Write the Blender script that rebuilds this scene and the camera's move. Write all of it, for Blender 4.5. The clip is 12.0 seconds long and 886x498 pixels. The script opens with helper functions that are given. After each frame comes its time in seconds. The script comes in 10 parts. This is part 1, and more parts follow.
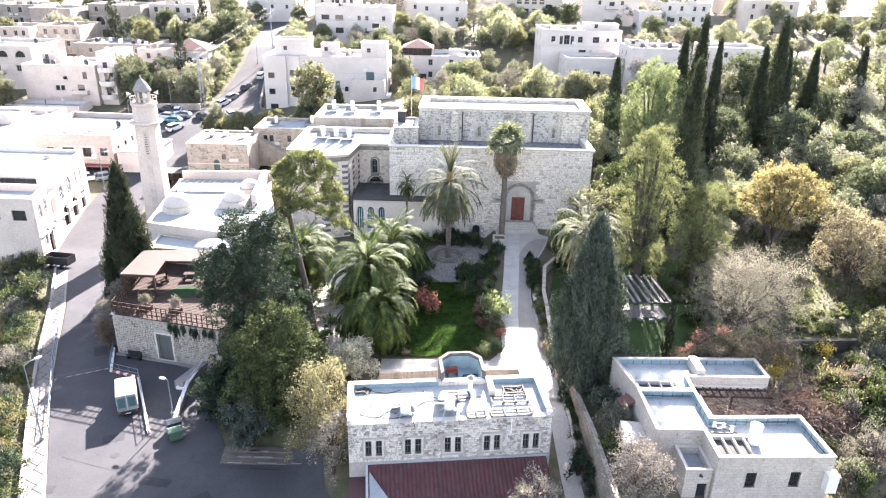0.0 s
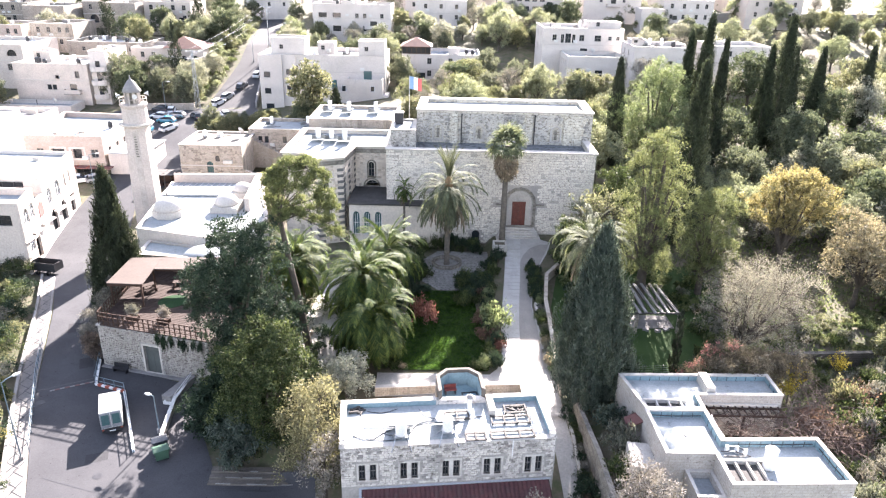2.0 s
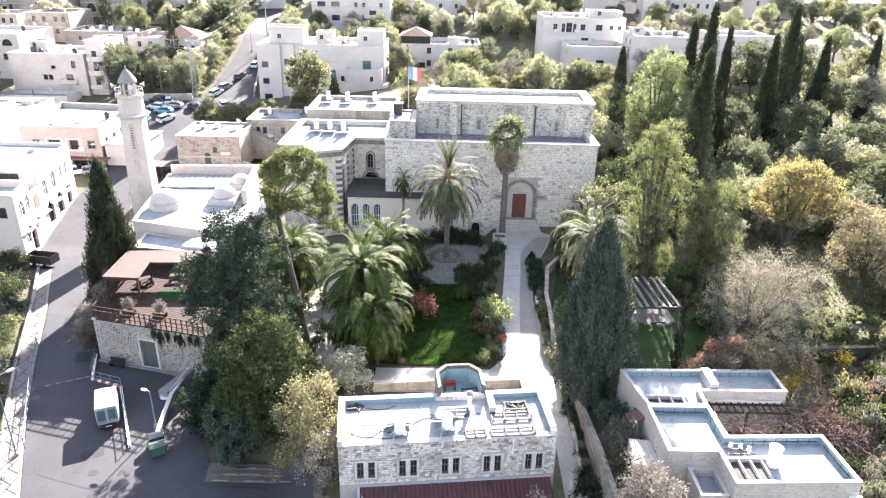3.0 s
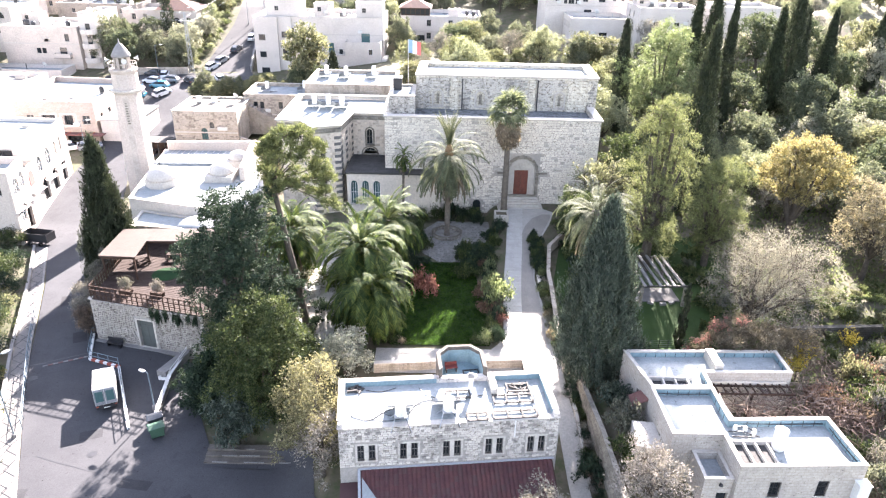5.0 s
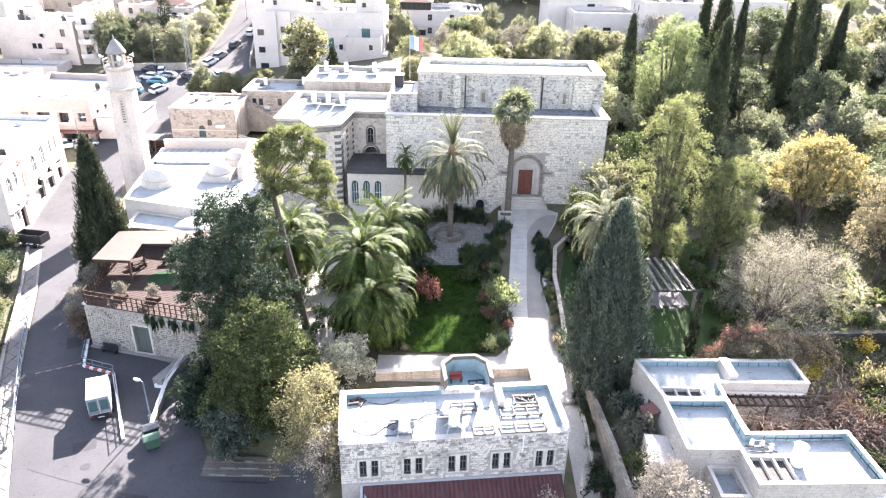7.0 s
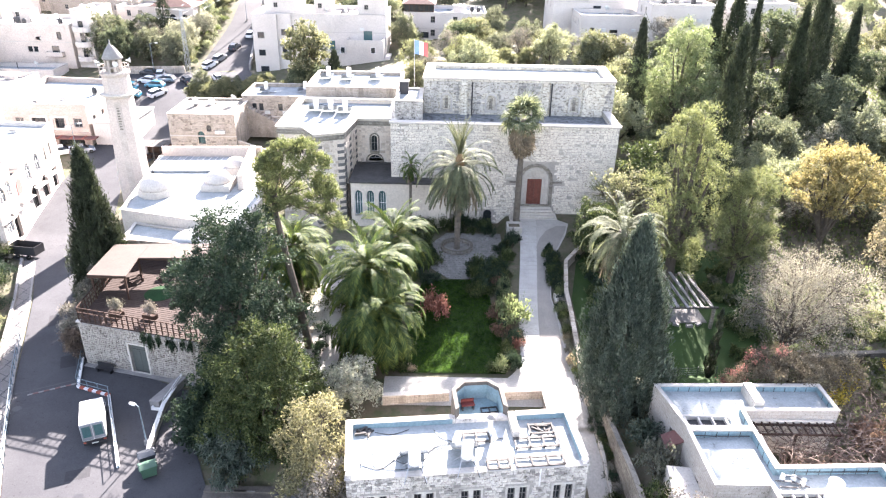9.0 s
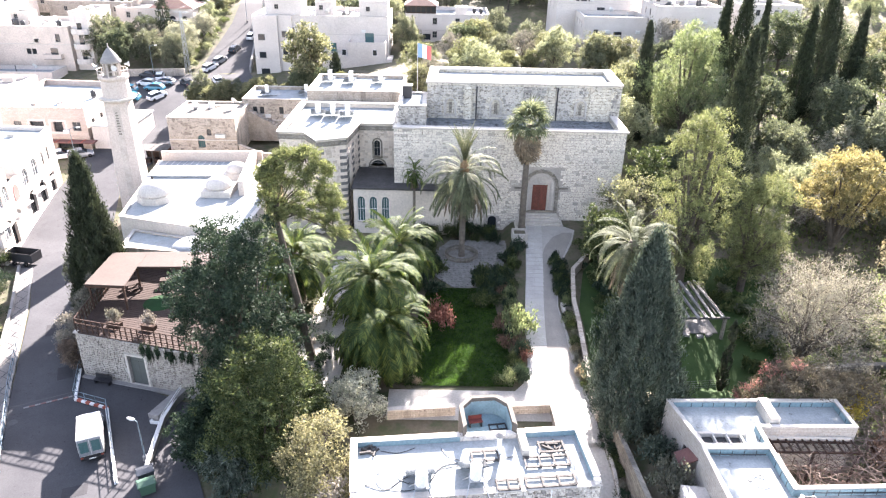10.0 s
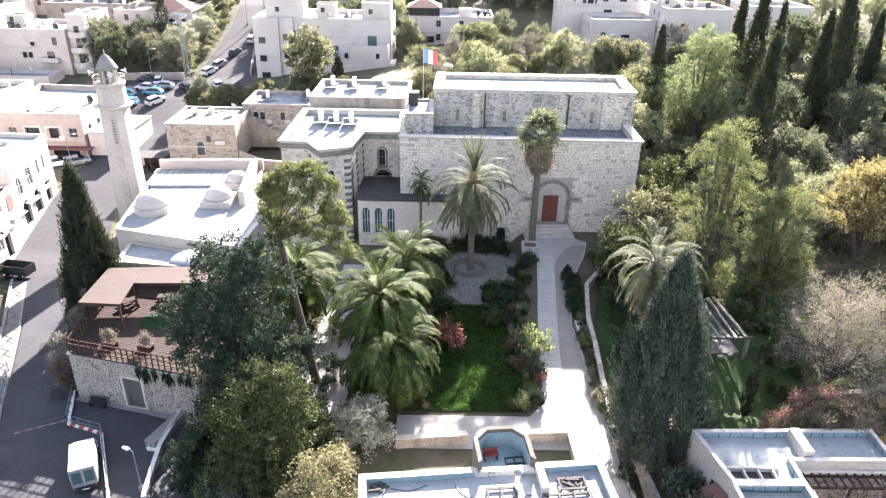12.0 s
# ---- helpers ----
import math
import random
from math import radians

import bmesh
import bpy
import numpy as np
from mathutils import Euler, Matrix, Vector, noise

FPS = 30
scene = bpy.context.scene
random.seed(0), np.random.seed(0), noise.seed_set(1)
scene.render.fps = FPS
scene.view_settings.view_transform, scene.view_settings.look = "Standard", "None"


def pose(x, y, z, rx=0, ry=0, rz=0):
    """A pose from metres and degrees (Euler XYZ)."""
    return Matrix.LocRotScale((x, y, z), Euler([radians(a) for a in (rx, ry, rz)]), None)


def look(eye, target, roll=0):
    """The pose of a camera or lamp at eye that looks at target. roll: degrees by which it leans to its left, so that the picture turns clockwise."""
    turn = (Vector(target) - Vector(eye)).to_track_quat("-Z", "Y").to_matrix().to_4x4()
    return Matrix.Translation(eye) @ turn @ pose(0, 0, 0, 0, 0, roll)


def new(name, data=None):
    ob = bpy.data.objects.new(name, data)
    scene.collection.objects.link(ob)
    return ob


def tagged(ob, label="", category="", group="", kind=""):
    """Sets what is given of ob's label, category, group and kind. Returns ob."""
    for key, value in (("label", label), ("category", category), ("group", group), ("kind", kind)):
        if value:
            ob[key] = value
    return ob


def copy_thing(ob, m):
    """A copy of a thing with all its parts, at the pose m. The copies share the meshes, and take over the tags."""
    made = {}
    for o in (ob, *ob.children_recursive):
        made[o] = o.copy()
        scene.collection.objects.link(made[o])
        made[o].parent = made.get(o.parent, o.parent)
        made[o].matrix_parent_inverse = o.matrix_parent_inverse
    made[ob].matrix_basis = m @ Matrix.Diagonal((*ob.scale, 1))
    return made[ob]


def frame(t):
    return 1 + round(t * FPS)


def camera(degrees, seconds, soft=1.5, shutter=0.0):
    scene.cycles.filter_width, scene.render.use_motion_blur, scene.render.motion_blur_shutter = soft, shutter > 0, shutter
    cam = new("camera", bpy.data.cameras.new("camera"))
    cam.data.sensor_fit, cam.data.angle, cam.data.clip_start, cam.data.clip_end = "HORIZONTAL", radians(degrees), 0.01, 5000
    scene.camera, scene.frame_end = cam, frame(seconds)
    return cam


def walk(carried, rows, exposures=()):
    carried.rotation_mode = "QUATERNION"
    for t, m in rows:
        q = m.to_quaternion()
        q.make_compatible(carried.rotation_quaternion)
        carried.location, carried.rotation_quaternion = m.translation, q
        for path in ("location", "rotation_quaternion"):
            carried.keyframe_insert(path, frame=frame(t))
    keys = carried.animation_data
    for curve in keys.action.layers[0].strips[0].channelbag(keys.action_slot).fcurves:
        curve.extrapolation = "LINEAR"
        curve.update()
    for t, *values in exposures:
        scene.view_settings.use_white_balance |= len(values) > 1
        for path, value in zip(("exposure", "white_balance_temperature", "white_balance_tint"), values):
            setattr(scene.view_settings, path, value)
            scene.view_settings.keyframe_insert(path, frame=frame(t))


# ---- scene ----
cam = camera(65.7, 12.0, soft=1.2)
METRES, EYE, TILT, LEAN, TURN = 16.0, 37.3, -22.7, -1.3, 0.0
ROWS = [
    (0.0, 0.0, 0.0, 0.0, 0.0, 0.0, -0.0),
    (0.5, -0.0001, 0.0499, 0.0222, -0.0, -0.01, -0.0),
    (1.0, 0.0014, 0.0978, 0.0429, -0.02, -0.01, 0.0),
    (1.5, 0.0057, 0.1418, 0.0607, -0.02, -0.05, -0.0),
    (2.0, 0.0095, 0.1803, 0.0748, -0.03, -0.22, 0.0),
    (2.5, 0.0118, 0.2128, 0.0862, -0.03, -0.56, 0.0),
    (3.0, 0.0125, 0.2376, 0.0964, -0.03, -1.05, 0.01),
    (5.0, 0.0077, 0.3086, 0.1225, -0.03, -3.2, 0.07),
    (5.5, 0.005, 0.3327, 0.1321, -0.03, -3.62, 0.08),
    (6.0, 0.0006, 0.3624, 0.1454, -0.03, -3.7, 0.1),
    (6.5, -0.0065, 0.3975, 0.1597, -0.04, -3.7, 0.1),
    (8.5, -0.0531, 0.5646, 0.2414, -0.04, -3.76, 0.12),
    (9.0, -0.067, 0.6102, 0.2659, -0.05, -3.77, 0.14),
    (9.5, -0.0816, 0.6578, 0.2907, -0.04, -3.76, 0.14),
    (10.0, -0.0977, 0.7043, 0.3156, -0.04, -3.77, 0.16),
    (10.5, -0.1143, 0.7507, 0.339, -0.04, -3.77, 0.18),
    (11.0, -0.1299, 0.7971, 0.3613, -0.04, -3.78, 0.19),
    (11.5, -0.1429, 0.8443, 0.3825, -0.04, -3.78, 0.2),
    (12.0, -0.1545, 0.8902, 0.4034, -0.04, -3.79, 0.2),
]
walk(cam, [(t, pose(0, 0, EYE, TILT, LEAN, TURN) @ pose(METRES * x, METRES * y, METRES * z, 90 + pitch, roll, yaw)) for t, x, y, z, yaw, pitch, roll in ROWS], exposures=[(0.0, 3.6, 6480, 19), (2.5, 3.45, 6480, 19), (5.5, 3.73, 6480, 19), (8.5, 3.78, 6480, 19), (10.5, 3.5, 6480, 19), (12.0, 3.3, 6480, 19)])

# ---- light ----
SUN_AZ, SUN_EL = 13.0, 28.0
sun_way = Vector((math.sin(radians(SUN_AZ)) * math.cos(radians(SUN_EL)), math.cos(radians(SUN_AZ)) * math.cos(radians(SUN_EL)), math.sin(radians(SUN_EL))))
sun = new("sun", bpy.data.lights.new("sun", "SUN"))
sun.data.energy, sun.data.angle, sun.data.color = 4.6, radians(0.6), (1.0, 0.94, 0.86)
sun.matrix_world = look(sun_way * 300, (0, 0, 0))
world = bpy.data.worlds.new("sky")
scene.world = world
world.use_nodes = True
sky = world.node_tree.nodes.new("ShaderNodeTexSky")
sky.sky_type, sky.sun_disc, sky.sun_elevation, sky.sun_rotation = "NISHITA", False, radians(SUN_EL), radians(SUN_AZ)
sky.air_density, sky.dust_density = 1.1, 1.2
pale = world.node_tree.nodes.new("ShaderNodeHueSaturation")
pale.inputs["Saturation"].default_value = 0.66
world.node_tree.links.new(sky.outputs[0], pale.inputs["Color"])
world.node_tree.links.new(pale.outputs[0], world.node_tree.nodes["Background"].inputs[0])
world.node_tree.nodes["Background"].inputs[1].default_value = 0.067


# ---- materials ----
def nodes_of(name):
    m = bpy.data.materials.new(name)
    m.use_nodes = True
    nt = m.node_tree
    return m, nt, nt.nodes["Principled BSDF"]


def node(nt, kind, **values):
    n = nt.nodes.new(kind)
    for key, value in values.items():
        n.inputs[key.replace("_", " ")].default_value = value
    return n


def mix_colour(nt, fac, a, b, blend="MIX"):
    n = nt.nodes.new("ShaderNodeMix")
    n.data_type, n.blend_type = "RGBA", blend
    for sock, v in ((n.inputs[0], fac), (n.inputs[6], a), (n.inputs[7], b)):
        if isinstance(v, bpy.types.NodeSocket):
            nt.links.new(v, sock)
        elif isinstance(v, tuple):
            sock.default_value = (*v, 1)
        else:
            sock.default_value = v
    return n.outputs[2]


def ramp(nt, source, lo, hi):
    n = nt.nodes.new("ShaderNodeMapRange")
    n.inputs[1].default_value, n.inputs[2].default_value = lo, hi
    nt.links.new(source, n.inputs[0])
    return n.outputs[0]


def place(nt, flat=False, stretch=(1, 1, 1)):
    """World position in metres; flat: along the wall and up it."""
    g = nt.nodes.new("ShaderNodeNewGeometry").outputs["Position"]
    if flat:
        s, c = nt.nodes.new("ShaderNodeSeparateXYZ"), nt.nodes.new("ShaderNodeCombineXYZ")
        add = nt.nodes.new("ShaderNodeMath")
        nt.links.new(g, s.inputs[0])
        nt.links.new(s.outputs[0], add.inputs[0])
        nt.links.new(s.outputs[1], add.inputs[1])
        nt.links.new(add.outputs[0], c.inputs[0])
        nt.links.new(s.outputs[2], c.inputs[1])
        g = c.outputs[0]
    if stretch != (1, 1, 1):
        m = nt.nodes.new("ShaderNodeMapping")
        m.inputs["Scale"].default_value = stretch
        nt.links.new(g, m.inputs[0])
        g = m.outputs[0]
    return g


def noise_at(nt, where, scale, detail=4.0, rough=0.6):
    n = node(nt, "ShaderNodeTexNoise", Scale=scale, Detail=detail, Roughness=rough)
    nt.links.new(where, n.inputs["Vector"])
    return n.outputs[0]


def surface(name, c1, c2, big=0.5, fine=9.0, rough=0.85, bump=0.25, stain=None, amount=0.5, streak=False, blocks=None, metal=0.0, vary=0.0, marks=0.0, spec=None, spots=2.6):
    """A plain surface: two tones at a large scale, grain at a small one, stains, and coursed blocks if asked for."""
    m, nt, b = nodes_of(name)
    p = place(nt)
    col = mix_colour(nt, ramp(nt, noise_at(nt, p, big), 0.35, 0.65), c1, c2)
    height = noise_at(nt, p, fine, 6.0, 0.7)
    if blocks:
        w, h, mortar, tone = blocks
        bt = node(nt, "ShaderNodeTexBrick", Color1=(1, 1, 1, 1), Color2=(*tone, 1), Mortar=(*mortar, 1), Scale=1.0, Mortar_Size=0.018, Mortar_Smooth=0.4, Bias=-0.2)
        bt.inputs["Brick Width"].default_value, bt.inputs["Row Height"].default_value = w, h
        nt.links.new(place(nt, True), bt.inputs["Vector"])
        col = mix_colour(nt, 0.85, col, bt.outputs[0], "MULTIPLY")
        a = nt.nodes.new("ShaderNodeMath")
        a.operation = "SUBTRACT"
        nt.links.new(height, a.inputs[0])
        nt.links.new(bt.outputs[1], a.inputs[1])
        height = a.outputs[0]
    col = mix_colour(nt, ramp(nt, noise_at(nt, p, fine * 0.6, 5.0), 0.3, 0.75), col, mix_colour(nt, 1.0, col, (0.72, 0.72, 0.72), "MULTIPLY"))
    if stain:
        q = place(nt, False, (1, 1, 0.22) if streak else (1, 1, 1))
        col = mix_colour(nt, ramp(nt, noise_at(nt, q, 0.7, 7.0, 0.72), 0.66 - 0.22 * amount, 0.86 - 0.22 * amount), col, stain)
    if marks:
        spotted = noise_at(nt, place(nt, False, (1, 1, 1.6)), spots, 3.0, 0.8)
        col = mix_colour(nt, ramp(nt, spotted, 0.70 - 0.14 * marks, 0.78 - 0.14 * marks), col, mix_colour(nt, 1.0, col, (0.36, 0.34, 0.33), "MULTIPLY"))
    if vary:
        both = nt.nodes.new("ShaderNodeMath")
        nt.links.new(nt.nodes.new("ShaderNodeObjectInfo").outputs["Random"], both.inputs[0])
        nt.links.new(nt.nodes.new("ShaderNodeNewGeometry").outputs["Random Per Island"], both.inputs[1])
        wrap = nt.nodes.new("ShaderNodeMath")
        wrap.operation = "FRACT"
        nt.links.new(both.outputs[0], wrap.inputs[0])
        col = mix_colour(nt, ramp(nt, wrap.outputs[0], 1.0 - vary, 1.05), col, stain or c2)
    nt.links.new(col, b.inputs["Base Color"])
    b.inputs["Roughness"].default_value, b.inputs["Metallic"].default_value = rough, metal
    b.inputs["Specular IOR Level"].default_value = spec if spec is not None else 0.5 if rough < 0.6 else 0.18
    bn = node(nt, "ShaderNodeBump", Strength=bump, Distance=0.05)
    nt.links.new(height, bn.inputs["Height"])
    nt.links.new(bn.outputs[0], b.inputs["Normal"])
    return m


def leafy(name, dark, mid, light, shine=0.5, through_light=0.35, grey=0.42):
    """Leaves: tone by leaf, some light let through."""
    # greying and the narrowed spread put haze into the leaf colours
    dark, mid, light = [tuple(((1 - grey) * v + grey * sum(c) / 3) * k for v, k in zip(c, (1.10, 1.04, 1.06))) for c in (dark, mid, light)]
    dark, light = tuple(v + 0.25 * (m_ - v) for v, m_ in zip(dark, mid)), tuple(v + 0.3 * (m_ - v) for v, m_ in zip(light, mid))
    through_light += 0.1
    m, nt, b = nodes_of(name)
    g = nt.nodes.new("ShaderNodeNewGeometry").outputs["Random Per Island"]
    cr = nt.nodes.new("ShaderNodeValToRGB")
    cr.color_ramp.elements[0].color, cr.color_ramp.elements[1].color = (*dark, 1), (*light, 1)
    e = cr.color_ramp.elements.new(0.55)
    e.color = (*mid, 1)
    nt.links.new(g, cr.inputs[0])
    info = nt.nodes.new("ShaderNodeObjectInfo").outputs["Random"]
    col = mix_colour(nt, ramp(nt, info, 0.0, 2.5), cr.outputs[0], mix_colour(nt, 1.0, cr.outputs[0], (0.7, 0.82, 0.6), "MULTIPLY"))
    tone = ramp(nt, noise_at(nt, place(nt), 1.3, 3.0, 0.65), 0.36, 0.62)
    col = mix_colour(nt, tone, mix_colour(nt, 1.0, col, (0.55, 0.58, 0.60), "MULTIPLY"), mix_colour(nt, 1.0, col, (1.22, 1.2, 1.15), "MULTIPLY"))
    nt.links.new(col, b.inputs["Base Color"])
    b.inputs["Roughness"].default_value, b.inputs["Specular IOR Level"].default_value = min(1.0, shine * 1.1), 0.15
    tr = nt.nodes.new("ShaderNodeBsdfTranslucent")
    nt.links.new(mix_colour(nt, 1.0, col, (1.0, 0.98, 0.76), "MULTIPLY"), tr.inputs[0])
    mx = nt.nodes.new("ShaderNodeMixShader")
    mx.inputs[0].default_value = through_light
    nt.links.new(b.outputs[0], mx.inputs[1])
    nt.links.new(tr.outputs[0], mx.inputs[2])
    nt.links.new(mx.outputs[0], nt.nodes["Material Output"].inputs[0])
    return m


def plain(name, c, rough=0.5, metal=0.0, vary=0.08):
    return surface(name, c, tuple(v * (1 - vary) for v in c), 1.5, 14.0, rough, 0.06, metal=metal)


M = {
    "earth": surface("earth", (0.125, 0.108, 0.08), (0.085, 0.085, 0.052), 0.35, 5, 0.95, 0.6, (0.055, 0.07, 0.032), 0.8),
    "asphalt": surface("asphalt", (0.052, 0.0525, 0.0575), (0.069, 0.0692, 0.0742), 0.16, 14, 0.85, 0.3, (0.041, 0.0414, 0.0455), 0.5, marks=0.4, spec=0.12),
    "paving": surface("paving", (0.39, 0.372, 0.342), (0.33, 0.315, 0.29), 0.5, 10, 0.85, 0.2, (0.30, 0.27, 0.24), 0.25),
    "slab": surface("slab", (0.45, 0.435, 0.405), (0.375, 0.362, 0.338), 0.8, 10, 0.8, 0.2, vary=0.5),
    "cobble": surface("cobble", (0.235, 0.228, 0.212), (0.165, 0.16, 0.15), 1.5, 10, 0.85, 0.4, vary=0.5),
    "lawn": surface("lawn", (0.026, 0.052, 0.015), (0.038, 0.068, 0.019), 0.4, 30, 0.9, 0.8, (0.05, 0.07, 0.02), 0.3),
    "church": surface("church_stone", (0.74, 0.69, 0.58), (0.62, 0.585, 0.51), 0.35, 8, 0.9, 0.6, (0.30, 0.28, 0.26), 0.45, False, (0.72, 0.40, (0.42, 0.39, 0.36), (0.78, 0.74, 0.70)), marks=1.15),
    "churchblock": surface("church_block", (0.78, 0.72, 0.63), (0.68, 0.63, 0.555), 0.9, 7, 0.9, 0.5, (0.25, 0.235, 0.22), 0.42, False, vary=0.16, marks=1.15, spots=4.2),
    "naveblock": surface("nave_block", (0.62, 0.58, 0.52), (0.50, 0.475, 0.435), 0.5, 7, 0.9, 0.5, (0.19, 0.182, 0.175), 0.8, True, vary=0.2, marks=1.3, spots=2.2),
    "wingblock": surface("wing_block", (0.72, 0.63, 0.53), (0.62, 0.54, 0.46), 0.5, 6, 0.9, 0.4, (0.33, 0.29, 0.25), 0.5, False, vary=0.4, marks=0.6),
    # mortar tone, darkened to carry the shade of the recessed joints
    "shadedjoint": surface("church_shaded_joint", (0.44, 0.40, 0.36), (0.34, 0.315, 0.29), 0.5, 8, 0.95, 0.3),
    "plaster": surface("lime_plaster", (0.70, 0.63, 0.54), (0.61, 0.55, 0.48), 0.3, 7, 0.92, 0.2, (0.27, 0.24, 0.21), 0.35, True),
    "darkstone": surface("weathered_stone", (0.36, 0.33, 0.28), (0.25, 0.23, 0.20), 0.5, 8, 0.9, 0.6, (0.09, 0.085, 0.08), 0.7, False, (0.5, 0.3, (0.35, 0.33, 0.3), (0.6, 0.58, 0.55))),
    "oldstone": surface("old_house_stone", (0.50, 0.44, 0.375), (0.40, 0.355, 0.305), 0.5, 8, 0.9, 0.5, (0.14, 0.12, 0.10), 0.7, True, (0.42, 0.24, (0.6, 0.57, 0.54), (0.78, 0.76, 0.73)), marks=0.5),
    "coping": surface("coping_stone", (0.54, 0.50, 0.45), (0.44, 0.41, 0.37), 0.8, 9, 0.85, 0.25, (0.30, 0.28, 0.26), 0.3),
    "whitewash": surface("whitewash", (0.54, 0.50, 0.455), (0.46, 0.43, 0.395), 0.4, 8, 0.88, 0.2, (0.36, 0.33, 0.30), 0.4, True, marks=0.2),
    "roofwhite": surface("roof_coating", (0.34, 0.365, 0.37), (0.27, 0.295, 0.305), 0.35, 9, 0.8, 0.12, (0.17, 0.18, 0.185), 0.5, marks=0.35, spots=1.1),
    "roofgrey": surface("grey_roof_felt", (0.29, 0.315, 0.33), (0.23, 0.25, 0.265), 0.5, 9, 0.8, 0.2, (0.18, 0.19, 0.2), 0.35),
    "render_cream": surface("cream_render", (0.57, 0.50, 0.445), (0.49, 0.43, 0.385), 0.3, 8, 0.9, 0.15, (0.34, 0.30, 0.265), 0.35, True),
    "render_white": surface("white_render", (0.60, 0.552, 0.512), (0.52, 0.475, 0.44), 0.25, 8, 0.88, 0.12, (0.36, 0.34, 0.315), 0.32, True),
    "render_pink": surface("pinkish_stone_cladding", (0.50, 0.42, 0.375), (0.43, 0.365, 0.325), 0.3, 8, 0.9, 0.3, (0.34, 0.29, 0.25), 0.3, True, (0.6, 0.25, (0.7, 0.66, 0.62), (0.86, 0.84, 0.82))),
    "gatestone": surface("gatehouse_stone", (0.70, 0.655, 0.60), (0.56, 0.52, 0.48), 1.6, 9, 0.9, 0.5, (0.17, 0.16, 0.15), 0.62, False, vary=0.3, marks=1.0),
    "mortar": surface("mortar", (0.40, 0.375, 0.35), (0.31, 0.292, 0.275), 0.8, 10, 0.95, 0.3),
    "tile": surface("red_roof_tile", (0.105, 0.046, 0.046), (0.075, 0.036, 0.04), 1.0, 10, 0.8, 0.2, (0.075, 0.045, 0.045), 0.4, vary=0.5),
    "redtile": surface("faded_red_tile", (0.24, 0.145, 0.115), (0.19, 0.12, 0.10), 0.8, 10, 0.8, 0.3, (0.22, 0.15, 0.12), 0.3),
    "glass": plain("dark_window_glass", (0.025, 0.03, 0.035), 0.12),
    "paleglass": plain("pale_grey_shop_glass", (0.085, 0.09, 0.095), 0.25),
    "fadedred": plain("worn_red_road_paint", (0.16, 0.09, 0.085), 0.8),
    "fadedwhite": plain("worn_white_road_paint", (0.20, 0.195, 0.19), 0.8),
    "matgreen": surface("green_mat_pile", (0.012, 0.045, 0.014), (0.009, 0.034, 0.011), 2, 30, 0.95, 0.4),
    "glassblue": plain("blue_tinted_window_glass", (0.05, 0.11, 0.115), 0.2),
    "wood": surface("brown_wood", (0.062, 0.036, 0.026), (0.045, 0.027, 0.02), 2, 12, 0.7, 0.3),
    "reddoor": surface("red_brown_door_wood", (0.20, 0.075, 0.055), (0.15, 0.06, 0.046), 2, 12, 0.6, 0.3),
    "deck": surface("deck_boards", (0.05, 0.034, 0.029), (0.038, 0.026, 0.022), 1.5, 12, 0.8, 0.3),
    "awning": surface("awning_sheet", (0.085, 0.066, 0.057), (0.072, 0.056, 0.049), 0.6, 9, 0.8, 0.2, (0.05, 0.041, 0.036), 0.35),
    "iron": plain("dark_iron", (0.05, 0.05, 0.055), 0.5, 0.6),
    "steel": plain("galvanised_steel", (0.42, 0.44, 0.46), 0.45, 0.6),
    "bluerail": plain("blue_grey_painted_rail", (0.15, 0.20, 0.235), 0.5, 0.2),
    "concrete": surface("concrete", (0.27, 0.258, 0.25), (0.21, 0.203, 0.197), 0.6, 9, 0.9, 0.25, (0.25, 0.24, 0.23), 0.3),
    "white": plain("white_paint", (0.78, 0.78, 0.78), 0.45),
    "whiteplastic": plain("white_plastic_tank", (0.80, 0.80, 0.80), 0.35),
    "dullred": surface("faded_red_awning", (0.20, 0.10, 0.09), (0.15, 0.08, 0.075), 0.8, 10, 0.8, 0.2),
    "black": plain("black_plastic", (0.025, 0.025, 0.028), 0.45),
    "rubber": plain("tyre_rubber", (0.02, 0.02, 0.02), 0.8),
    "greenbin": plain("green_bin_plastic", (0.045, 0.10, 0.065), 0.5),
    "redcloth": plain("red_cloth", (0.50, 0.13, 0.13), 0.7),
    "flagblue": plain("flag_blue", (0.18, 0.30, 0.52), 0.7),
    "door_green": plain("grey_green_door_paint", (0.085, 0.095, 0.09), 0.55),
    "redboard": plain("red_painted_board", (0.36, 0.10, 0.07), 0.7),
    "bark": surface("bark", (0.10, 0.085, 0.07), (0.065, 0.055, 0.046), 2, 9, 0.95, 0.8),
    "palmbark": surface("palm_bark", (0.17, 0.148, 0.122), (0.115, 0.10, 0.084), 3, 8, 0.95, 0.9),
    "deadfrond": leafy("dry_palm_leaf", (0.16, 0.11, 0.06), (0.26, 0.19, 0.11), (0.36, 0.28, 0.17), 0.7, 0.2),
    "palmleaf": leafy("palm_leaf", (0.028, 0.060, 0.030), (0.080, 0.124, 0.042), (0.25, 0.285, 0.065), 0.6, 0.42, 0.04),
    "leafbase": surface("orange_brown_leaf_base", (0.30, 0.20, 0.115), (0.20, 0.13, 0.075), 3, 16, 0.9, 0.6),
    "palmgrey": leafy("grey_green_palm_leaf", (0.08, 0.10, 0.055), (0.13, 0.155, 0.09), (0.22, 0.24, 0.14), 0.7, 0.3, 0.25),
    "fanleaf": leafy("fan_palm_leaf", (0.085, 0.11, 0.06), (0.145, 0.18, 0.105), (0.23, 0.27, 0.165), 0.85, 0.3, 0.25),
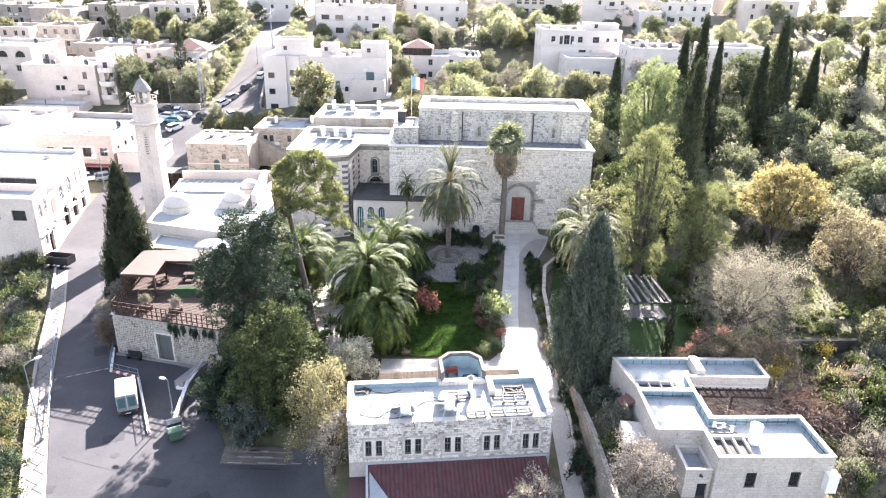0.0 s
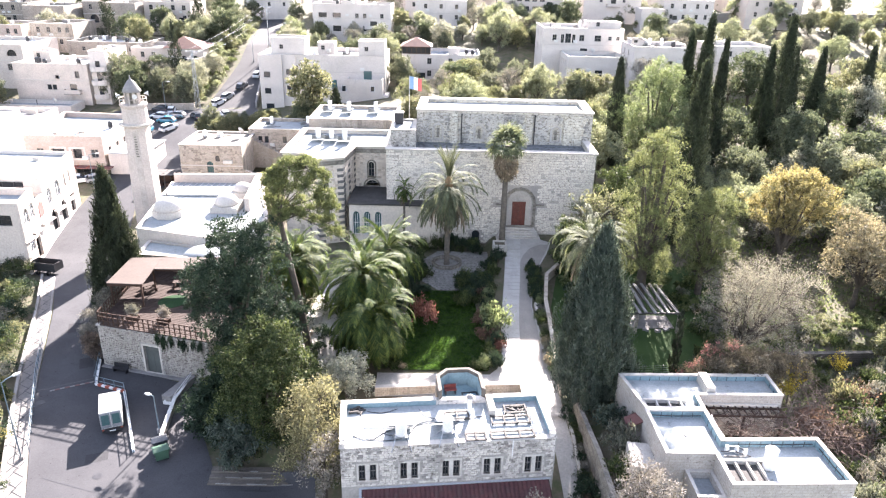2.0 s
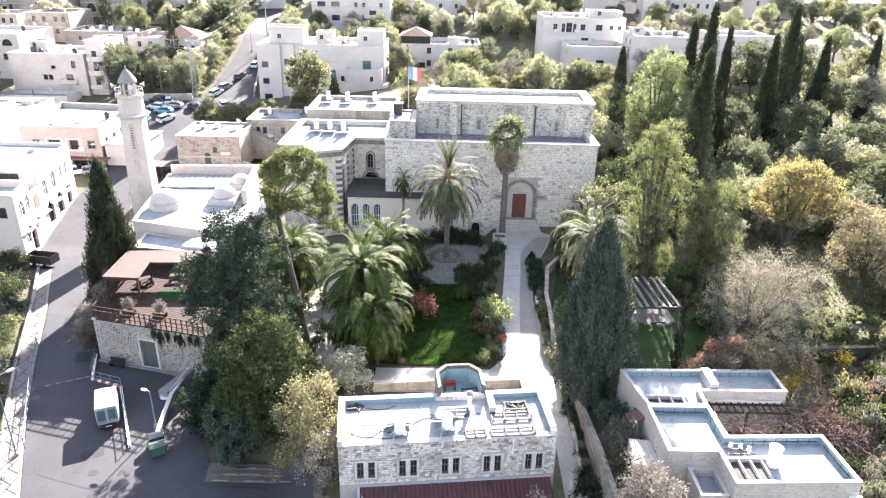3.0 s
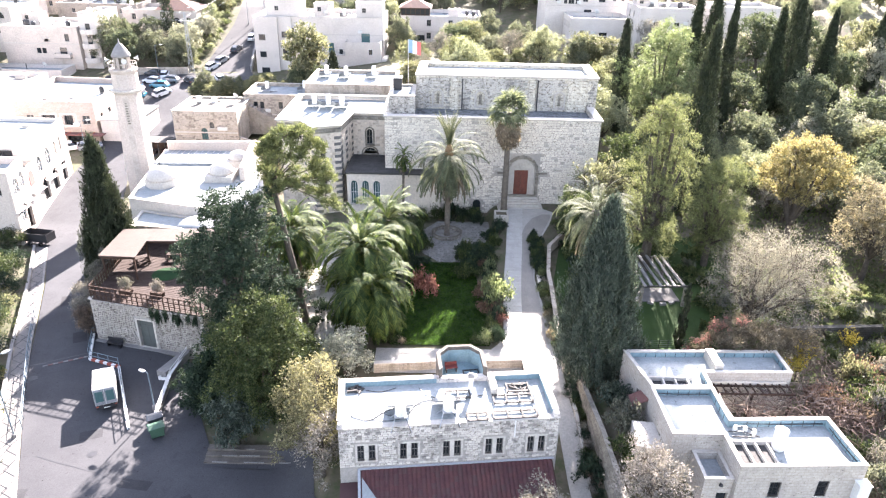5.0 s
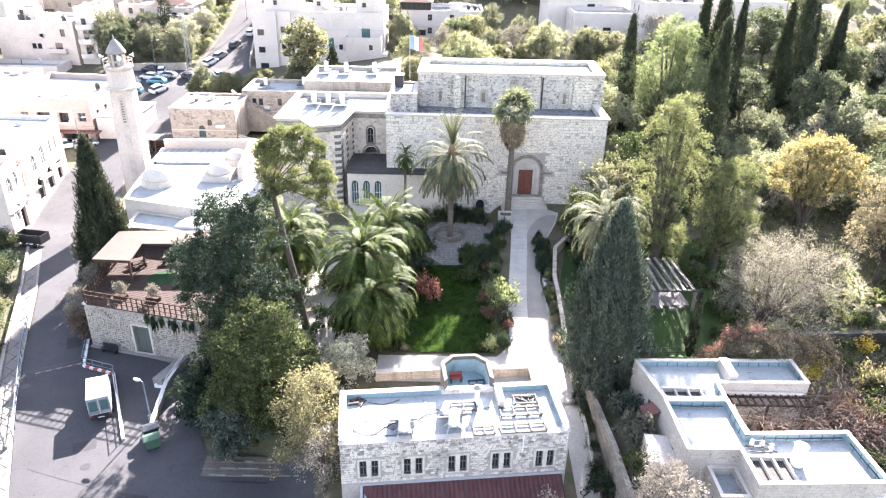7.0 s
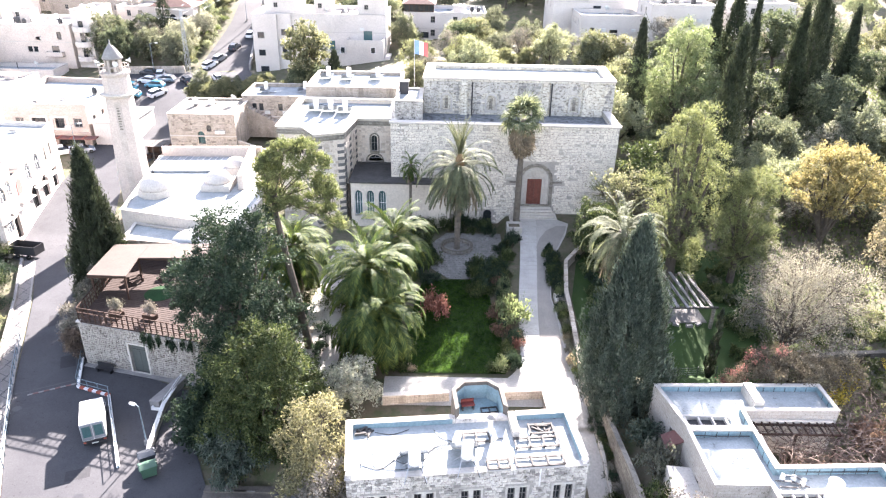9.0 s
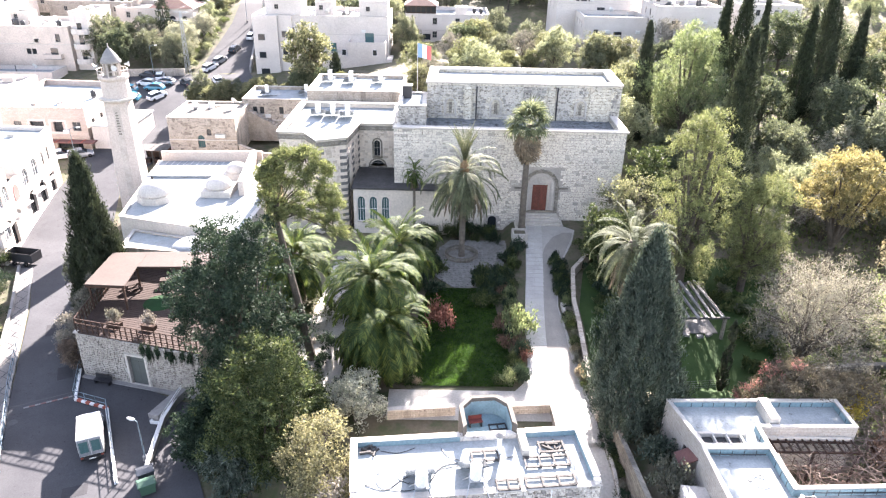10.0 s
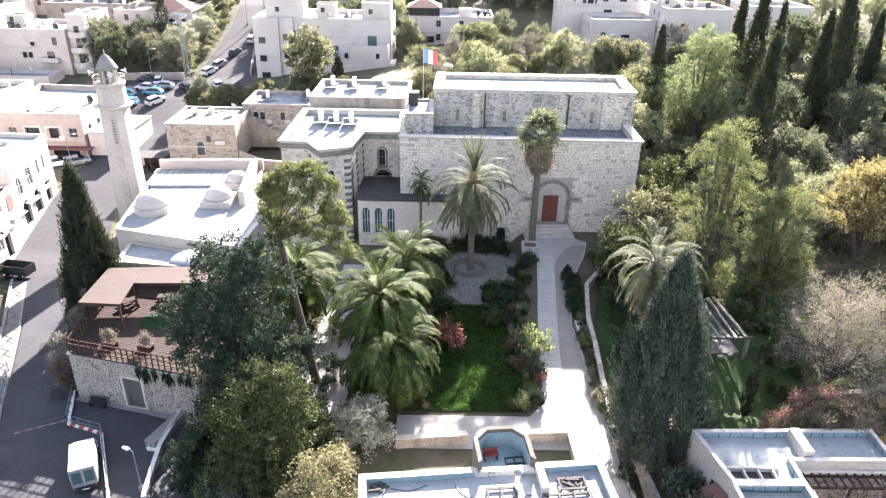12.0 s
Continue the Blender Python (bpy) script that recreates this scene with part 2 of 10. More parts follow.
    "cypress": leafy("cypress_leaf", (0.02, 0.034, 0.018), (0.036, 0.056, 0.028), (0.07, 0.092, 0.045), 0.6, 0.15),
    "greycypress": leafy("grey_green_cypress_leaf", (0.030, 0.048, 0.038), (0.056, 0.085, 0.067), (0.128, 0.166, 0.138), 0.6, 0.1, 0.2),
    "ficus": leafy("dark_glossy_leaf", (0.013, 0.029, 0.018), (0.026, 0.05, 0.031), (0.07, 0.10, 0.064), 0.62, 0.15, 0.12),
    "carob": leafy("mid_green_leaf", (0.022, 0.040, 0.016), (0.052, 0.078, 0.028), (0.165, 0.192, 0.075), 0.5, 0.27, 0.15),
    "pepper": leafy("light_green_leaf", (0.10, 0.16, 0.05), (0.16, 0.23, 0.08), (0.28, 0.34, 0.13), 0.5, 0.4),
    "pine": leafy("pine_needles", (0.08, 0.11, 0.035), (0.145, 0.18, 0.06), (0.25, 0.285, 0.105), 0.6, 0.33, 0.3),
    "olive": leafy("olive_leaf", (0.10, 0.12, 0.09), (0.155, 0.175, 0.135), (0.25, 0.27, 0.215), 0.5, 0.3),
    "yellow": leafy("yellow_autumn_leaf", (0.15, 0.135, 0.03), (0.25, 0.22, 0.05), (0.33, 0.305, 0.14), 0.6, 0.4, 0.36),
    "yellowgreen": leafy("yellow_green_leaf", (0.10, 0.125, 0.05), (0.17, 0.19, 0.08), (0.28, 0.29, 0.14), 0.55, 0.4),
    "orange": leafy("orange_autumn_leaf", (0.19, 0.155, 0.095), (0.28, 0.23, 0.14), (0.38, 0.325, 0.21), 0.6, 0.35),
    "redleaf": leafy("red_autumn_leaf", (0.18, 0.05, 0.04), (0.32, 0.09, 0.06), (0.45, 0.20, 0.14), 0.6, 0.35),
    "brownred": leafy("brownish_red_leaf", (0.11, 0.06, 0.045), (0.19, 0.10, 0.07), (0.30, 0.16, 0.11), 0.65, 0.3),
    # far leaves: olive, evergreen and light ones paled to carry distance haze
    "farhazeolive": leafy("haze_paled_olive_leaf", (0.20, 0.21, 0.165), (0.29, 0.305, 0.24), (0.42, 0.435, 0.35), 0.6, 0.35),
    "dustygreen": leafy("haze_paled_evergreen_leaf", (0.075, 0.10, 0.06), (0.14, 0.17, 0.10), (0.25, 0.285, 0.175), 0.6, 0.35),
    "woodgreen": leafy("wood_evergreen_leaf", (0.05, 0.075, 0.045), (0.09, 0.12, 0.07), (0.17, 0.20, 0.12), 0.6, 0.35, 0.25),
    "dustylight": leafy("haze_paled_light_leaf", (0.16, 0.20, 0.10), (0.25, 0.30, 0.155), (0.38, 0.43, 0.25), 0.6, 0.4),
    "straw": leafy("pale_straw_leaf", (0.115, 0.115, 0.058), (0.20, 0.195, 0.10), (0.32, 0.305, 0.175), 0.6, 0.35, 0.25),
    "olivegrey": leafy("pale_olive_leaf", (0.13, 0.128, 0.104), (0.20, 0.196, 0.162), (0.29, 0.282, 0.24), 0.6, 0.35),
    "silver": leafy("silver_leaf", (0.10, 0.105, 0.085), (0.155, 0.16, 0.13), (0.24, 0.245, 0.205), 0.6, 0.3),
    "townstone": surface("town_stone", (0.40, 0.355, 0.31), (0.33, 0.295, 0.26), 0.5, 8, 0.9, 0.5, (0.15, 0.13, 0.115), 0.55, True, (0.5, 0.28, (0.6, 0.57, 0.54), (0.8, 0.78, 0.75)), marks=0.4),
    "fieldstone": surface("rough_field_stone", (0.14, 0.13, 0.115), (0.095, 0.09, 0.08), 1.0, 9, 0.92, 0.6, (0.07, 0.066, 0.06), 0.5, False, (0.45, 0.26, (0.4, 0.38, 0.36), (0.7, 0.68, 0.65))),
    "baystone": surface("weathered_bay_stone", (0.14, 0.125, 0.11), (0.10, 0.09, 0.08), 1.0, 9, 0.9, 0.4, (0.05, 0.047, 0.045), 0.5),
    # silver leaf lightened: its colour carries sunlight that doesn't reach the bush
    "sunlitleaf": leafy("sunlit_silver_leaf", (0.26, 0.28, 0.24), (0.38, 0.40, 0.35), (0.54, 0.56, 0.50), 0.7, 0.35),
    "pavestone": surface("pavement_concrete", (0.19, 0.18, 0.172), (0.15, 0.143, 0.138), 0.6, 9, 0.9, 0.25, (0.10, 0.097, 0.095), 0.4),
    "twig": leafy("bare_pale_twigs", (0.13, 0.122, 0.105), (0.21, 0.197, 0.172), (0.31, 0.292, 0.255), 0.8, 0.15),
    "shootyellow": leafy("bright_yellow_leaf", (0.32, 0.25, 0.03), (0.50, 0.40, 0.05), (0.62, 0.52, 0.12), 0.6, 0.4, 0.1),
    "grass": leafy("wild_grass", (0.07, 0.12, 0.03), (0.13, 0.19, 0.045), (0.24, 0.28, 0.08), 0.6, 0.35),
    "vine": leafy("dry_vine", (0.10, 0.065, 0.05), (0.17, 0.11, 0.085), (0.26, 0.18, 0.14), 0.8, 0.15),
    "carwhite": plain("white_car_paint", (0.72, 0.73, 0.74), 0.2),
    "cardark": plain("dark_car_paint", (0.045, 0.05, 0.06), 0.2),
    "carsilver": plain("silver_car_paint", (0.40, 0.42, 0.45), 0.2, 0.5),
    "carblue": plain("blue_car_paint", (0.05, 0.22, 0.32), 0.2),
    "carred": plain("red_car_paint", (0.40, 0.05, 0.04), 0.2),
    "lamp": plain("pale_lamp_plastic", (0.6, 0.6, 0.58), 0.4),
}


# ---- mesh helpers ----
def box(bm, x0, x1, y0, y1, z0, z1, m=None):
    vs = [bm.verts.new(p) for p in ((x0, y0, z0), (x1, y0, z0), (x1, y1, z0), (x0, y1, z0), (x0, y0, z1), (x1, y0, z1), (x1, y1, z1), (x0, y1, z1))]
    for f in ((3, 2, 1, 0), (4, 5, 6, 7), (0, 1, 5, 4), (1, 2, 6, 5), (2, 3, 7, 6), (3, 0, 4, 7)):
        bm.faces.new([vs[i] for i in f])
    if m:
        bmesh.ops.transform(bm, matrix=m, verts=vs)
    return bm


def prism(bm, pts, z0, z1):
    """An upright prism over a ring of plan points, given counter-clockwise."""
    lo, hi = [bm.verts.new((x, y, z0)) for x, y in pts], [bm.verts.new((x, y, z1)) for x, y in pts]
    bm.faces.new(lo[::-1])
    bm.faces.new(hi)
    for i in range(len(pts)):
        j = (i + 1) % len(pts)
        bm.faces.new((lo[i], lo[j], hi[j], hi[i]))
    return bm


def lathe(bm, profile, n=12, at=(0, 0, 0), turn=0.0):
    """Rings of radius and height, capped."""
    rings = []
    for r, z in profile:
        rings.append([bm.verts.new((at[0] + r * math.cos(2 * math.pi * i / n + turn), at[1] + r * math.sin(2 * math.pi * i / n + turn), at[2] + z)) for i in range(n)])
    for a, b in zip(rings, rings[1:]):
        for i in range(n):
            j = (i + 1) % n
            bm.faces.new((a[i], a[j], b[j], b[i]))
    bm.faces.new(rings[0][::-1])
    bm.faces.new(rings[-1])
    return bm


def tube(bm, pts, r0, r1=None, n=6):
    """A tapered tube along points."""
    pts = [Vector(p) for p in pts]
    r1 = r0 if r1 is None else r1
    rings = []
    for i, p in enumerate(pts):
        t = (pts[min(i + 1, len(pts) - 1)] - pts[max(i - 1, 0)]).normalized()
        u = t.cross(Vector((0, 0, 1)) if abs(t.z) < 0.9 else Vector((1, 0, 0))).normalized()
        v = t.cross(u)
        r = r0 + (r1 - r0) * i / max(1, len(pts) - 1)
        rings.append([bm.verts.new(p + r * (u * math.cos(2 * math.pi * k / n) + v * math.sin(2 * math.pi * k / n))) for k in range(n)])
    for a, b in zip(rings, rings[1:]):
        for i in range(n):
            bm.faces.new((a[i], a[(i + 1) % n], b[(i + 1) % n], b[i]))
    bm.faces.new(rings[0])
    bm.faces.new(rings[-1][::-1])
    return bm


def mesh_of(name, bm, material, smooth=False):
    bmesh.ops.recalc_face_normals(bm, faces=bm.faces)
    me = bpy.data.meshes.new(name)
    bm.to_mesh(me)
    bm.free()
    me.materials.append(material)
    if smooth:
        me.polygons.foreach_set("use_smooth", [True] * len(me.polygons))
    return me


def part(name, bm, material, parent, label="", m=None, smooth=False):
    ob = new(name, mesh_of(name, bm, material, smooth) if isinstance(bm, bmesh.types.BMesh) else bm)
    ob.parent = parent
    if m:
        ob.matrix_basis = m
    return tagged(ob, label)


def thing(name, at, label, category, group="", kind="", yaw=0.0):
    ob = new(name)
    ob.empty_display_size = 0.5
    ob.matrix_basis = pose(*at, 0, 0, yaw)
    return tagged(ob, label, category, group, kind)


def solid(name, bm, material, label, category, group="", kind="", m=None, smooth=False):
    ob = new(name, mesh_of(name, bm, material, smooth))
    if m:
        ob.matrix_basis = m
    return tagged(ob, label, category, group, kind)


def B():
    return bmesh.new()


def arch_ring(w, h, arch, u=0.0, v=0.0):
    """The outline of an opening: w wide, h high over all, square, round or pointed."""
    a = w / 2
    if not arch:
        return [(u - a, v), (u + a, v), (u + a, v + h), (u - a, v + h)]
    pts, rise = [(u - a, v), (u + a, v)], (a if arch == "round" else a * 1.5)
    n = 8
    for i in range(n + 1):
        t = math.pi * i / n
        up = math.sin(t) if arch == "round" else math.sin(t) ** 0.8
        pts.append((u + a * math.cos(t), v + h - rise + rise * up))
    return pts


def panel(outer, holes, thick):
    """A wall in the plane of x and z, its face at y = 0 and its back at y = thick, with openings cut through."""
    bm = B()
    edges = []
    for ring in [outer, *holes]:
        vs = [bm.verts.new((u, 0, v)) for u, v in ring]
        edges += [bm.edges.new((vs[i], vs[(i + 1) % len(vs)])) for i in range(len(vs))]
    bmesh.ops.triangle_fill(bm, use_beauty=True, use_dissolve=False, edges=edges, normal=(0, -1, 0))
    made = bmesh.ops.extrude_face_region(bm, geom=bm.faces[:])
    bmesh.ops.translate(bm, vec=(0, thick, 0), verts=[v for v in made["geom"] if isinstance(v, bmesh.types.BMVert)])
    return bm


def ring_frame(w, h, arch, width, y0, y1):
    out, inn = arch_ring(w, h, arch), arch_ring(w - 2 * width, h - 2 * width, arch, 0, width)
    bm = B()
    loops = [[bm.verts.new((u, y, v)) for u, v in ring] for y in (y0, y1) for ring in (out, inn)]
    n = len(out)
    for i in range(n):
        j = (i + 1) % n
        for a, b in ((0, 1), (1, 3), (3, 2), (2, 0)):
            bm.faces.new((loops[a][i], loops[a][j], loops[b][j], loops[b][i]))
    return bm


WINDOW_MESHES = {}


def window(parent, m, w, h, arch="", depth=0.18, sill=True, bars=0, fm="white", gm="glass", grille=0):
    """A window in an opening: its casing, its pane, its bars and its sill."""
    key = (round(w, 2), round(h, 2), arch, depth, sill, bars, fm, gm, grille)
    if key not in WINDOW_MESHES:
        made = [("window_frame", mesh_of("window_frame", ring_frame(w, h, arch, min(0.07, w * 0.09), depth, depth + 0.06), M[fm]))]
        bm = B()
        ring = arch_ring(w - 0.04, h - 0.04, arch, 0, 0.02)
        bm.faces.new([bm.verts.new((u, depth + 0.05, v)) for u, v in ring])
        made.append(("pane", mesh_of("pane", bm, M[gm])))
        bm = B()
        for i in range(bars):
            u = -w / 2 + w * (i + 1) / (bars + 1)
            box(bm, u - 0.025, u + 0.025, depth - 0.01, depth + 0.05, 0.03, h * (0.9 if arch else 1) - 0.03)
        if bars:
            box(bm, -w / 2 + 0.03, w / 2 - 0.03, depth - 0.005, depth + 0.045, h * 0.5 - 0.025, h * 0.5 + 0.025)
            made.append(("glazing_bar", mesh_of("glazing_bar", bm, M[fm])))
        if grille:
            bm = B()
            for i in range(grille):
                u = -w / 2 + w * (i + 0.5) / grille
                tube(bm, [(u, 0.05, 0), (u, 0.05, h)], 0.012, n=4)
            for k in range(4):
                tube(bm, [(-w / 2, 0.05, h * (k + 0.5) / 4), (w / 2, 0.05, h * (k + 0.5) / 4)], 0.012, n=4)
            made.append(("grille", mesh_of("grille", bm, M["iron"])))
        if sill:
            made.append(("window_sill", mesh_of("window_sill", box(B(), -w / 2 - 0.08, w / 2 + 0.08, -0.06, depth, -0.09, 0.0), M["coping"])))
        WINDOW_MESHES[key] = made
    made = WINDOW_MESHES[key]
    top = part("window", made[0][1], None, parent, "", m)
    for name, me in made[1:]:
        part(name, me, None, top)
    return top


def side_pose(side, x0, x1, y0, y1):
    """Where a wall's panel starts, seen from outside, its x to the right."""
    return {"front": pose(x0, y0, 0), "right": pose(x1, y0, 0, 0, 0, 90), "back": pose(x1, y1, 0, 0, 0, 180), "left": pose(x0, y1, 0, 0, 0, -90)}[side]


def block(parent, x0, x1, y0, y1, z0, z1, wall, roof="roofwhite", parapet=0.7, openings=None, thick=0.3, coping="coping", cope=0.06, roof_z=None):
    """A flat-roofed block: four walls, roof, parapet with its coping, windows. openings: side -> rows of (u, v, w, h, arch, style)."""
    openings = openings or {}
    for side, length in (("front", x1 - x0), ("right", y1 - y0), ("back", x1 - x0), ("left", y1 - y0)):
        m = side_pose(side, x0, x1, y0, y1)
        a, b = (0.0, length) if side in ("front", "back") else (thick, length - thick)
        rows = openings.get(side, [])
        bm = panel([(a, z0), (b, z0), (b, z1), (a, z1)], [arch_ring(r[2], r[3], r[4], r[0], r[1]) for r in rows], thick)
        part("wall", bm, M[wall], parent, "", m)
        for u, v, w, h, arch, style in rows:
            window(parent, m @ Matrix.Translation((u, 0, v)), w, h, arch, **STYLES[style])
    rz = z1 - parapet if roof_z is None else roof_z
    part("roof", box(B(), x0 + thick, x1 - thick, y0 + thick, y1 - thick, rz - 0.25, rz), M[roof], parent)
    if coping:
        bm, o = B(), 0.07
        for a in ((x0 - o, x1 + o, y0 - o, y0 + thick + o), (x0 - o, x1 + o, y1 - thick - o, y1 + o), (x0 - o, x0 + thick + o, y0 + thick + o, y1 - thick - o), (x1 - thick - o, x1 + o, y0 + thick + o, y1 - thick - o)):
            box(bm, *a, z1 + 0.003, z1 + cope)
        part("coping", bm, M[coping], parent)


STYLES = {
    "plain": dict(bars=1, fm="concrete"), "dark": dict(bars=0, fm="iron"), "slit": dict(bars=1, fm="concrete", depth=0.16, grille=3), "barred": dict(bars=1, fm="iron", grille=6),
    "church": dict(bars=1, fm="concrete", depth=0.3), "lancet": dict(bars=2, fm="white", gm="glassblue", depth=0.25), "blind": dict(bars=0, fm="church_frame", gm="church_fill", depth=0.16, sill=False),
    "bright": dict(bars=2, fm="white", gm="paleglass", sill=False, depth=0.14), "shop": dict(bars=3, fm="iron", sill=False, depth=0.4), "green": dict(bars=2, fm="door_green", gm="glassblue", depth=0.25),
}
M["church_frame"], M["church_fill"] = M["coping"], M["church"]
M["rackmetal"] = surface("weathered_rack_metal", (0.085, 0.08, 0.076), (0.055, 0.051, 0.048), 2, 14, 0.8, 0.2)
M["bluelining"] = surface("bluish_lining", (0.22, 0.32, 0.36), (0.18, 0.265, 0.30), 0.8, 9, 0.8, 0.12, (0.16, 0.19, 0.21), 0.4)
M["gravelroof"] = surface("gravelled_roof", (0.20, 0.215, 0.225), (0.14, 0.15, 0.158), 1.4, 16, 0.9, 0.5, (0.055, 0.058, 0.06), 0.75, marks=1.1, spots=1.8)
M["darkroof"] = surface("mossy_roof_and_opening_shade", (0.085, 0.082, 0.08), (0.06, 0.058, 0.057), 1.0, 12, 0.9, 0.5, (0.035, 0.036, 0.035), 0.6)
M["blackquoin"] = surface("blackened_quoin_stone", (0.17, 0.165, 0.16), (0.12, 0.118, 0.115), 1.2, 9, 0.9, 0.4, (0.03, 0.03, 0.03), 0.4)
M["housewall"] = surface("whitewashed_coursed_stone", (0.50, 0.462, 0.42), (0.41, 0.38, 0.345), 0.5, 9, 0.88, 0.45, (0.30, 0.275, 0.25), 0.5, True, (0.46, 0.25, (0.74, 0.72, 0.70), (0.88, 0.87, 0.86)), marks=0.55)
M["pathgrey"] = surface("grey_worn_path", (0.27, 0.25, 0.225), (0.225, 0.21, 0.19), 0.5, 12, 0.8, 0.2, (0.19, 0.175, 0.16), 0.35, spec=0.35)
M["gatesurround"] = surface("worn_window_surround", (0.58, 0.545, 0.50), (0.47, 0.44, 0.405), 1.4, 10, 0.9, 0.3, (0.16, 0.15, 0.14), 0.5)
M["duskroof"] = surface("dusty_earth_roof", (0.21, 0.19, 0.165), (0.165, 0.15, 0.13), 0.8, 10, 0.9, 0.3, (0.10, 0.09, 0.08), 0.5, marks=0.5)
M["minaretstone"] = surface("minaret_stone", (0.52, 0.465, 0.415), (0.43, 0.385, 0.345), 0.8, 8, 0.9, 0.3, (0.17, 0.15, 0.13), 0.4, True)


# ---- ground ----
def along(y, rows):
    return float(np.interp(y, [r[0] for r in rows], [r[1] for r in rows]))


def ease(a, b, x):
    t = min(1.0, max(0.0, (x - a) / (b - a)))
    return t * t * (3 - 2 * t)


STREET = [(0, -5), (98, -5), (110, -4), (140, -1), (155, 1.8), (168, 3), (190, 7), (215, 12), (235, 13.5), (260, 15), (320, 19), (500, 38), (1500, 150)]
GARDEN = [(0, -4.5), (38, -4), (46, -3), (52, -1.3), (57, -0.9), (63, -0.9), (70, 0.1), (77, 0.3), (88, 1.7), (95, 2), (110, 4), (130, 7), (150, 9), (170, 8.5), (185, 8.8), (200, 14), (215, 15.5), (235, 18.5), (260, 20.5), (320, 25), (500, 44), (1500, 160)]


def ground_z(x, y):
    g, s = along(y, GARDEN), along(y, STREET)
    if y < 62:
        g += (max(g, 0.3) - g) * ease(13.7, 14.3, x) * ease(62, 60, y)
    if 74 < y < 96:
        g += (min(g, 0.4) - g) * ease(8.4, 7.4, x)
    a = along(y, [(47, -12), (50.5, -12.5), (54, -20), (62, -23), (90, -24), (120, -24), (150, -45), (240, -90)])
    b = along(y, [(47, -7.5), (50.5, -8), (54, -9.5), (62, -13), (90, -15), (120, -14), (150, 0), (240, 40)])
    z = s + (g - s) * ease(a, b, x)
    kerb = along(y, [(30, -29.5), (46, -36), (66, -44.6), (90, -57)])
    if y < 100:
        z -= 3.0 * ease(kerb - 0.5, kerb - 9, x) * ease(98, 84, y)
    return z


def sheet(xs, ys, lift=0.0, bumpy=0.0):
    bm = B()
    grid = []
    for y in ys:
        grid.append([bm.verts.new((x, y, ground_z(x, y) + lift + (bumpy * noise.noise((x * 0.35, y * 0.35, 0)) if bumpy else 0))) for x in xs])
    for a, b in zip(grid, grid[1:]):
        for i in range(len(xs) - 1):
            bm.faces.new((a[i], a[i + 1], b[i + 1], b[i]))
    return bm


def strip(rows, lift, step=1.0, n=8):
    """A band over the ground between two edges given by y."""
    bm, grid = B(), []
    ys = np.arange(rows[0][0], rows[-1][0] + 1e-6, step)
    for y in ys:
        l, r = along(y, [(q[0], q[1]) for q in rows]), along(y, [(q[0], q[2]) for q in rows])
        grid.append([bm.verts.new((x, y, ground_z(x, y) + lift)) for x in np.linspace(l, r, n)])
    for a, b in zip(grid, grid[1:]):
        for i in range(n - 1):
            bm.faces.new((a[i], a[i + 1], b[i + 1], b[i]))
    return bm


XS = np.concatenate([np.arange(-1500, -200, 130), np.arange(-200, -70, 10), np.arange(-70, 60, 1.0), np.arange(60, 200, 10), np.arange(200, 1500, 130)])
YS = np.concatenate([np.arange(-300, 20, 40), np.arange(20, 130, 1.0), np.arange(130, 260, 5), np.arange(260, 1500, 80)])
solid("ground", sheet(XS, YS, -0.06, 0.05), M["earth"], "dry earth and low scrub under the trees", "ground", kind="structure", smooth=True)



# ---- roads, paths and lawns ----
ROAD = [(18, -21, 2), (38, -29.4, -4), (45, -32.4, -9), (50.8, -35.2, -10), (51.2, -35.4, -19), (57, -38.4, -22), (64, -41.6, -24.6), (69, -43.6, -36.5), (80, -48.2, -41.8), (89, -52.6, -45.0), (91.2, -57.4, -45.6), (100, -60.0, -47.5),
        (115, -61.5, -52), (130, -62.5, -49), (140, -66, -50), (146, -72, -38), (164, -76, -42), (168, -56, -44), (200, -56, -49), (240, -60, -53), (300, -70, -63)]
solid("road", strip(ROAD, 0.03, 1.0, 14), M["asphalt"], "worn grey asphalt street and small square", "road", kind="structure", smooth=True)
PATH = [(54.5, 9.6, 12.2), (57, 9.2, 12.2), (59.5, 4.5, 12.2), (61, 5.4, 12.2), (62.5, 6.6, 12.2), (65, 7.2, 12.0), (70, 7.5, 11.6), (74, 7.9, 11.4), (80, 8.6, 12.2), (84, 9.0, 13.6), (87, 9.3, 14.9), (90, 9.6, 15.7), (91.2, 9.7, 14.2), (92.3, 9.7, 13.8)]
solid("garden_path", strip(PATH, 0.05, 0.5, 10), M["paving"], "pale paved garden path up to the church steps", "path", kind="structure")
BED = [(62.5, 8.9, 11.6), (65, 9.2, 11.5), (70, 9.5, 11.4), (74, 9.9, 11.3), (80, 10.5, 11.9), (84, 10.9, 13.4), (86, 11.5, 14.2), (88, 12.6, 15.0), (89.4, 14.2, 15.3)]
solid("path_surface", strip(BED, 0.06, 0.4, 10), M["pathgrey"], "grey worn surfacing beside the pale slab band", "path", kind="structure")
solid("forecourt", strip([(57.4, -5.5, 9.6), (61.6, -5.5, 9.6)], 0.04, 0.5, 10), M["paving"], "pale paved walk behind the gatehouse", "path", kind="structure")
LAWN = [(62.0, -4.2, 5.6), (64, -4.0, 5.9), (68, -3.6, 5.4), (72, -3.2, 4.9), (77.5, -2.4, 4.6)]
solid("lawn", strip(LAWN, 0.04, 0.5, 14), M["lawn"], "mown green lawn between flower beds", "lawn", kind="structure", smooth=True)
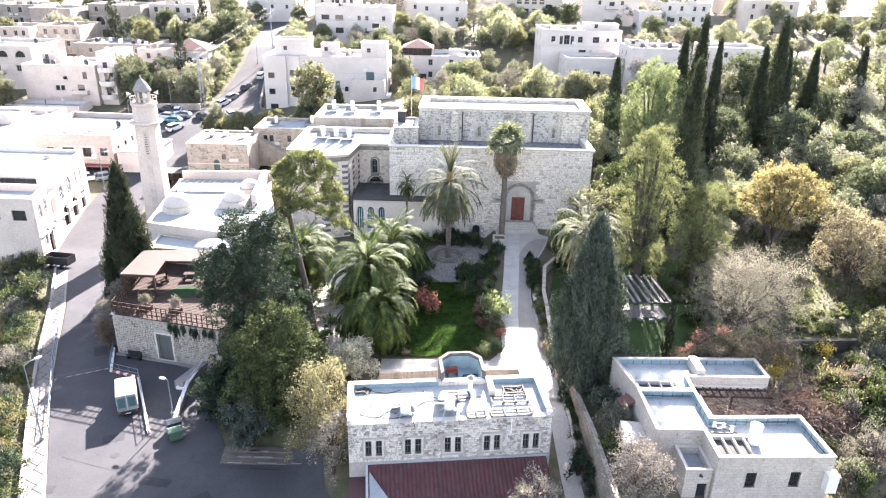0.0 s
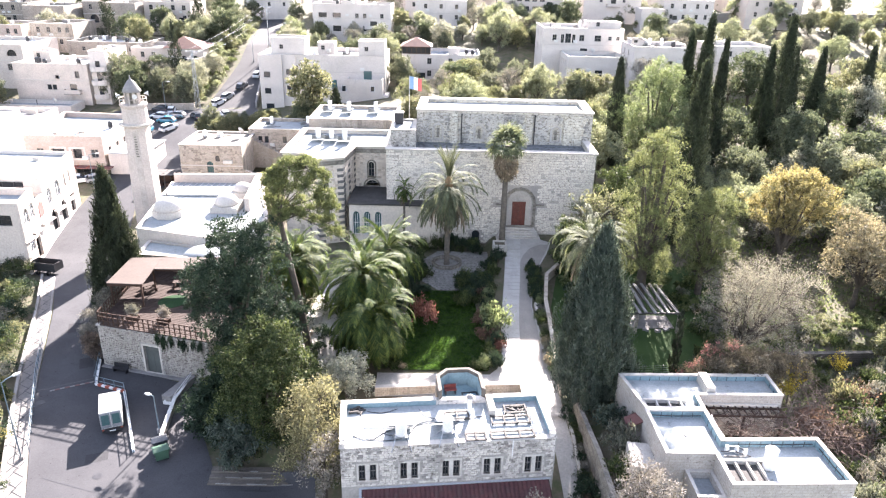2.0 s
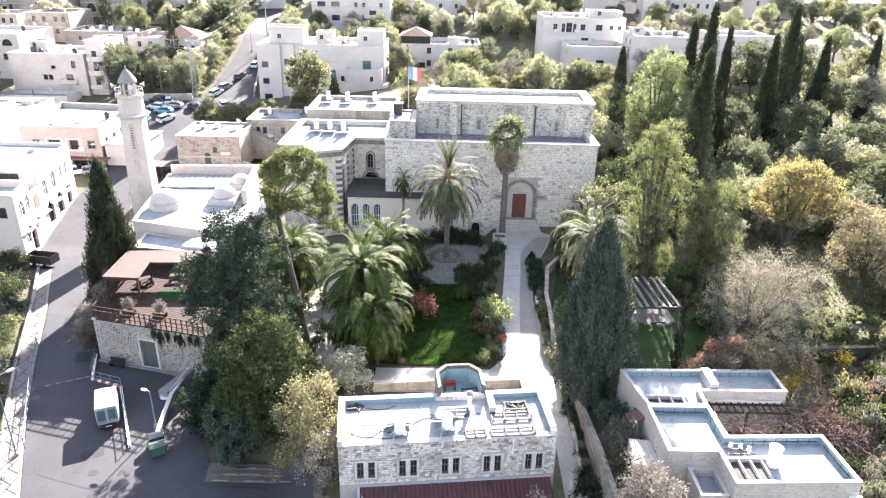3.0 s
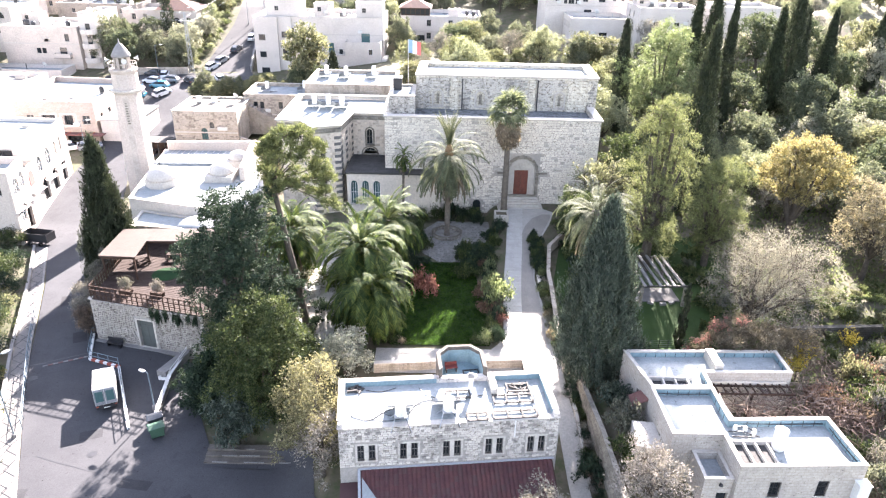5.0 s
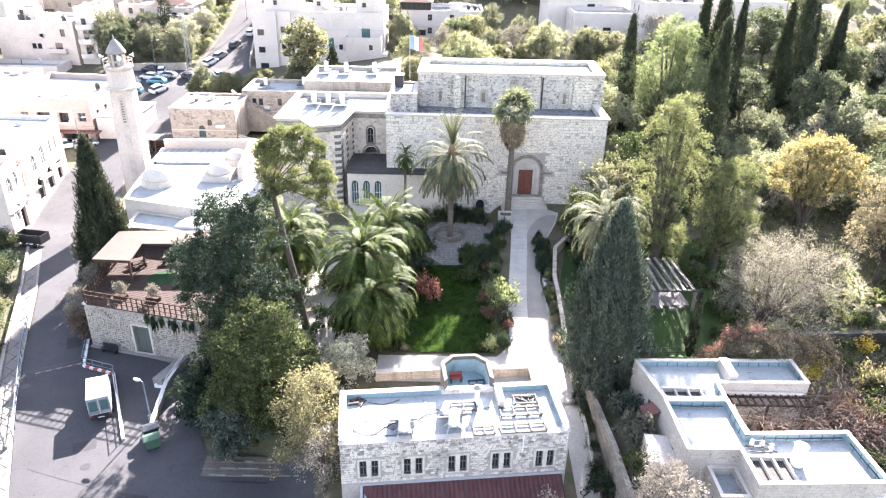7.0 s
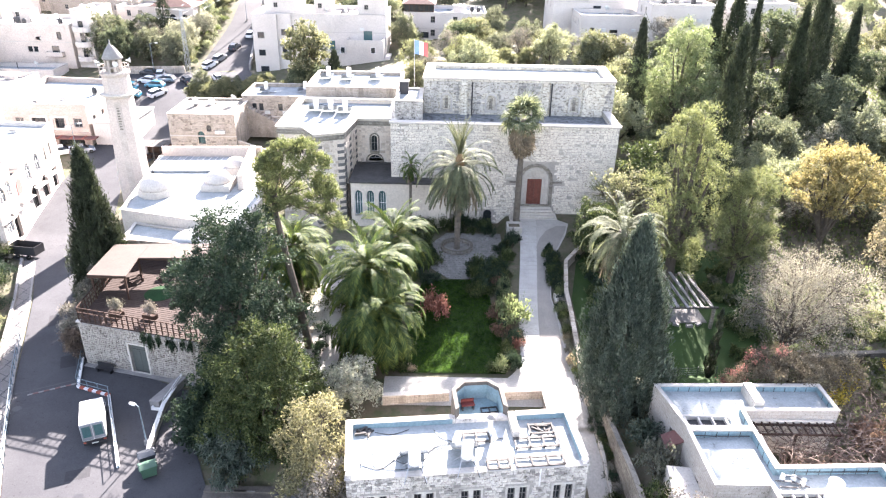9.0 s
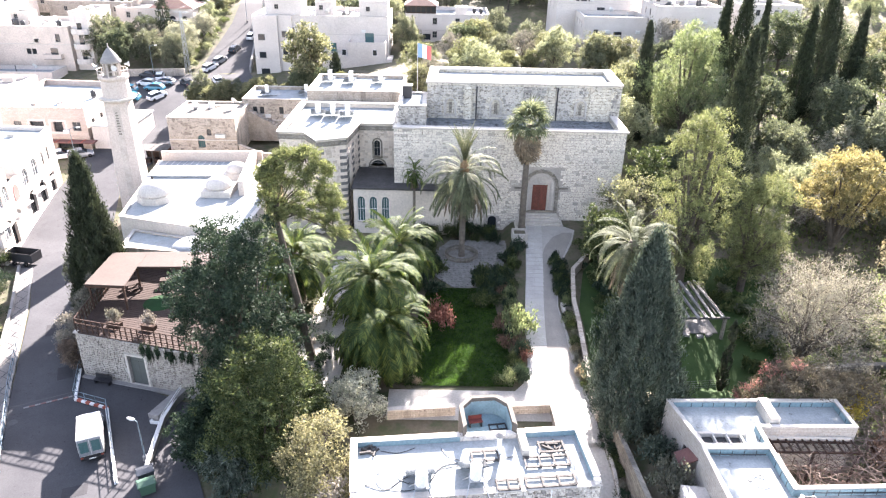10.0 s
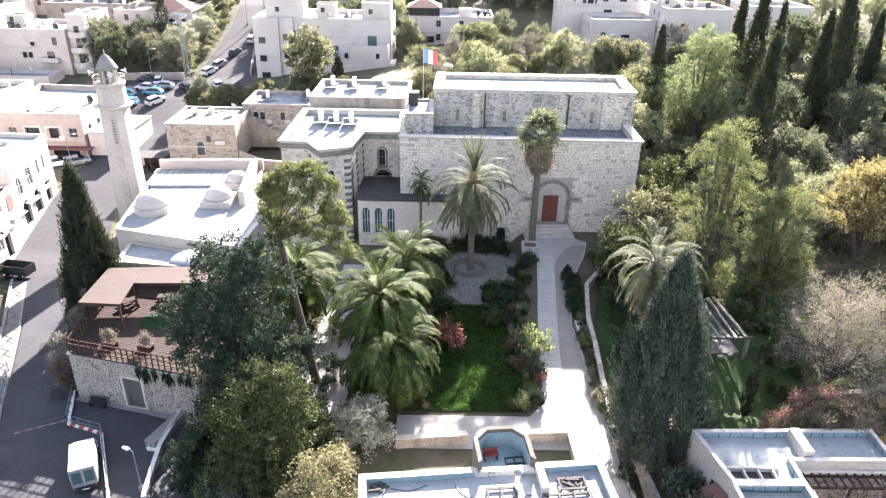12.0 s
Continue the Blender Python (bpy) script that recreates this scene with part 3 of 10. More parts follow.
solid("lawn", strip([(58.5, 18.5, 28), (66.5, 18.5, 31), (74, 19.6, 34), (81, 21.1, 35), (84, 21.9, 35)], 0.03, 0.5, 14), M["lawn"], "shaded green lawn behind the houses", "lawn", kind="structure", smooth=True)
solid("lawn", strip([(62, 13.2, 18.4), (66.5, 13.3, 18.4), (74, 13.6, 19.5), (81, 15.2, 21), (84, 17.2, 21.8)], 0.03, 0.5, 12), M["lawn"], "shaded rough grass behind the garden wall", "lawn", kind="structure", smooth=True)
solid("cobbled_court", strip([(77.6, 0.5, 5.2), (80, -1.6, 5.6), (86, -1.8, 7.0), (90, 0.5, 7.2)], 0.03, 0.5, 8), M["cobble"], "cobbled court below the church wall", "pavement", kind="structure")
solid("garden_court", strip([(60, -15, -10.5), (72, -14, -9), (86, -13, -5)], 0.03, 0.5, 8), M["paving"], "pale gravelled court under the palms", "pavement", kind="structure")
solid("alley", strip([(38, 10.6, 12.4), (44, 11.0, 12.6), (50, 10.8, 12.4), (55, 10.6, 12.2)], 0.05, 0.5, 6), M["paving"], "pale sloping alley beside the gatehouse", "path", kind="structure")

# left kerb and pavement of the street
SIDE = [(30, -27.8, -26.2), (45, -34.2, -32.6), (57, -40.1, -38.6), (66, -44.2, -42.7), (80, -50.0, -48.6), (90, -54.6, -53.2)]
walk_bm = strip(SIDE, 0.16, 1.0, 4)
solid("pavement", walk_bm, M["pavestone"], "pale pavement beside the street", "pavement", kind="structure")


def wall_path(name, pts, height, thick, material, label, category="wall", kind="", base=-0.4, top=None, coping=None, group=""):
    """A low wall along plan points, standing on the ground or with a level top."""
    bm = B()
    cap = B()
    for (xa, ya), (xb, yb) in zip(pts, pts[1:]):
        d = Vector((xb - xa, yb - ya, 0))
        n = Vector((-d.y, d.x, 0)).normalized() * thick / 2
        k = max(1, int(d.length / 2))
        for i in range(k):
            a, b = Vector((xa, ya, 0)) + d * i / k, Vector((xa, ya, 0)) + d * (i + 1) / k
            za, zb = ground_z(a.x, a.y), ground_z(b.x, b.y)
            ta, tb = (top, top) if top is not None else (za + height, zb + height)
            for target, lo, hi, wide in ((bm, base, 0.0, 1.0), (cap, 0.0, 0.09, 1.25)):
                if target is cap and not coping:
                    continue
                q = n * wide
                vs = [target.verts.new(p) for p in ((*(a - q).xy, ta if lo == 0 else za + base), (*(b - q).xy, tb if lo == 0 else zb + base), (*(b + q).xy, tb if lo == 0 else zb + base), (*(a + q).xy, ta if lo == 0 else za + base),
                                                    (*(a - q).xy, ta + hi), (*(b - q).xy, tb + hi), (*(b + q).xy, tb + hi), (*(a + q).xy, ta + hi))]
                for f in ((3, 2, 1, 0), (4, 5, 6, 7), (0, 1, 5, 4), (1, 2, 6, 5), (2, 3, 7, 6), (3, 0, 4, 7)):
                    target.faces.new([vs[i] for i in f])
    ob = thing(name, (0, 0, 0), label, category, group, kind)
    part("wall", bm, M[material], ob)
    if coping:
        part("coping", cap, M[coping], ob)
    else:
        cap.free()
    return ob


wall_path("kerb_wall", [(-28.0, 30), (-34.4, 45), (-40.3, 57), (-44.4, 66), (-50.2, 80), (-54.8, 90)], 0.55, 0.3, "concrete", "pale concrete parapet along the pavement", kind="structure")
wall_path("kerb", [(-26.1, 30), (-32.5, 45), (-38.5, 57), (-42.6, 66), (-48.5, 80), (-53.2, 90)], 0.18, 0.2, "concrete", "grey street kerb", "kerb", kind="structure")
wall_path("garden_wall", [(12.3, 57.6), (12.6, 66), (12.9, 74), (13.8, 80), (16.6, 84)], 1.0, 0.35, "oldstone", "low rubble garden wall along the path", kind="structure", coping="oldstone")
wall_path("alley_wall", [(13.9, 38), (13.7, 48), (13.0, 57.4)], 0.5, 0.4, "darkstone", "low stone wall along the alley bed", kind="structure", top=0.75)
wall_path("bed_kerb", [(12.6, 46), (12.4, 56)], 0.35, 0.25, "coping", "stone kerb of the narrow alley bed", "kerb", kind="structure")
wall_path("forecourt_wall", [(-5.4, 57.6), (0.3, 58.2)], 0.9, 0.4, "oldstone", "low stone wall behind the gatehouse", kind="structure", coping="coping")
wall_path("forecourt_wall", [(4.6, 58.4), (8.6, 58.7), (8.8, 54)], 0.9, 0.4, "oldstone", "low stone wall behind the gatehouse", kind="structure", coping="coping")
wall_path("field_wall", [(33, 63.2), (37.2, 63.9), (45.2, 64.3), (56, 66.5)], 1.6, 0.5, "fieldstone", "dark drystone field wall under the trees", kind="structure")
wall_path("ramp_kerb", [(-26.2, 61.1), (-27.2, 61.2), (-26.4, 65.2)], 0.3, 0.16, "white", "low white kerb beside the ramp", "kerb", kind="structure")
wall_path("ramp_wall", [(-25.7, 65.3), (-26.0, 61.2), (-25.6, 58.2), (-25.2, 55.3)], 0.7, 0.24, "concrete", "pale low concrete wall of the ramp", coping="white")


def run_wall(parent, p0, p1, z0, z1, wall, rows=(), thick=0.3):
    """A wall from p0 to p1, its outer face to the right of that way."""
    d = Vector((p1[0] - p0[0], p1[1] - p0[1]))
    m = pose(p0[0], p0[1], 0, 0, 0, math.degrees(math.atan2(d.y, d.x)))
    part("wall", panel([(0.004, z0), (d.length - 0.004, z0), (d.length - 0.004, z1), (0.004, z1)], [arch_ring(r[2], r[3], r[4], r[0], r[1]) for r in rows], thick), M[wall], parent, "", m)
    for u, v, w, h, arch, style in rows:
        if style:
            window(parent, m @ Matrix.Translation((u, 0, v)), w, h, arch, **STYLES[style])
    return m


def inset(pts, d):
    out = []
    n = len(pts)
    for i in range(n):
        a, b, c = Vector(pts[i - 1]), Vector(pts[i]), Vector(pts[(i + 1) % n])
        e, f = (b - a).normalized(), (c - b).normalized()
        ne, nf = Vector((-e.y, e.x)), Vector((-f.y, f.x))
        k = (ne + nf) / max(0.2, 1 + ne.dot(nf))
        out.append(tuple(b + k * d))
    return out


def poly_block(parent, pts, z0, z1, wall, roof="roofwhite", drop=0.6, rows=None, thick=0.28, coping="coping", cope=0.07, over=0.06):
    """A flat-roofed block over a ring of plan points, counter-clockwise. rows: edge number -> openings."""
    rows = rows or {}
    for i in range(len(pts)):
        run_wall(parent, pts[i], pts[(i + 1) % len(pts)], z0, z1, wall, rows.get(i, ()), thick)
    part("roof", prism(B(), inset(pts, thick * 0.9), z1 - drop - 0.2, z1 - drop), M[roof], parent)
    if coping:
        bm = B()
        a, b = inset(pts, -over), inset(pts, thick + over)
        n = len(pts)
        loops = [[bm.verts.new((x, y, z)) for x, y in ring] for z in (z1 + 0.003, z1 + cope) for ring in (a, b)]
        for i in range(n):
            j = (i + 1) % n
            for p, q in ((0, 1), (1, 3), (3, 2), (2, 0)):
                bm.faces.new((loops[p][i], loops[p][j], loops[q][j], loops[q][i]))
        part("coping", bm, M[coping], parent)


def stone_face(parent, m, length, z0, z1, holes, material, seed, nearest=None, course=0.42, widths=(0.42, 0.58, 0.74, 0.92), proud=0.035, gap=0.028):
    """Coursed blocks standing proud of a wall in the plane of x and z. nearest: u0, u1, z0, z1 of the blocks kept as single parts."""
    r = random.Random(seed)
    shared, verts, faces, single = {}, [], [], 0
    z = z0
    while z < z1 - 0.2:
        h = min(course * r.choice((0.85, 1.0, 1.1)), z1 - z)
        u = r.uniform(-0.4, 0)
        while u < length:
            w = r.choice(widths)
            a, b = max(u, 0.0), min(u + w, length)
            u += w
            if b - a < 0.15 or any(a < q[1] and b > q[0] and z < q[3] and z + h > q[2] for q in holes):
                continue
            d = proud * r.choice((0.5, 0.8, 1.0, 1.3))
            if nearest and single < 300 and nearest[0] < a and b < nearest[1] and nearest[2] < z < nearest[3] and b - a == w:
                key = (w, round(h, 3), d)
                if key not in shared:
                    shared[key] = mesh_of("stone", box(B(), 0, w - gap, -d, 0.02, 0, h - gap), M[material])
                part("stone", shared[key], None, parent, "", m @ Matrix.Translation((a, 0, z)))
                single += 1
                continue
            k = len(verts)
            verts += [(a, -0.0, z), (b - gap, -0.0, z), (b - gap, -0.0, z + h - gap), (a, -0.0, z + h - gap), (a + 0.012, -d, z + 0.012), (b - gap - 0.012, -d, z + 0.012), (b - gap - 0.012, -d, z + h - gap - 0.012), (a + 0.012, -d, z + h - gap - 0.012)]
            faces += [(k + 4, k + 5, k + 6, k + 7), (k, k + 1, k + 5, k + 4), (k + 1, k + 2, k + 6, k + 5), (k + 2, k + 3, k + 7, k + 6), (k + 3, k, k + 4, k + 7)]
        z += h
    me = bpy.data.meshes.new("masonry")
    me.from_pydata(verts, [], faces)
    me.materials.append(M[material])
    ob = part("masonry", me, None, parent, "", m)
    tagged(ob, kind="stuff")


# ---- church ----
church = thing("church", (0, 0, 0), "old limestone church with a red door and flat roofs", "church")
X0 = -6.9
aisle_rows = [(5.6 - X0, 0.35, 1.1, 1.9, "round", "dark"), (11.5 - X0, 2.8, 3.3, 5.3, "round", None)]
CF = run_wall(church, (X0, 93.2), (21.4, 92.9), -1.0, 13.5, "shadedjoint", aisle_rows, 0.7)
stone_face(church, CF, 28.3, 0.2, 13.48, [(5.0 - X0, 6.2 - X0, 0.3, 2.3), (9.25 - X0, 13.75 - X0, -1, 8.75), (8.1 - X0, 15 - X0, 6.05, 6.35), (0.0, 7.5, -1, 6.5)], "churchblock", 4, (14.0, 22.0, 2.0, 9.5), 0.36, (0.34, 0.48, 0.62, 0.8), 0.045, 0.035)

run_wall(church, (21.4, 92.9), (21.6, 110), -1.0, 13.5, "church", [], 0.7)
run_wall(church, (X0, 110), (X0, 93.2), -1.0, 13.5, "church", [], 0.7)
part("roof", prism(B(), [(X0 + 0.6, 93.8), (20.8, 93.5), (20.8, 100.4), (X0 + 0.6, 100.4)], 12.4, 12.9), M["gravelroof"], church, "grey gravelled aisle roof")
bm = B()
prism(bm, [(X0 - 0.15, 93.0), (21.6, 92.7), (21.6, 93.75), (X0 - 0.15, 94.05)], 13.503, 13.72)
prism(bm, [(20.6, 93.76), (21.62, 93.76), (21.7, 100.1), (20.7, 100.1)], 13.503, 13.72)
part("coping", bm, M["coping"], church)
# portal: recessed arch, tympanum with the doorway, mouldings, door
pm = pose(11.5, 93.0, 0)
part("tympanum", panel(arch_ring(3.3, 5.3, "round", 0, 2.8), [arch_ring(1.9, 3.55, "", 0, 2.95)], 0.3), M["coping"], church, "pale stone tympanum round the doorway", pm @ Matrix.Translation((0, 0.42, 0)))
for w, y0, y1, wd in ((4.5, -0.2, 0.02, 0.4), (3.34, -0.06, 0.2, 0.2), (2.95, 0.12, 0.44, 0.2)):
    part("arch_moulding", ring_frame(w, 5.3 + (w - 3.3) / 2 + 0.05, "round", wd, y0, y1), M["darkstone" if w > 4 else "coping"], church, "", pm @ Matrix.Translation((0, 0, 2.78)))
bm = B()
for k in range(2):
    a = -0.95 + 0.95 * k
    box(bm, a + 0.01, a + 0.94, 0.6, 0.68, 2.96, 6.5)
    for i in range(2):
        for j in range(5):
            box(bm, a + 0.09 + 0.41 * i, a + 0.44 + 0.41 * i, 0.565, 0.6, 3.1 + 0.66 * j, 3.65 + 0.66 * j)
part("door", bm, M["reddoor"], church, "red-brown panelled double door, closed", pm)
for i in range(6):
    part("step", box(B(), -2.2 - 0.18 * (5 - i), 2.2 + 0.18 * (5 - i), -2.3 + 0.36 * i, 0.5, 1.5 + 0.24 * i - (0.4 if i == 0 else 0.0), 1.745 + 0.24 * i), M["coping"], church, "pale stone step before the door", pm)
# string course beside the portal, weathered masonry patches above
for a, b in ((8.2, 9.3), (13.75, 14.9)):
    part("string_course", box(B(), a, b, 92.86, 93.1, 6.1, 6.3), M["darkstone"], church)
# nave
nave_rows = [(0.0 + 3.0, 13.4, 1.1, 2.1, "round", "blind"), (5.9 + 3.0, 13.4, 1.1, 2.1, "round", "blind"), (16.9 + 3.0, 13.4, 1.2, 2.1, "round", "blind"), (11.2 + 3.0, 13.4, 1.1, 2.1, "round", "blind")]
poly_block(church, [(-3.0, 100.4), (22.0, 100.2), (22.4, 109.6), (-2.6, 109.6)], 6.0, 17.45, "church", "roofwhite", 0.35, {0: nave_rows}, 1.0, "coping", 0.22, 0.14)
for u in (3.0, 8.9, 14.2, 19.9):
    q = pose(-3.0, 100.4, 0, 0, 0, math.degrees(math.atan2(-0.2, 25.0)))
    part("window_hood", ring_frame(1.62, 2.5, "round", 0.2, -0.16, 0.04), M["gatesurround"], church, "", q @ Matrix.Translation((u, 0, 13.2)))
    # dark strip stands in for the shade inside the blind window
    part("blind_window", box(B(), u - 0.2, u + 0.2, 0.1, 0.14, 13.6, 15.0), M["darkstone"], church, "", q)
stone_face(church, pose(-3.0, 100.4, 0, 0, 0, math.degrees(math.atan2(-0.2, 25.0))), 25.0, 12.95, 17.3, [(a - 0.75, a + 0.75, 13.3, 15.7) for a in (3.0, 8.9, 19.9, 14.2)] + [(a + 3 - b / 2, a + 3 + b / 2, 12, 18) for a, b in ((2.3, 0.9), (13.0, 0.9), (19.3, 2.7))], "naveblock", 6, None, 0.36, (0.34, 0.48, 0.62, 0.8), 0.045, 0.035)
for x, w in ((2.3, 0.9), (13.0, 0.9), (19.3, 2.7)):
    part("pilaster", box(B(), x - w / 2, x + w / 2, 99.95, 100.5, 12.6, 17.3), M["church"], church)
for x in (3.35, 13.75):
    part("downpipe", tube(B(), [(x, 99.98, 12.9), (x, 99.98, 17.2)], 0.09), M["iron"], church, "dark rain downpipe")
block(church, -6.5, -3.1, 96.0, 103.0, 12.0, 15.6, "shadedjoint", "roofwhite", 0.2, {}, 0.4)
stone_face(church, pose(-6.5, 96.0, 0), 3.4, 13.0, 15.55, [], "naveblock", 8, None, 0.36, (0.34, 0.48, 0.62), 0.045, 0.035)
stone_face(church, pose(-3.1, 96.0, 0, 0, 0, 90), 4.3, 13.0, 15.55, [], "naveblock", 9, None, 0.36, (0.34, 0.48, 0.62), 0.045, 0.035)

# ---- convent wing ----
wing = thing("convent_building", (0, 0, 0), "two-storey stone convent wing with a polygonal bay", "building")
T = 12.4
ring = [(-21.2, 94.5), (-17.9, 94.4), (-16.0, 91.3), (-12.7, 92.6), (-11.8, 98.8), (-7.0, 98.8), (-7.0, 109.0), (-20.8, 109.0)]
rows = {0: [(1.6, 8.2, 0.7, 1.6, "round", "church")],
        2: [(1.2, 7.9, 0.75, 1.9, "round", "church"), (1.2, 3.4, 0.8, 2.2, "round", "church")],
        3: [(1.1, 8.3, 0.8, 1.8, "", "church"), (1.1, 5.2, 0.8, 2.2, "round", "church"), (1.1, 1.6, 0.9, 2.4, "round", "church")],
        4: [(2.3, 8.0, 0.85, 2.2, "round", "church"), (2.4, 6.55, 2.0, 0.95, "round", "church")]}
poly_block(wing, ring, -1.0, T, "plaster", "roofwhite", 0.55, rows, 0.35, "coping", 0.16, 0.28)
bm = B()
for i in range(5):
    p0, p1 = Vector(inset(ring, -0.12)[i]), Vector(inset(ring, -0.12)[i + 1])
    q0, q1 = Vector(inset(ring, 0.02)[i]), Vector(inset(ring, 0.02)[i + 1])
    prism(bm, [tuple(p0), tuple(p1), tuple(q1), tuple(q0)], T - 0.85, T - 0.25)
part("cornice", bm, M["darkstone"], wing, "dark weathered cornice band")
for e in range(5):
    (xa, ya), (xb, yb) = ring[e], ring[e + 1]
    le = math.hypot(xb - xa, yb - ya)
    stone_face(wing, pose(xa, ya, 0, 0, 0, math.degrees(math.atan2(yb - ya, xb - xa))), le, 0.2 if e < 4 else 6.6, T - 0.9, [(u - w / 2 - 0.2, u + w / 2 + 0.2, v - 0.2, v + h + 0.2) for u, v, w, h, arch, style in rows.get(e, ())], "wingblock", 20 + e, None, 0.36, (0.4, 0.55, 0.7), 0.03, 0.022)
# alternating quoins on the bay
quoin = mesh_of("quoin", box(B(), -0.42, 0.42, -0.07, 0.1, -0.2, 0.2), M["blackquoin"])
for e, (p0, p1) in enumerate((((-12.7, 92.6), (-12.56, 93.6)), ((-12.35, 95.0), (-12.2, 96.0)))):
    for k in range(26):
        z = 0.2 + 0.42 * k
        if k % 2 == e % 2:
            u = 0.45
            x, y = p0[0] + (p1[0] - p0[0]) * u, p0[1] + (p1[1] - p0[1]) * u
            part("quoin", quoin, None, wing, "", pose(x, y, z, 0, 0, 81))
for (xa, ya), (xb, yb) in ((ring[1], ring[2]), (ring[2], ring[3]), (ring[3], ring[4])):
    yaw_ = math.degrees(math.atan2(yb - ya, xb - xa))
    le = math.hypot(xb - xa, yb - ya)
    for k in range(26):
        for u in (0.3, le - 0.3):
            if k % 2:
                part("quoin", quoin, None, wing, "", pose(xa, ya, 0, 0, 0, yaw_) @ pose(u + (0.1 if u < 1 else -0.1), 0.02, 0.3 + 0.42 * k))
for w, h, v in ((1.35, 2.75, 7.8), (2.5, 1.35, 6.5)):
    part("window_surround", ring_frame(w, h, "round", 0.2, -0.09, 0.03), M["darkstone"], wing, "dark carved window surround", pose(-11.8 + 2.35, 98.8, v))
# corridor with lancets
corr = [(-11.9, 91.4), (0.6, 91.2), (0.6, 93.1), (-6.95, 93.1), (-6.95, 98.7), (-11.75, 98.7)]
lance = [(u, 1.9, 1.0, 3.4, "pointed", "lancet") for u in (0.95, 2.45, 3.95)]
poly_block(wing, corr, -1.0, 6.3, "plaster", "darkroof", 0.06, {0: lance}, 0.3, "darkroof", 0.22, 0.2)
part("corridor_roof", prism(B(), inset(corr, 0.42), 6.2, 6.46), M["darkroof"], wing, "dark mossy roof of the corridor")
# rear block of the wing
poly_block(wing, [(-20.5, 111), (-6.6, 111), (-6.6, 122), (-20.3, 122)], 2.0, 13.6, "oldstone", "roofwhite", 0.5, None, 0.4)


def water_heater(x, y, z, yaw=0.0, group="solar water heaters on the wing"):
    """Tank on a stand above two tilted collectors."""
    ob = thing("solar_water_heater", (x, y, z), "white tank with tilted solar panels on the roof", "water heater", group, yaw=yaw)
    part("tank", lathe(B(), [(0.1, -0.75), (0.32, -0.7), (0.35, -0.5), (0.35, 0.5), (0.32, 0.7), (0.1, 0.75)], 14), M["whiteplastic"], ob, "", pose(0, 0, 1.5), True)
    for sx in (-0.35, 0.35):
        part("leg", tube(B(), [(sx, -0.3, 0), (sx * 0.8, 0, 1.0), (sx, 0.3, 0)], 0.03, n=4), M["steel"], ob)
    for k, a in enumerate((-0.95, 0.02)):
        part("collector", box(B(), a, a + 0.93, 0, 1.9, 0, 0.08), M["glass"], ob, "dark glazed collector", pose(0, 0.35, 1.15, -32, 0, 0))
        part("collector_edge", box(B(), a - 0.02, a + 0.95, -0.04, 1.94, -0.05, -0.01), M["steel"], ob, "", pose(0, 0.35, 1.15, -32, 0, 0))
    return ob


for x, y in ((-17.6, 102.6), (-15.6, 102.4), (-13.6, 102.0)):
    water_heater(x, y, 11.85, 12)
for x, y in ((-18.0, 117), (-14.8, 116.5), (-10.4, 117)):
    water_heater(x, y, 13.1, 20, "solar water heaters behind the wing")
vent = thing("roof_vent", (-5.6, 100.8, 15.4), "dark box vent with a pale stone surround", "vent")
part("box", box(B(), -0.6, 0.6, -0.5, 0.5, 0, 1.6), M["iron"], vent)
part("lid", box(B(), -0.7, 0.7, -0.6, 0.6, 1.6, 1.72), M["coping"], vent)
flag = thing("flagpole", (-4.6, 111, 12), "tricolour flag on a thin pole behind the church", "flag")
part("pole", tube(B(), [(0, 0, 0), (0, 0, 8.6)], 0.05), M["steel"], flag)
part("pole_foot", box(B(), -0.25, 0.25, -0.25, 0.25, -1.0, 0.1), M["concrete"], flag)
for k, c in enumerate(("flagblue", "white", "redcloth")):
    bm = B()
    cols = [[bm.verts.new((0.06 + 0.62 * (k + i / 4), 0.16 * math.sin(1.8 * (k + i / 4)), 8.5 - 1.9 * j - 0.12 * (k + i / 4))) for j in (0, 1)] for i in range(5)]
    for p, q in zip(cols, cols[1:]):
        bm.faces.new((p[0], p[1], q[1], q[0]))
    part("flag_stripe", bm, M[c], flag, ("blue", "white", "red")[k] + " stripe of the flag")

# ---- gatehouse ----
GY = 6.0
gate = thing("gatehouse", (-6.66, 43.87, 0), "flat-roofed stone gatehouse with paired slit windows", "building", yaw=GY)
PAIRS = ((1.57, 2.40), (4.71, 5.54), (7.91, 8.74), (11.1, 11.93), (14.3, 15.13))
slits = [(u, 0.8, 0.5, 1.45, "", "slit") for pair in PAIRS for u in pair]
GM = run_wall(gate, (0, 0.12), (16.4, 0.12), -5.5, 3.9, "mortar", slits, 0.4)
run_wall(gate, (16.3, 0.12), (16.3, 5.42), -5.5, 4.28, "gatestone", (), 0.4)
run_wall(gate, (16.3, 5.42), (0, 5.42), -5.5, 4.28, "gatestone", (), 0.4)
run_wall(gate, (0, 5.42), (0, 0.12), -5.5, 4.28, "gatestone", (), 0.4)
part("roof", prism(B(), [(0.35, 0.5), (15.95, 0.5), (15.95, 5.07), (0.35, 5.07)], 3.5, 3.84), M["roofwhite"], gate, "white coated flat roof")
bm = B()
for a in ((-0.08, 16.38, 0.0, 0.5, 3.903, 3.96), (-0.06, 0.43, 0.52, 5.48, 4.283, 4.34), (15.87, 16.36, 0.52, 5.48, 4.283, 4.34), (0.44, 7.6, 4.99, 5.48, 4.283, 4.34), (12.3, 15.86, 4.99, 5.48, 4.283, 4.34)):
    box(bm, *a)
part("coping", bm, M["whitewash"], gate)
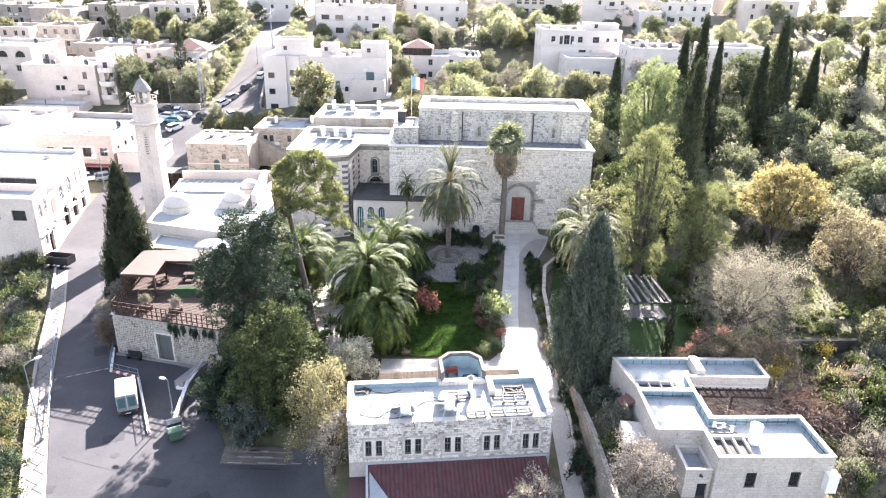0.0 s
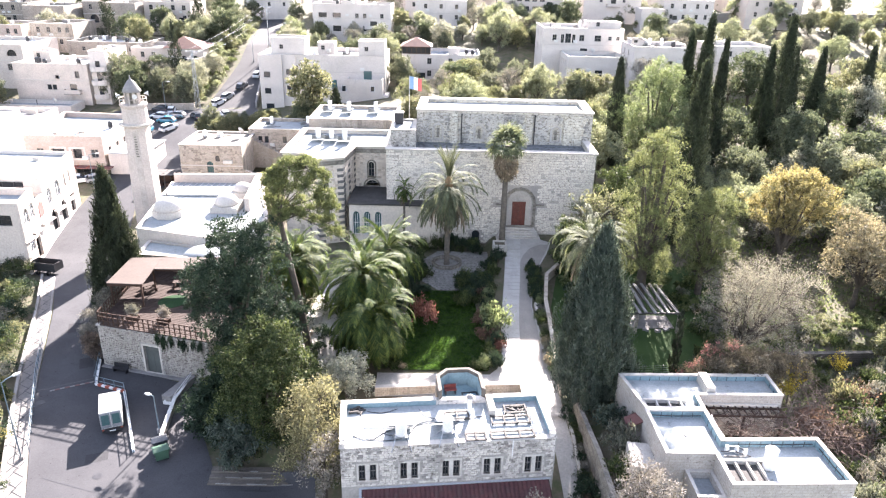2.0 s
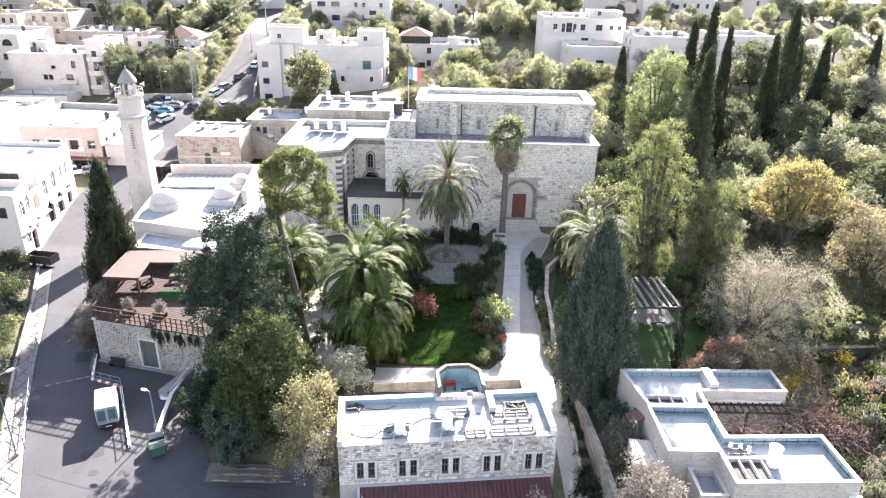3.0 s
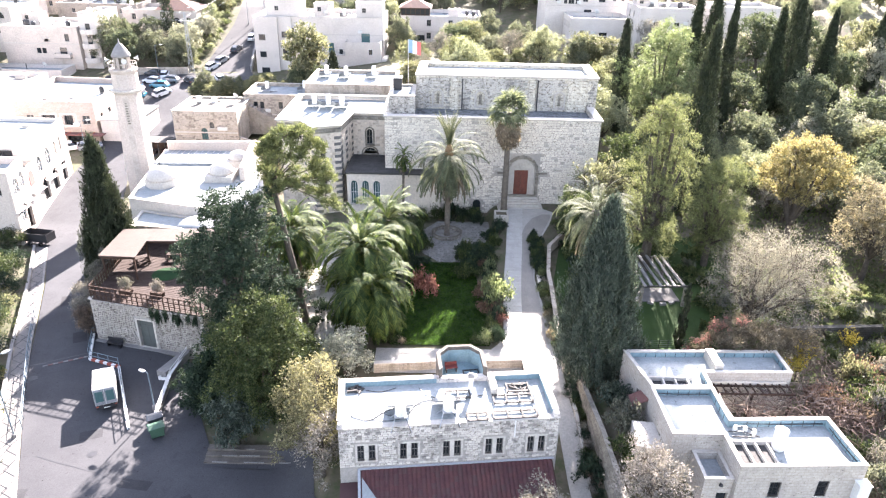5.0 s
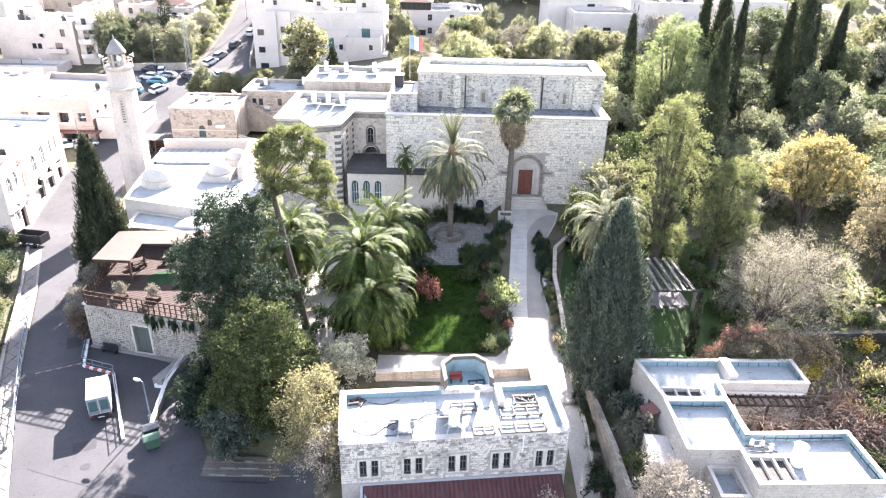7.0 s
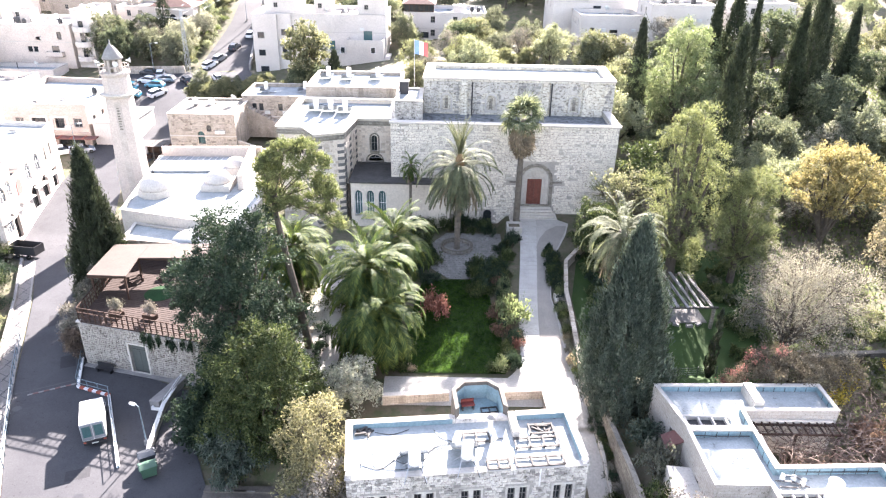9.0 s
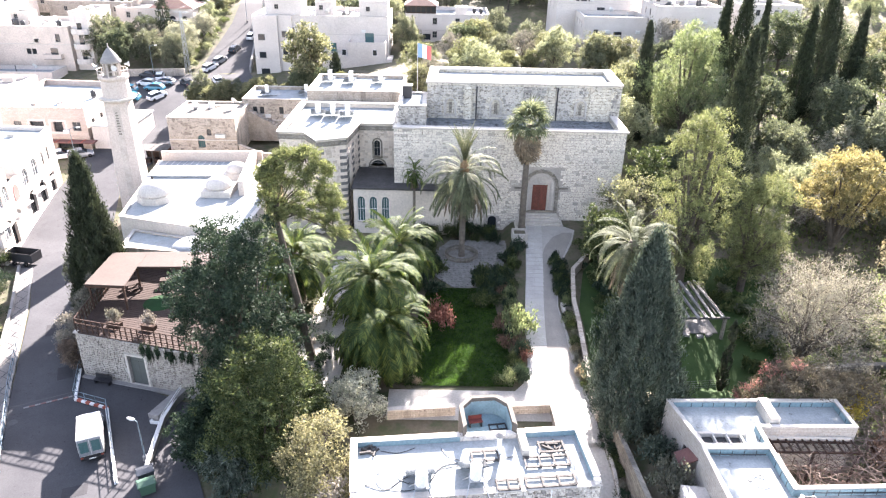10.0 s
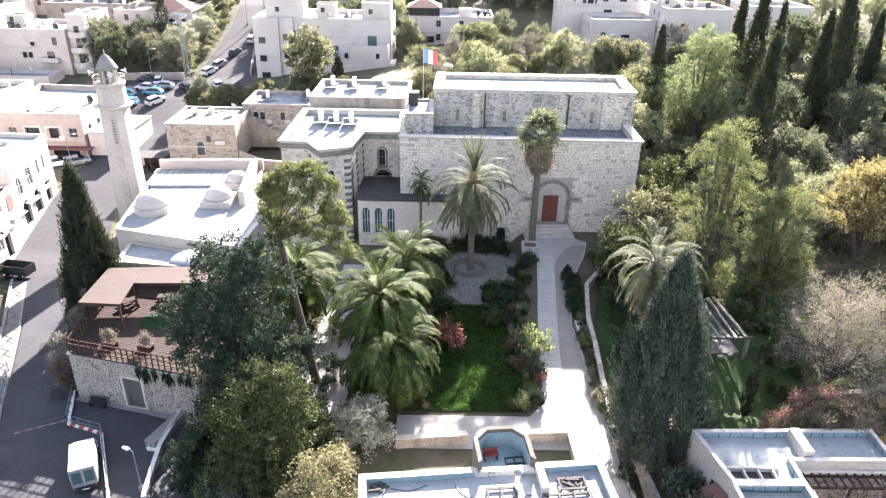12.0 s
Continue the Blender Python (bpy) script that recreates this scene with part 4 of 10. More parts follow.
for a in ((0.42, 7.6, 4.995, 5.016, 3.84, 4.27), (12.3, 15.88, 4.995, 5.016, 3.84, 4.27), (0.404, 0.418, 0.6, 4.99, 3.84, 4.27), (15.88, 15.896, 0.6, 4.99, 3.84, 4.27)):
    part("parapet_coating", box(B(), *a), M["bluelining"], gate, "bluish lining of the inner parapet")
for a, b in PAIRS:
    for x0, x1, z0, z1 in ((a - 0.42, b + 0.42, 2.27, 2.42), (a - 0.40, a - 0.255, 0.72, 2.265), (b + 0.255, b + 0.40, 0.72, 2.265), (a + 0.255, b - 0.255, 0.72, 2.265)):
        part("window_surround", box(B(), x0, x1, 0.055, 0.2, z0, z1), M["gatesurround"], gate)
bay = [(7.8, 5.0), (11.65, 5.0), (11.65, 7.4), (10.75, 8.4), (8.75, 8.4), (7.8, 7.4)]
part("bay_floor", prism(B(), inset(bay, 0.1), 3.0, 3.55), M["bluelining"], gate)
bm = B()
lo = inset(bay, 0.0)
hi = inset(bay, 0.3)
for i in range(1, 6):
    j = (i + 1) % 6
    prism(bm, [lo[i], lo[j], hi[j], hi[i]], -2.0, 5.12)
part("bay_wall", bm, M["baystone"], gate, "weathered stone parapet of the rear bay")
bm = B()
for i in range(1, 6):
    j = (i + 1) % 6
    prism(bm, [inset(bay, 0.304)[i], inset(bay, 0.304)[j], inset(bay, 0.325)[j], inset(bay, 0.325)[i]], 3.552, 4.8)
part("bay_coating", bm, M["bluelining"], gate, "bluish paint inside the rear bay")

# ---- house with courtyard ----
house = thing("courtyard_house", (0, 0, 0), "whitewashed flat-roofed house round a vine-covered courtyard", "house")
south = [(17.3, 43.6), (20.95, 43.6), (20.95, 40.4), (29.75, 40.7), (29.5, 45.7), (22.15, 45.4), (22.15, 49.1), (17.2, 49.0)]
poly_block(house, south, -1.0, 4.3, "housewall", "roofwhite", 0.6, {2: [(2.75, 1.55, 0.8, 1.35, "", "barred"), (6.1, 1.6, 0.8, 1.35, "", "barred")], 7: [(3.0, 1.2, 0.6, 1.2, "", "dark")]}, 0.24, "whitewash", 0.07, 0.03)
poly_block(house, [(18.9, 40.75), (20.9, 40.75), (20.9, 43.55), (18.9, 43.55)], -1.0, 2.85, "housewall", "roofgrey", 0.6, {0: [(1.45, -0.5, 0.85, 2.1, "", "dark")]}, 0.2, "whitewash", 0.07, 0.02)
north = [(17.35, 49.15), (22.2, 49.2), (22.25, 51.2), (29.5, 51.3), (29.5, 54.5), (16.3, 54.2)]
poly_block(house, north, -1.0, 4.2, "housewall", "roofwhite", 0.5, {5: [(3.4, 1.4, 0.6, 1.2, "", "barred")]}, 0.24, "whitewash", 0.07, 0.03)
for ring_, top_ in ((south, 4.22), (north, 4.12)):
    a, b = inset(ring_, 0.245), inset(ring_, 0.262)
    for i in range(len(ring_)):
        j = (i + 1) % len(ring_)
        part("parapet_coating", prism(B(), [a[i], a[j], b[j], b[i]], top_ - 0.56, top_), M["bluelining"], house, "bluish lining of the inner parapet")
        d = Vector(b[j]) - Vector(b[i])
        for k in range(1, int(d.length / 0.85)):
            q = Vector(b[i]) + d * (k * 0.85 / d.length)
            part("coating_joint", box(B(), -0.02, 0.02, 0.002, 0.03, 0.0, 0.5), M["iron"], house, "", pose(q.x, q.y, top_ - 0.53, 0, 0, math.degrees(math.atan2(d.y, d.x))))
part("upstand", box(B(), 23.2, 23.9, 51.7, 54.1, 3.7, 4.6), M["whitewash"], house)
for x0, x1, y0, y1, z in ((21.4, 23.9, 40.95, 43.2, 3.72), (17.6, 20.6, 49.6, 50.6, 3.72)):
    # no hole is cut: a flat dark sheet stands in for the shaded depth
    part("opening_shade", box(B(), x0, x1, y0, y1, z - 0.05, z + 0.01), M["darkroof"], house, "flat dark sheet for the shade in a beamed roof opening")
    for k in range(4):
        u = x0 + (x1 - x0) * k / 3
        part("roof_beam", box(B(), u - 0.06, u + 0.06, y0, y1, z + 0.014, z + 0.3), M["whitewash"], house)
    part("roof_beam", box(B(), x0 - 0.2, x1 + 0.5, y1 + 0.004, y1 + 0.2, z + 0.014, z + 0.36), M["whitewash"], house)
part("door_canopy", box(B(), -0.7, 0.7, -0.7, 0.7, 0, 0.1), M["dullred"], house, "small faded red canopy", pose(16.75, 49.9, 2.5, 0, -28, 0))
part("outbuilding", prism(B(), [(15.3, 44.6), (17.25, 43.9), (17.25, 47.2), (15.6, 47.4)], -1, 2.3), M["whitewash"], house, "low whitewashed lean-to")

# ---- terrace building ----
terrace = thing("terrace_building", (0, 0, 0), "rough stone retaining building with a roof terrace", "building")
TR = [(-36.3, 68.2), (-23.4, 64.95), (-19.5, 79.0), (-37.0, 83.5)]
run_wall(terrace, TR[0], TR[1], -6.0, 0.0, "mortar", [(6.3, -5.0, 1.9, 3.4, "", None)], 0.5)
run_wall(terrace, TR[1], TR[2], -6.0, 0.0, "oldstone", (), 0.5)
run_wall(terrace, TR[3], TR[0], -6.0, 0.0, "oldstone", (), 0.5)
part("deck", prism(B(), inset(TR, 0.02), 0.004, 0.1), M["deck"], terrace, "brown boarded terrace floor")

part("left_wall_cap", box(B(), 0, 0.5, 0, 0.5, 0, 0.1), M["coping"], terrace, "", pose(-36.5, 68.1, 0.01))
# door, bench ledge and canopy of the terrace building
TA = math.degrees(math.atan2(TR[1][1] - TR[0][1], TR[1][0] - TR[0][0]))
TM = pose(TR[0][0], TR[0][1], 0, 0, 0, TA)
bm = B()
box(bm, 5.37, 6.28, 0.3, 0.36, -5.0, -2.3)
box(bm, 6.3, 7.23, 0.3, 0.36, -5.0, -2.3)
box(bm, 5.37, 7.23, 0.32, 0.36, -2.28, -1.62)
part("door", bm, M["door_green"], terrace, "grey-green metal double door, closed", TM)
part("door_frame", ring_frame(2.3, 3.65, "", 0.2, -0.06, 0.06), M["coping"], terrace, "", TM @ Matrix.Translation((6.3, 0, -5.05)))
part("ledge", box(B(), -0.1, 13.6, -0.5, -0.02, -5.2, -4.9), M["concrete"], terrace, "", TM)

rail = thing("terrace_railing", (0, 0, 0), "brown slatted timber railing round the terrace", "railing")


def railing(parent, pts, z, height, material, gap=0.95, slats=2, r=0.05):
    for p0, p1 in zip(pts, pts[1:]):
        d = Vector((p1[0] - p0[0], p1[1] - p0[1], 0))
        m = pose(p0[0], p0[1], z, 0, 0, math.degrees(math.atan2(d.y, d.x)))
        n = max(1, round(d.length / gap))
        for i in range(n + 1):
            part("post", box(B(), d.length * i / n - r, d.length * i / n + r, -r, r, 0, height), M[material], parent, "", m)
        for k in range(slats):
            h = height * (k + 1) / slats
            part("rail", box(B(), 0, d.length, -r * 0.8, r * 0.8, h - 0.09, h), M[material], parent, "", m)


railing(rail, [(-36.9, 83.0), (-36.2, 68.35), (-23.5, 65.1)], 0.1, 1.5, "wood", 0.62, 3, 0.045)
awn = thing("terrace_canopy", (0, 0, 0), "brown sheet canopy on timber posts over the terrace", "canopy")
for ring_ in ([(-36.7, 72.3), (-32.6, 72.1), (-32.95, 76.2), (-32.98, 79.6), (-36.8, 79.3)], [(-32.93, 76.2), (-22.0, 76.6), (-22.4, 80.2), (-32.96, 79.6)]):
    part("canopy_sheet", prism(B(), ring_, 3.0, 3.1), M["awning"], awn)
for x, y in ((-36.4, 72.6), (-32.9, 72.4), (-33.1, 76.4), (-27.5, 76.7), (-36.5, 79.0), (-22.6, 77), (-28, 79.6)):
    part("post", box(B(), x - 0.09, x + 0.09, y - 0.09, y + 0.09, 0.1, 3.0), M["wood"], awn)
part("beam", box(B(), -36.6, -32.7, 72.2, 72.4, 2.75, 2.98), M["wood"], awn)
part("beam", box(B(), -32.9, -22.2, 76.35, 76.55, 2.75, 2.98), M["wood"], awn)
wall_path("terrace_back_wall", [(-36.8, 82.6), (-22, 80.6)], 1, 0.4, "oldstone", "rough stone wall behind the terrace", base=3, top=2.2)


def planter(x, y, z, yaw):
    ob = thing("planter_box", (x, y, z), "wooden planter with a dry shrub on the terrace", "planter", "terrace planters", yaw=yaw)
    bm = B()
    for a in ((-0.7, 0.7, -0.3, -0.25), (-0.7, 0.7, 0.25, 0.3), (-0.7, -0.65, -0.25, 0.25), (0.65, 0.7, -0.25, 0.25)):
        box(bm, *a, 0, 0.5)
    box(bm, -0.64, 0.64, -0.24, 0.24, 0.05, 0.44)
    part("box", bm, M["wood"], ob)
    return ob


PLANTERS = [planter(-32.9, 69.3, 0.13, -14), planter(-29.4, 68.9, 0.13, -14)]
for x, y, yaw in ((-34.0, 76.6, 40), (-30.6, 77.6, 10)):
    ob = thing("cafe_table", (x, y, 0.13), "brown wooden table with benches under the canopy", "table", "terrace tables", yaw=yaw)
    part("tabletop", box(B(), -0.8, 0.8, -0.4, 0.4, 0.7, 0.76), M["deck"], ob)
    for sx in (-0.65, 0.65):
        part("leg", box(B(), sx - 0.05, sx + 0.05, -0.3, 0.3, 0, 0.7), M["wood"], ob)
    for sy in (-0.75, 0.75):
        part("bench", box(B(), -0.8, 0.8, sy - 0.15, sy + 0.15, 0.38, 0.44), M["deck"], ob)
        for sx in (-0.65, 0.65):
            part("bench_leg", box(B(), sx - 0.04, sx + 0.04, sy - 0.13, sy + 0.13, 0, 0.38), M["wood"], ob)

# ---- mosque and minaret ----
mosque = thing("mosque", (0, 0, 0), "white-roofed low mosque with small domes", "mosque")
poly_block(mosque, [(-40.2, 89.0), (-24.5, 84.7), (-23.7, 94), (-26.6, 104), (-28, 110.5), (-42.8, 109.4)], -6, 3.1, "whitewash", "roofwhite", 0.12, None, 0.4, "whitewash", 0.06)
poly_block(mosque, [(-38.0, 83.2), (-24.4, 81.6), (-24.4, 84.5), (-38.4, 88.3)], -6, 1.7, "whitewash", "roofwhite", 0.15, None, 0.3, "whitewash", 0.06)
part("parapet", box(B(), 0, 14.6, 0, 0.5, 2.9, 4.6), M["render_cream"], mosque, "stained parapet wall", pose(-42.2, 109.0, 0, 0, 0, 3.5))
part("side_parapet", prism(B(), [(-27.6, 96.5), (-26.9, 96.7), (-28.3, 109.5), (-29.0, 109.3)], 2.9, 5.0), M["render_cream"], mosque, "stained parapet wall beside the domes")
part("sheet_roof", prism(B(), [(-42, 102.5), (-31.5, 103), (-31.0, 108.9), (-42.5, 108.7)], 3.02, 3.3), M["roofgrey"], mosque, "grey ribbed sheet roof")
bm = B()
for k in range(12):
    box(bm, -42 + 0.9 * k, -41.9 + 0.9 * k, 102.7, 108.6, 3.3, 3.36)
part("roof_rib", bm, M["steel"], mosque)
for x, y, r, s in ((-37.8, 94.6, 2.05, 2.15), (-30.4, 97.4, 1.75, 1.9), (-29.7, 103.6, 1.5, 1.6)):
    part("drum", box(B(), x - s, x + s, y - s, y + s, 3.0, 3.9) if r < 2 else lathe(B(), [(s * 1.05, 3.0), (s * 1.05, 3.9)], 8, (x, y, 0), 0.39), M["whitewash"], mosque)
    part("dome", lathe(B(), [(r * math.cos(t), 3.9 + r * 0.85 * math.sin(t)) for t in np.linspace(0, 1.5, 9)], 22, (x, y, 0)), M["whitewash"], mosque, "white rendered dome", None, True)
part("dome", lathe(B(), [(2.6 * math.cos(t), 1.5 + 1.3 * math.sin(t)) for t in np.linspace(0, 1.5, 8)], 22, (-29.6, 83.6, 0)), M["roofgrey"], mosque, "blue-grey shallow dome", None, True)
part("finial", lathe(B(), [(0.05, 5.8), (0.12, 6.0), (0.04, 6.3), (0.02, 6.9)], 8, (-37.8, 94.6, 0)), M["iron"], mosque)

minaret = thing("minaret", (-44.9, 104.5, 0), "pale stone minaret with a balcony and small dome", "minaret", yaw=8)
part("shaft", lathe(B(), [(2.35, -6), (2.35, 3), (2.05, 13.4)], 4, turn=math.pi / 4), M["render_cream"], minaret, "square tapering stone shaft")
part("ledge", lathe(B(), [(2.1, 13.4), (2.5, 13.7), (2.5, 13.9)], 8, turn=math.pi / 8), M["coping"], minaret)
part("upper_shaft", lathe(B(), [(1.85, 13.9), (1.75, 16.1)], 8, turn=math.pi / 8), M["render_cream"], minaret)
part("balcony", lathe(B(), [(1.75, 16.1), (2.0, 16.5), (2.0, 16.7)], 12), M["minaretstone"], minaret)
for k in range(12):
    a = 2 * math.pi * k / 12
    part("baluster", tube(B(), [(1.9 * math.cos(a), 1.9 * math.sin(a), 16.7), (1.9 * math.cos(a), 1.9 * math.sin(a), 17.45)], 0.06, n=5), M["minaretstone"], minaret)
part("balcony_rail", tube(B(), [(1.9 * math.cos(2 * math.pi * k / 16), 1.9 * math.sin(2 * math.pi * k / 16), 17.5) for k in range(17)], 0.07, n=5), M["minaretstone"], minaret)
for k in range(8):
    a = 2 * math.pi * (k + 0.5) / 8
    part("column", lathe(B(), [(0.2, 16.75), (0.17, 18.4)], 8, (0.95 * math.cos(a), 0.95 * math.sin(a), 0)), M["minaretstone"], minaret)
part("lantern_core", lathe(B(), [(0.6, 16.75), (0.6, 18.4)], 8), M["darkstone"], minaret)
part("dome", lathe(B(), [(1.3, 18.35), (1.3, 18.55), (1.15, 18.85), (0.8, 19.45), (0.4, 20.0), (0.1, 20.25), (0.05, 20.8)], 16), M["concrete"], minaret, "grey pointed dome", None, True)
part("inlay", box(B(), -0.42, 0.42, -1.78, -1.2, -1.0, 12.8, pose(0, 0.0, 0, -1.15, 0, 0)), M["minaretstone"], minaret, "narrow weathered strip up the shaft")
for k in range(9):
    part("letter_bar", box(B(), -0.22, 0.2 - 0.06 * (k % 3), -1.83 + 0.0205 * (9.0 + 0.36 * k), -1.3, 9.0 + 0.36 * k, 9.2 + 0.36 * k), M["darkstone"], minaret)
for k in range(4):
    a = math.pi / 2 * k + 0.4
    part("loudspeaker", lathe(B(), [(0.08, 0), (0.14, 0.3), (0.36, 0.6)], 10), M["lamp"], minaret, "", pose(1.6 * math.cos(a), 1.6 * math.sin(a), 18.0, 0, 90, math.degrees(a)))
for s, z in ((0, 4.0), (0, 7.0)):
    part("slit_window", box(B(), -0.2, 0.2, -1.75 + 0.022 * z, -1.2, z, z + 1.3), M["darkstone"], minaret)


# ---- town ----
def town(name, label, x0, x1, y0, y1, z1, wall="render_white", front=None, side=None, roof="roofwhite", parapet=0.8, z0=None, category="house", sidewall=None, rooms=(), thick=0.3):
    """A flat-roofed town house standing on the ground; front and side: rows of (share along, height of the sill under the top, w, h, arch, style)."""
    zg = min(ground_z(x, y) for x in (x0, x1) for y in (y0, y1)) - 0.6 if z0 is None else z0
    if roof == "roofwhite":
        roof = ("roofwhite", "concrete", "concrete", "roofgrey")[int(abs(x0 * 3 + y0)) % 4]
    ob = thing(name, ((x0 + x1) / 2, y0, zg), label, category)
    w, d, h = x1 - x0, y1 - y0, z1 - zg
    op = {}
    if front:
        op["front"] = [(u * w, h - v, a, b, c, s) for u, v, a, b, c, s in front if h - v > 0.3]
    which = "right" if (x0 + x1) / 2 < 0 else "left"
    if side:
        op[which] = [(u * d, h - v, a, b, c, s) for u, v, a, b, c, s in side if h - v > 0.3]
    block(ob, -w / 2, w / 2, 0, d, 0, h, wall, roof, parapet, op, thick, "whitewash")
    mark = random.Random(int(x0 * 13 + y0 * 7))
    if h > 5 and w > 9:
        part("string_course", box(B(), -w / 2 - 0.05, w / 2 + 0.05, -0.08, -0.004, h - 3.9, h - 3.7), M["whitewash"], ob)
    for k in range(2 if w > 9 else 0):
        u = -w / 2 + w * mark.uniform(0.1, 0.9)
        part("air_conditioner", box(B(), u, u + 0.9, -0.4, -0.004, h - 3.3, h - 2.7), M["lamp"], ob)
    if w > 8:
        u, v = mark.uniform(-w * 0.35, w * 0.35), mark.uniform(2, max(2.5, d - 3))
        part("satellite_dish", lathe(B(), [(0.05, 0.0), (0.35, 0.08), (0.6, 0.25)], 12), M["lamp"], ob, "", pose(u, v, h - parapet + 1.3, 60, 0, mark.uniform(120, 200)))
        part("dish_mast", tube(B(), [(u, v, h - parapet), (u, v, h - parapet + 1.35)], 0.05, n=5), M["steel"], ob)
    for k in range(max(2, int(w * d / 45))):
        u, v, r_ = mark.uniform(-w * 0.42, w * 0.38), mark.uniform(0.8, d - 1.8), h - parapet
        kind_ = mark.randrange(4)
        if kind_ == 0:
            part("roof_hatch", box(B(), u, u + mark.uniform(0.8, 2.2), v, v + mark.uniform(0.6, 1.4), r_, r_ + mark.uniform(0.4, 1.2)), M[mark.choice(("whitewash", "concrete", "lamp"))], ob)
        elif kind_ == 1:
            part("vent_pipe", tube(B(), [(u, v, r_), (u, v, r_ + mark.uniform(0.7, 1.6))], 0.09, n=6), M[mark.choice(("lamp", "iron", "steel"))], ob)
        elif kind_ == 2:
            part("roof_pipe", tube(B(), [(u, v, r_ + 0.08), (u + mark.uniform(-3, 3) * 0.4, v + 0.6, r_ + 0.08), (u + 0.9, v + 1.4, r_ + 0.08)], 0.05, n=5), M["iron"], ob)
        else:
            part("felt_patch", box(B(), u, u + mark.uniform(1, 2.4), v, v + mark.uniform(0.8, 1.7), r_ + 0.003, r_ + 0.02), M["gravelroof"], ob)
    if w > 12 and h > 7 and not rooms[1:]:
        u, v = w * mark.choice((-0.36, -0.1, 0.16)), h - 6.9
        part("balcony", box(B(), u, u + w * 0.22, -1.2, -0.004, v, v + 0.16), M["concrete"], ob)
        for a_ in ((u, u + w * 0.22, -1.2, -1.1), (u, u + 0.1, -1.1, -0.004), (u + w * 0.22 - 0.1, u + w * 0.22, -1.1, -0.004)):
            part("balcony_parapet", box(B(), *a_, v + 0.163, v + 1.1), M[wall], ob)
        part("balcony_door", box(B(), u + w * 0.07, u + w * 0.16, -0.05, -0.004, v + 0.17, v + 2.3), M["glass"], ob)
    for rx, ry, rw, rd, rh in rooms:
        block(ob, -w / 2 + rx, -w / 2 + rx + rw, ry, ry + rd, h - parapet - 0.1, h + rh, wall, roof, 0.3, {"front": [(rw * 0.3, h + rh * 0.3, 0.9, 1.0, "", "plain")]} if rw > 3 else {}, 0.25, "whitewash")
    return ob


def grid(cols, floors, w=1.0, h=1.3, first=2.4, step=3.1, style="plain", arch=""):
    return [(c, first + step * f, w, h, arch, style) for f in range(floors) for c in cols]


def roof_tank(x, y, z, colour="whiteplastic", h=1.4, r=0.5):
    ob = thing("water_tank", (x, y, z), ("white" if colour == "whiteplastic" else "black") + " plastic water tank on a flat roof", "water tank", "roof water tanks")
    part("body", lathe(B(), [(r, 0.3), (r * 1.03, 0.35), (r * 1.03, h), (r * 0.9, h + 0.1), (r * 0.3, h + 0.18)], 14), M[colour], ob, "", None, True)
    part("lid", lathe(B(), [(r * 0.32, h + 0.16), (r * 0.32, h + 0.24)], 10), M[colour], ob)
    part("stand", box(B(), -r * 0.75, r * 0.75, -r * 0.75, r * 0.75, 0, 0.296), M["concrete"], ob)


# left of the street: white building with an arcaded side
shop = thing("arcaded_building", (0, 0, 0), "white street building with round-arched shopfronts", "building")
poly_block(shop, [(-92, 92.6), (-56.7, 91.0), (-58.4, 97.6), (-92, 98.4)], -8, 5.4, "render_cream", "roofwhite", 0.9, {0: [(29.2, 2.2, 2.0, 1.5, "", "barred"), (33.0, 2.2, 2.0, 1.5, "", "barred")], 1: [(2.2, 1.6, 2.6, 2.4, "round", "bright"), (5.0, 1.6, 2.0, 2.4, "round", "bright"), (2.4, -2.6, 2.6, 2.4, "", "bright"), (5.2, -4.6, 2.2, 3.2, "", "shop")]}, 0.35, "whitewash", 0.1)
# the dark roof of this low block stands in for a shaded recess
poly_block(shop, [(-92, 98.5), (-58.45, 97.7), (-59.2, 101.3), (-92, 102.3)], -8, 3.4, "render_white", "iron", 0.4, None, 0.3, "whitewash", 0.08)
# edge 0: wide dark panes stand in for the shade of a covered opening
poly_block(shop, [(-92, 102.4), (-59.25, 101.4), (-62.0, 116.5), (-92, 117.5)], -8, 5.7, "render_white", "roofwhite", 0.5, {0: [(19.5, 3.2, 6.0, 2.1, "", "shop"), (26.6, 3.2, 7.0, 2.1, "", "shop")], 1: [(2.2, 1.0, 2.2, 2.6, "round", "bright"), (6.0, 1.0, 2.4, 2.8, "round", "bright"), (9.8, 1.6, 0.8, 2.0, "", "dark"), (12.2, 1.6, 0.8, 2.0, "", "dark"), (3.0, -3.6, 2.6, 3.6, "round", "shop"), (7.4, -3.6, 2.6, 3.6, "round", "shop"), (11.8, -3.6, 2.2, 3.2, "", "shop")]}, 0.35, "whitewash", 0.1)
part("arch_panel", mesh_of("arch_panel", panel(arch_ring(1.9, 2.2, "round", 0, 0), [], 0.06), M["dullred"]), None, shop, "red panel in a round arch", pose(-58.86, 99.5, 0.6, 0, 0, 101.8) @ Matrix.Translation((0, -0.1, 0)))
for u, w in ((92.2, 2.6), (95.6, 2.2), (100.0, 2.6), (105.2, 3.0), (109.8, 3.0)):
    part("shop_awning", box(B(), -0.75, 0.0, -w / 2, w / 2, 0, 0.07), M["whitewash"], shop, "", pose(-57.0 - 0.17 * (u - 91) + 0.72, u, -0.35, 0, 14, 0))

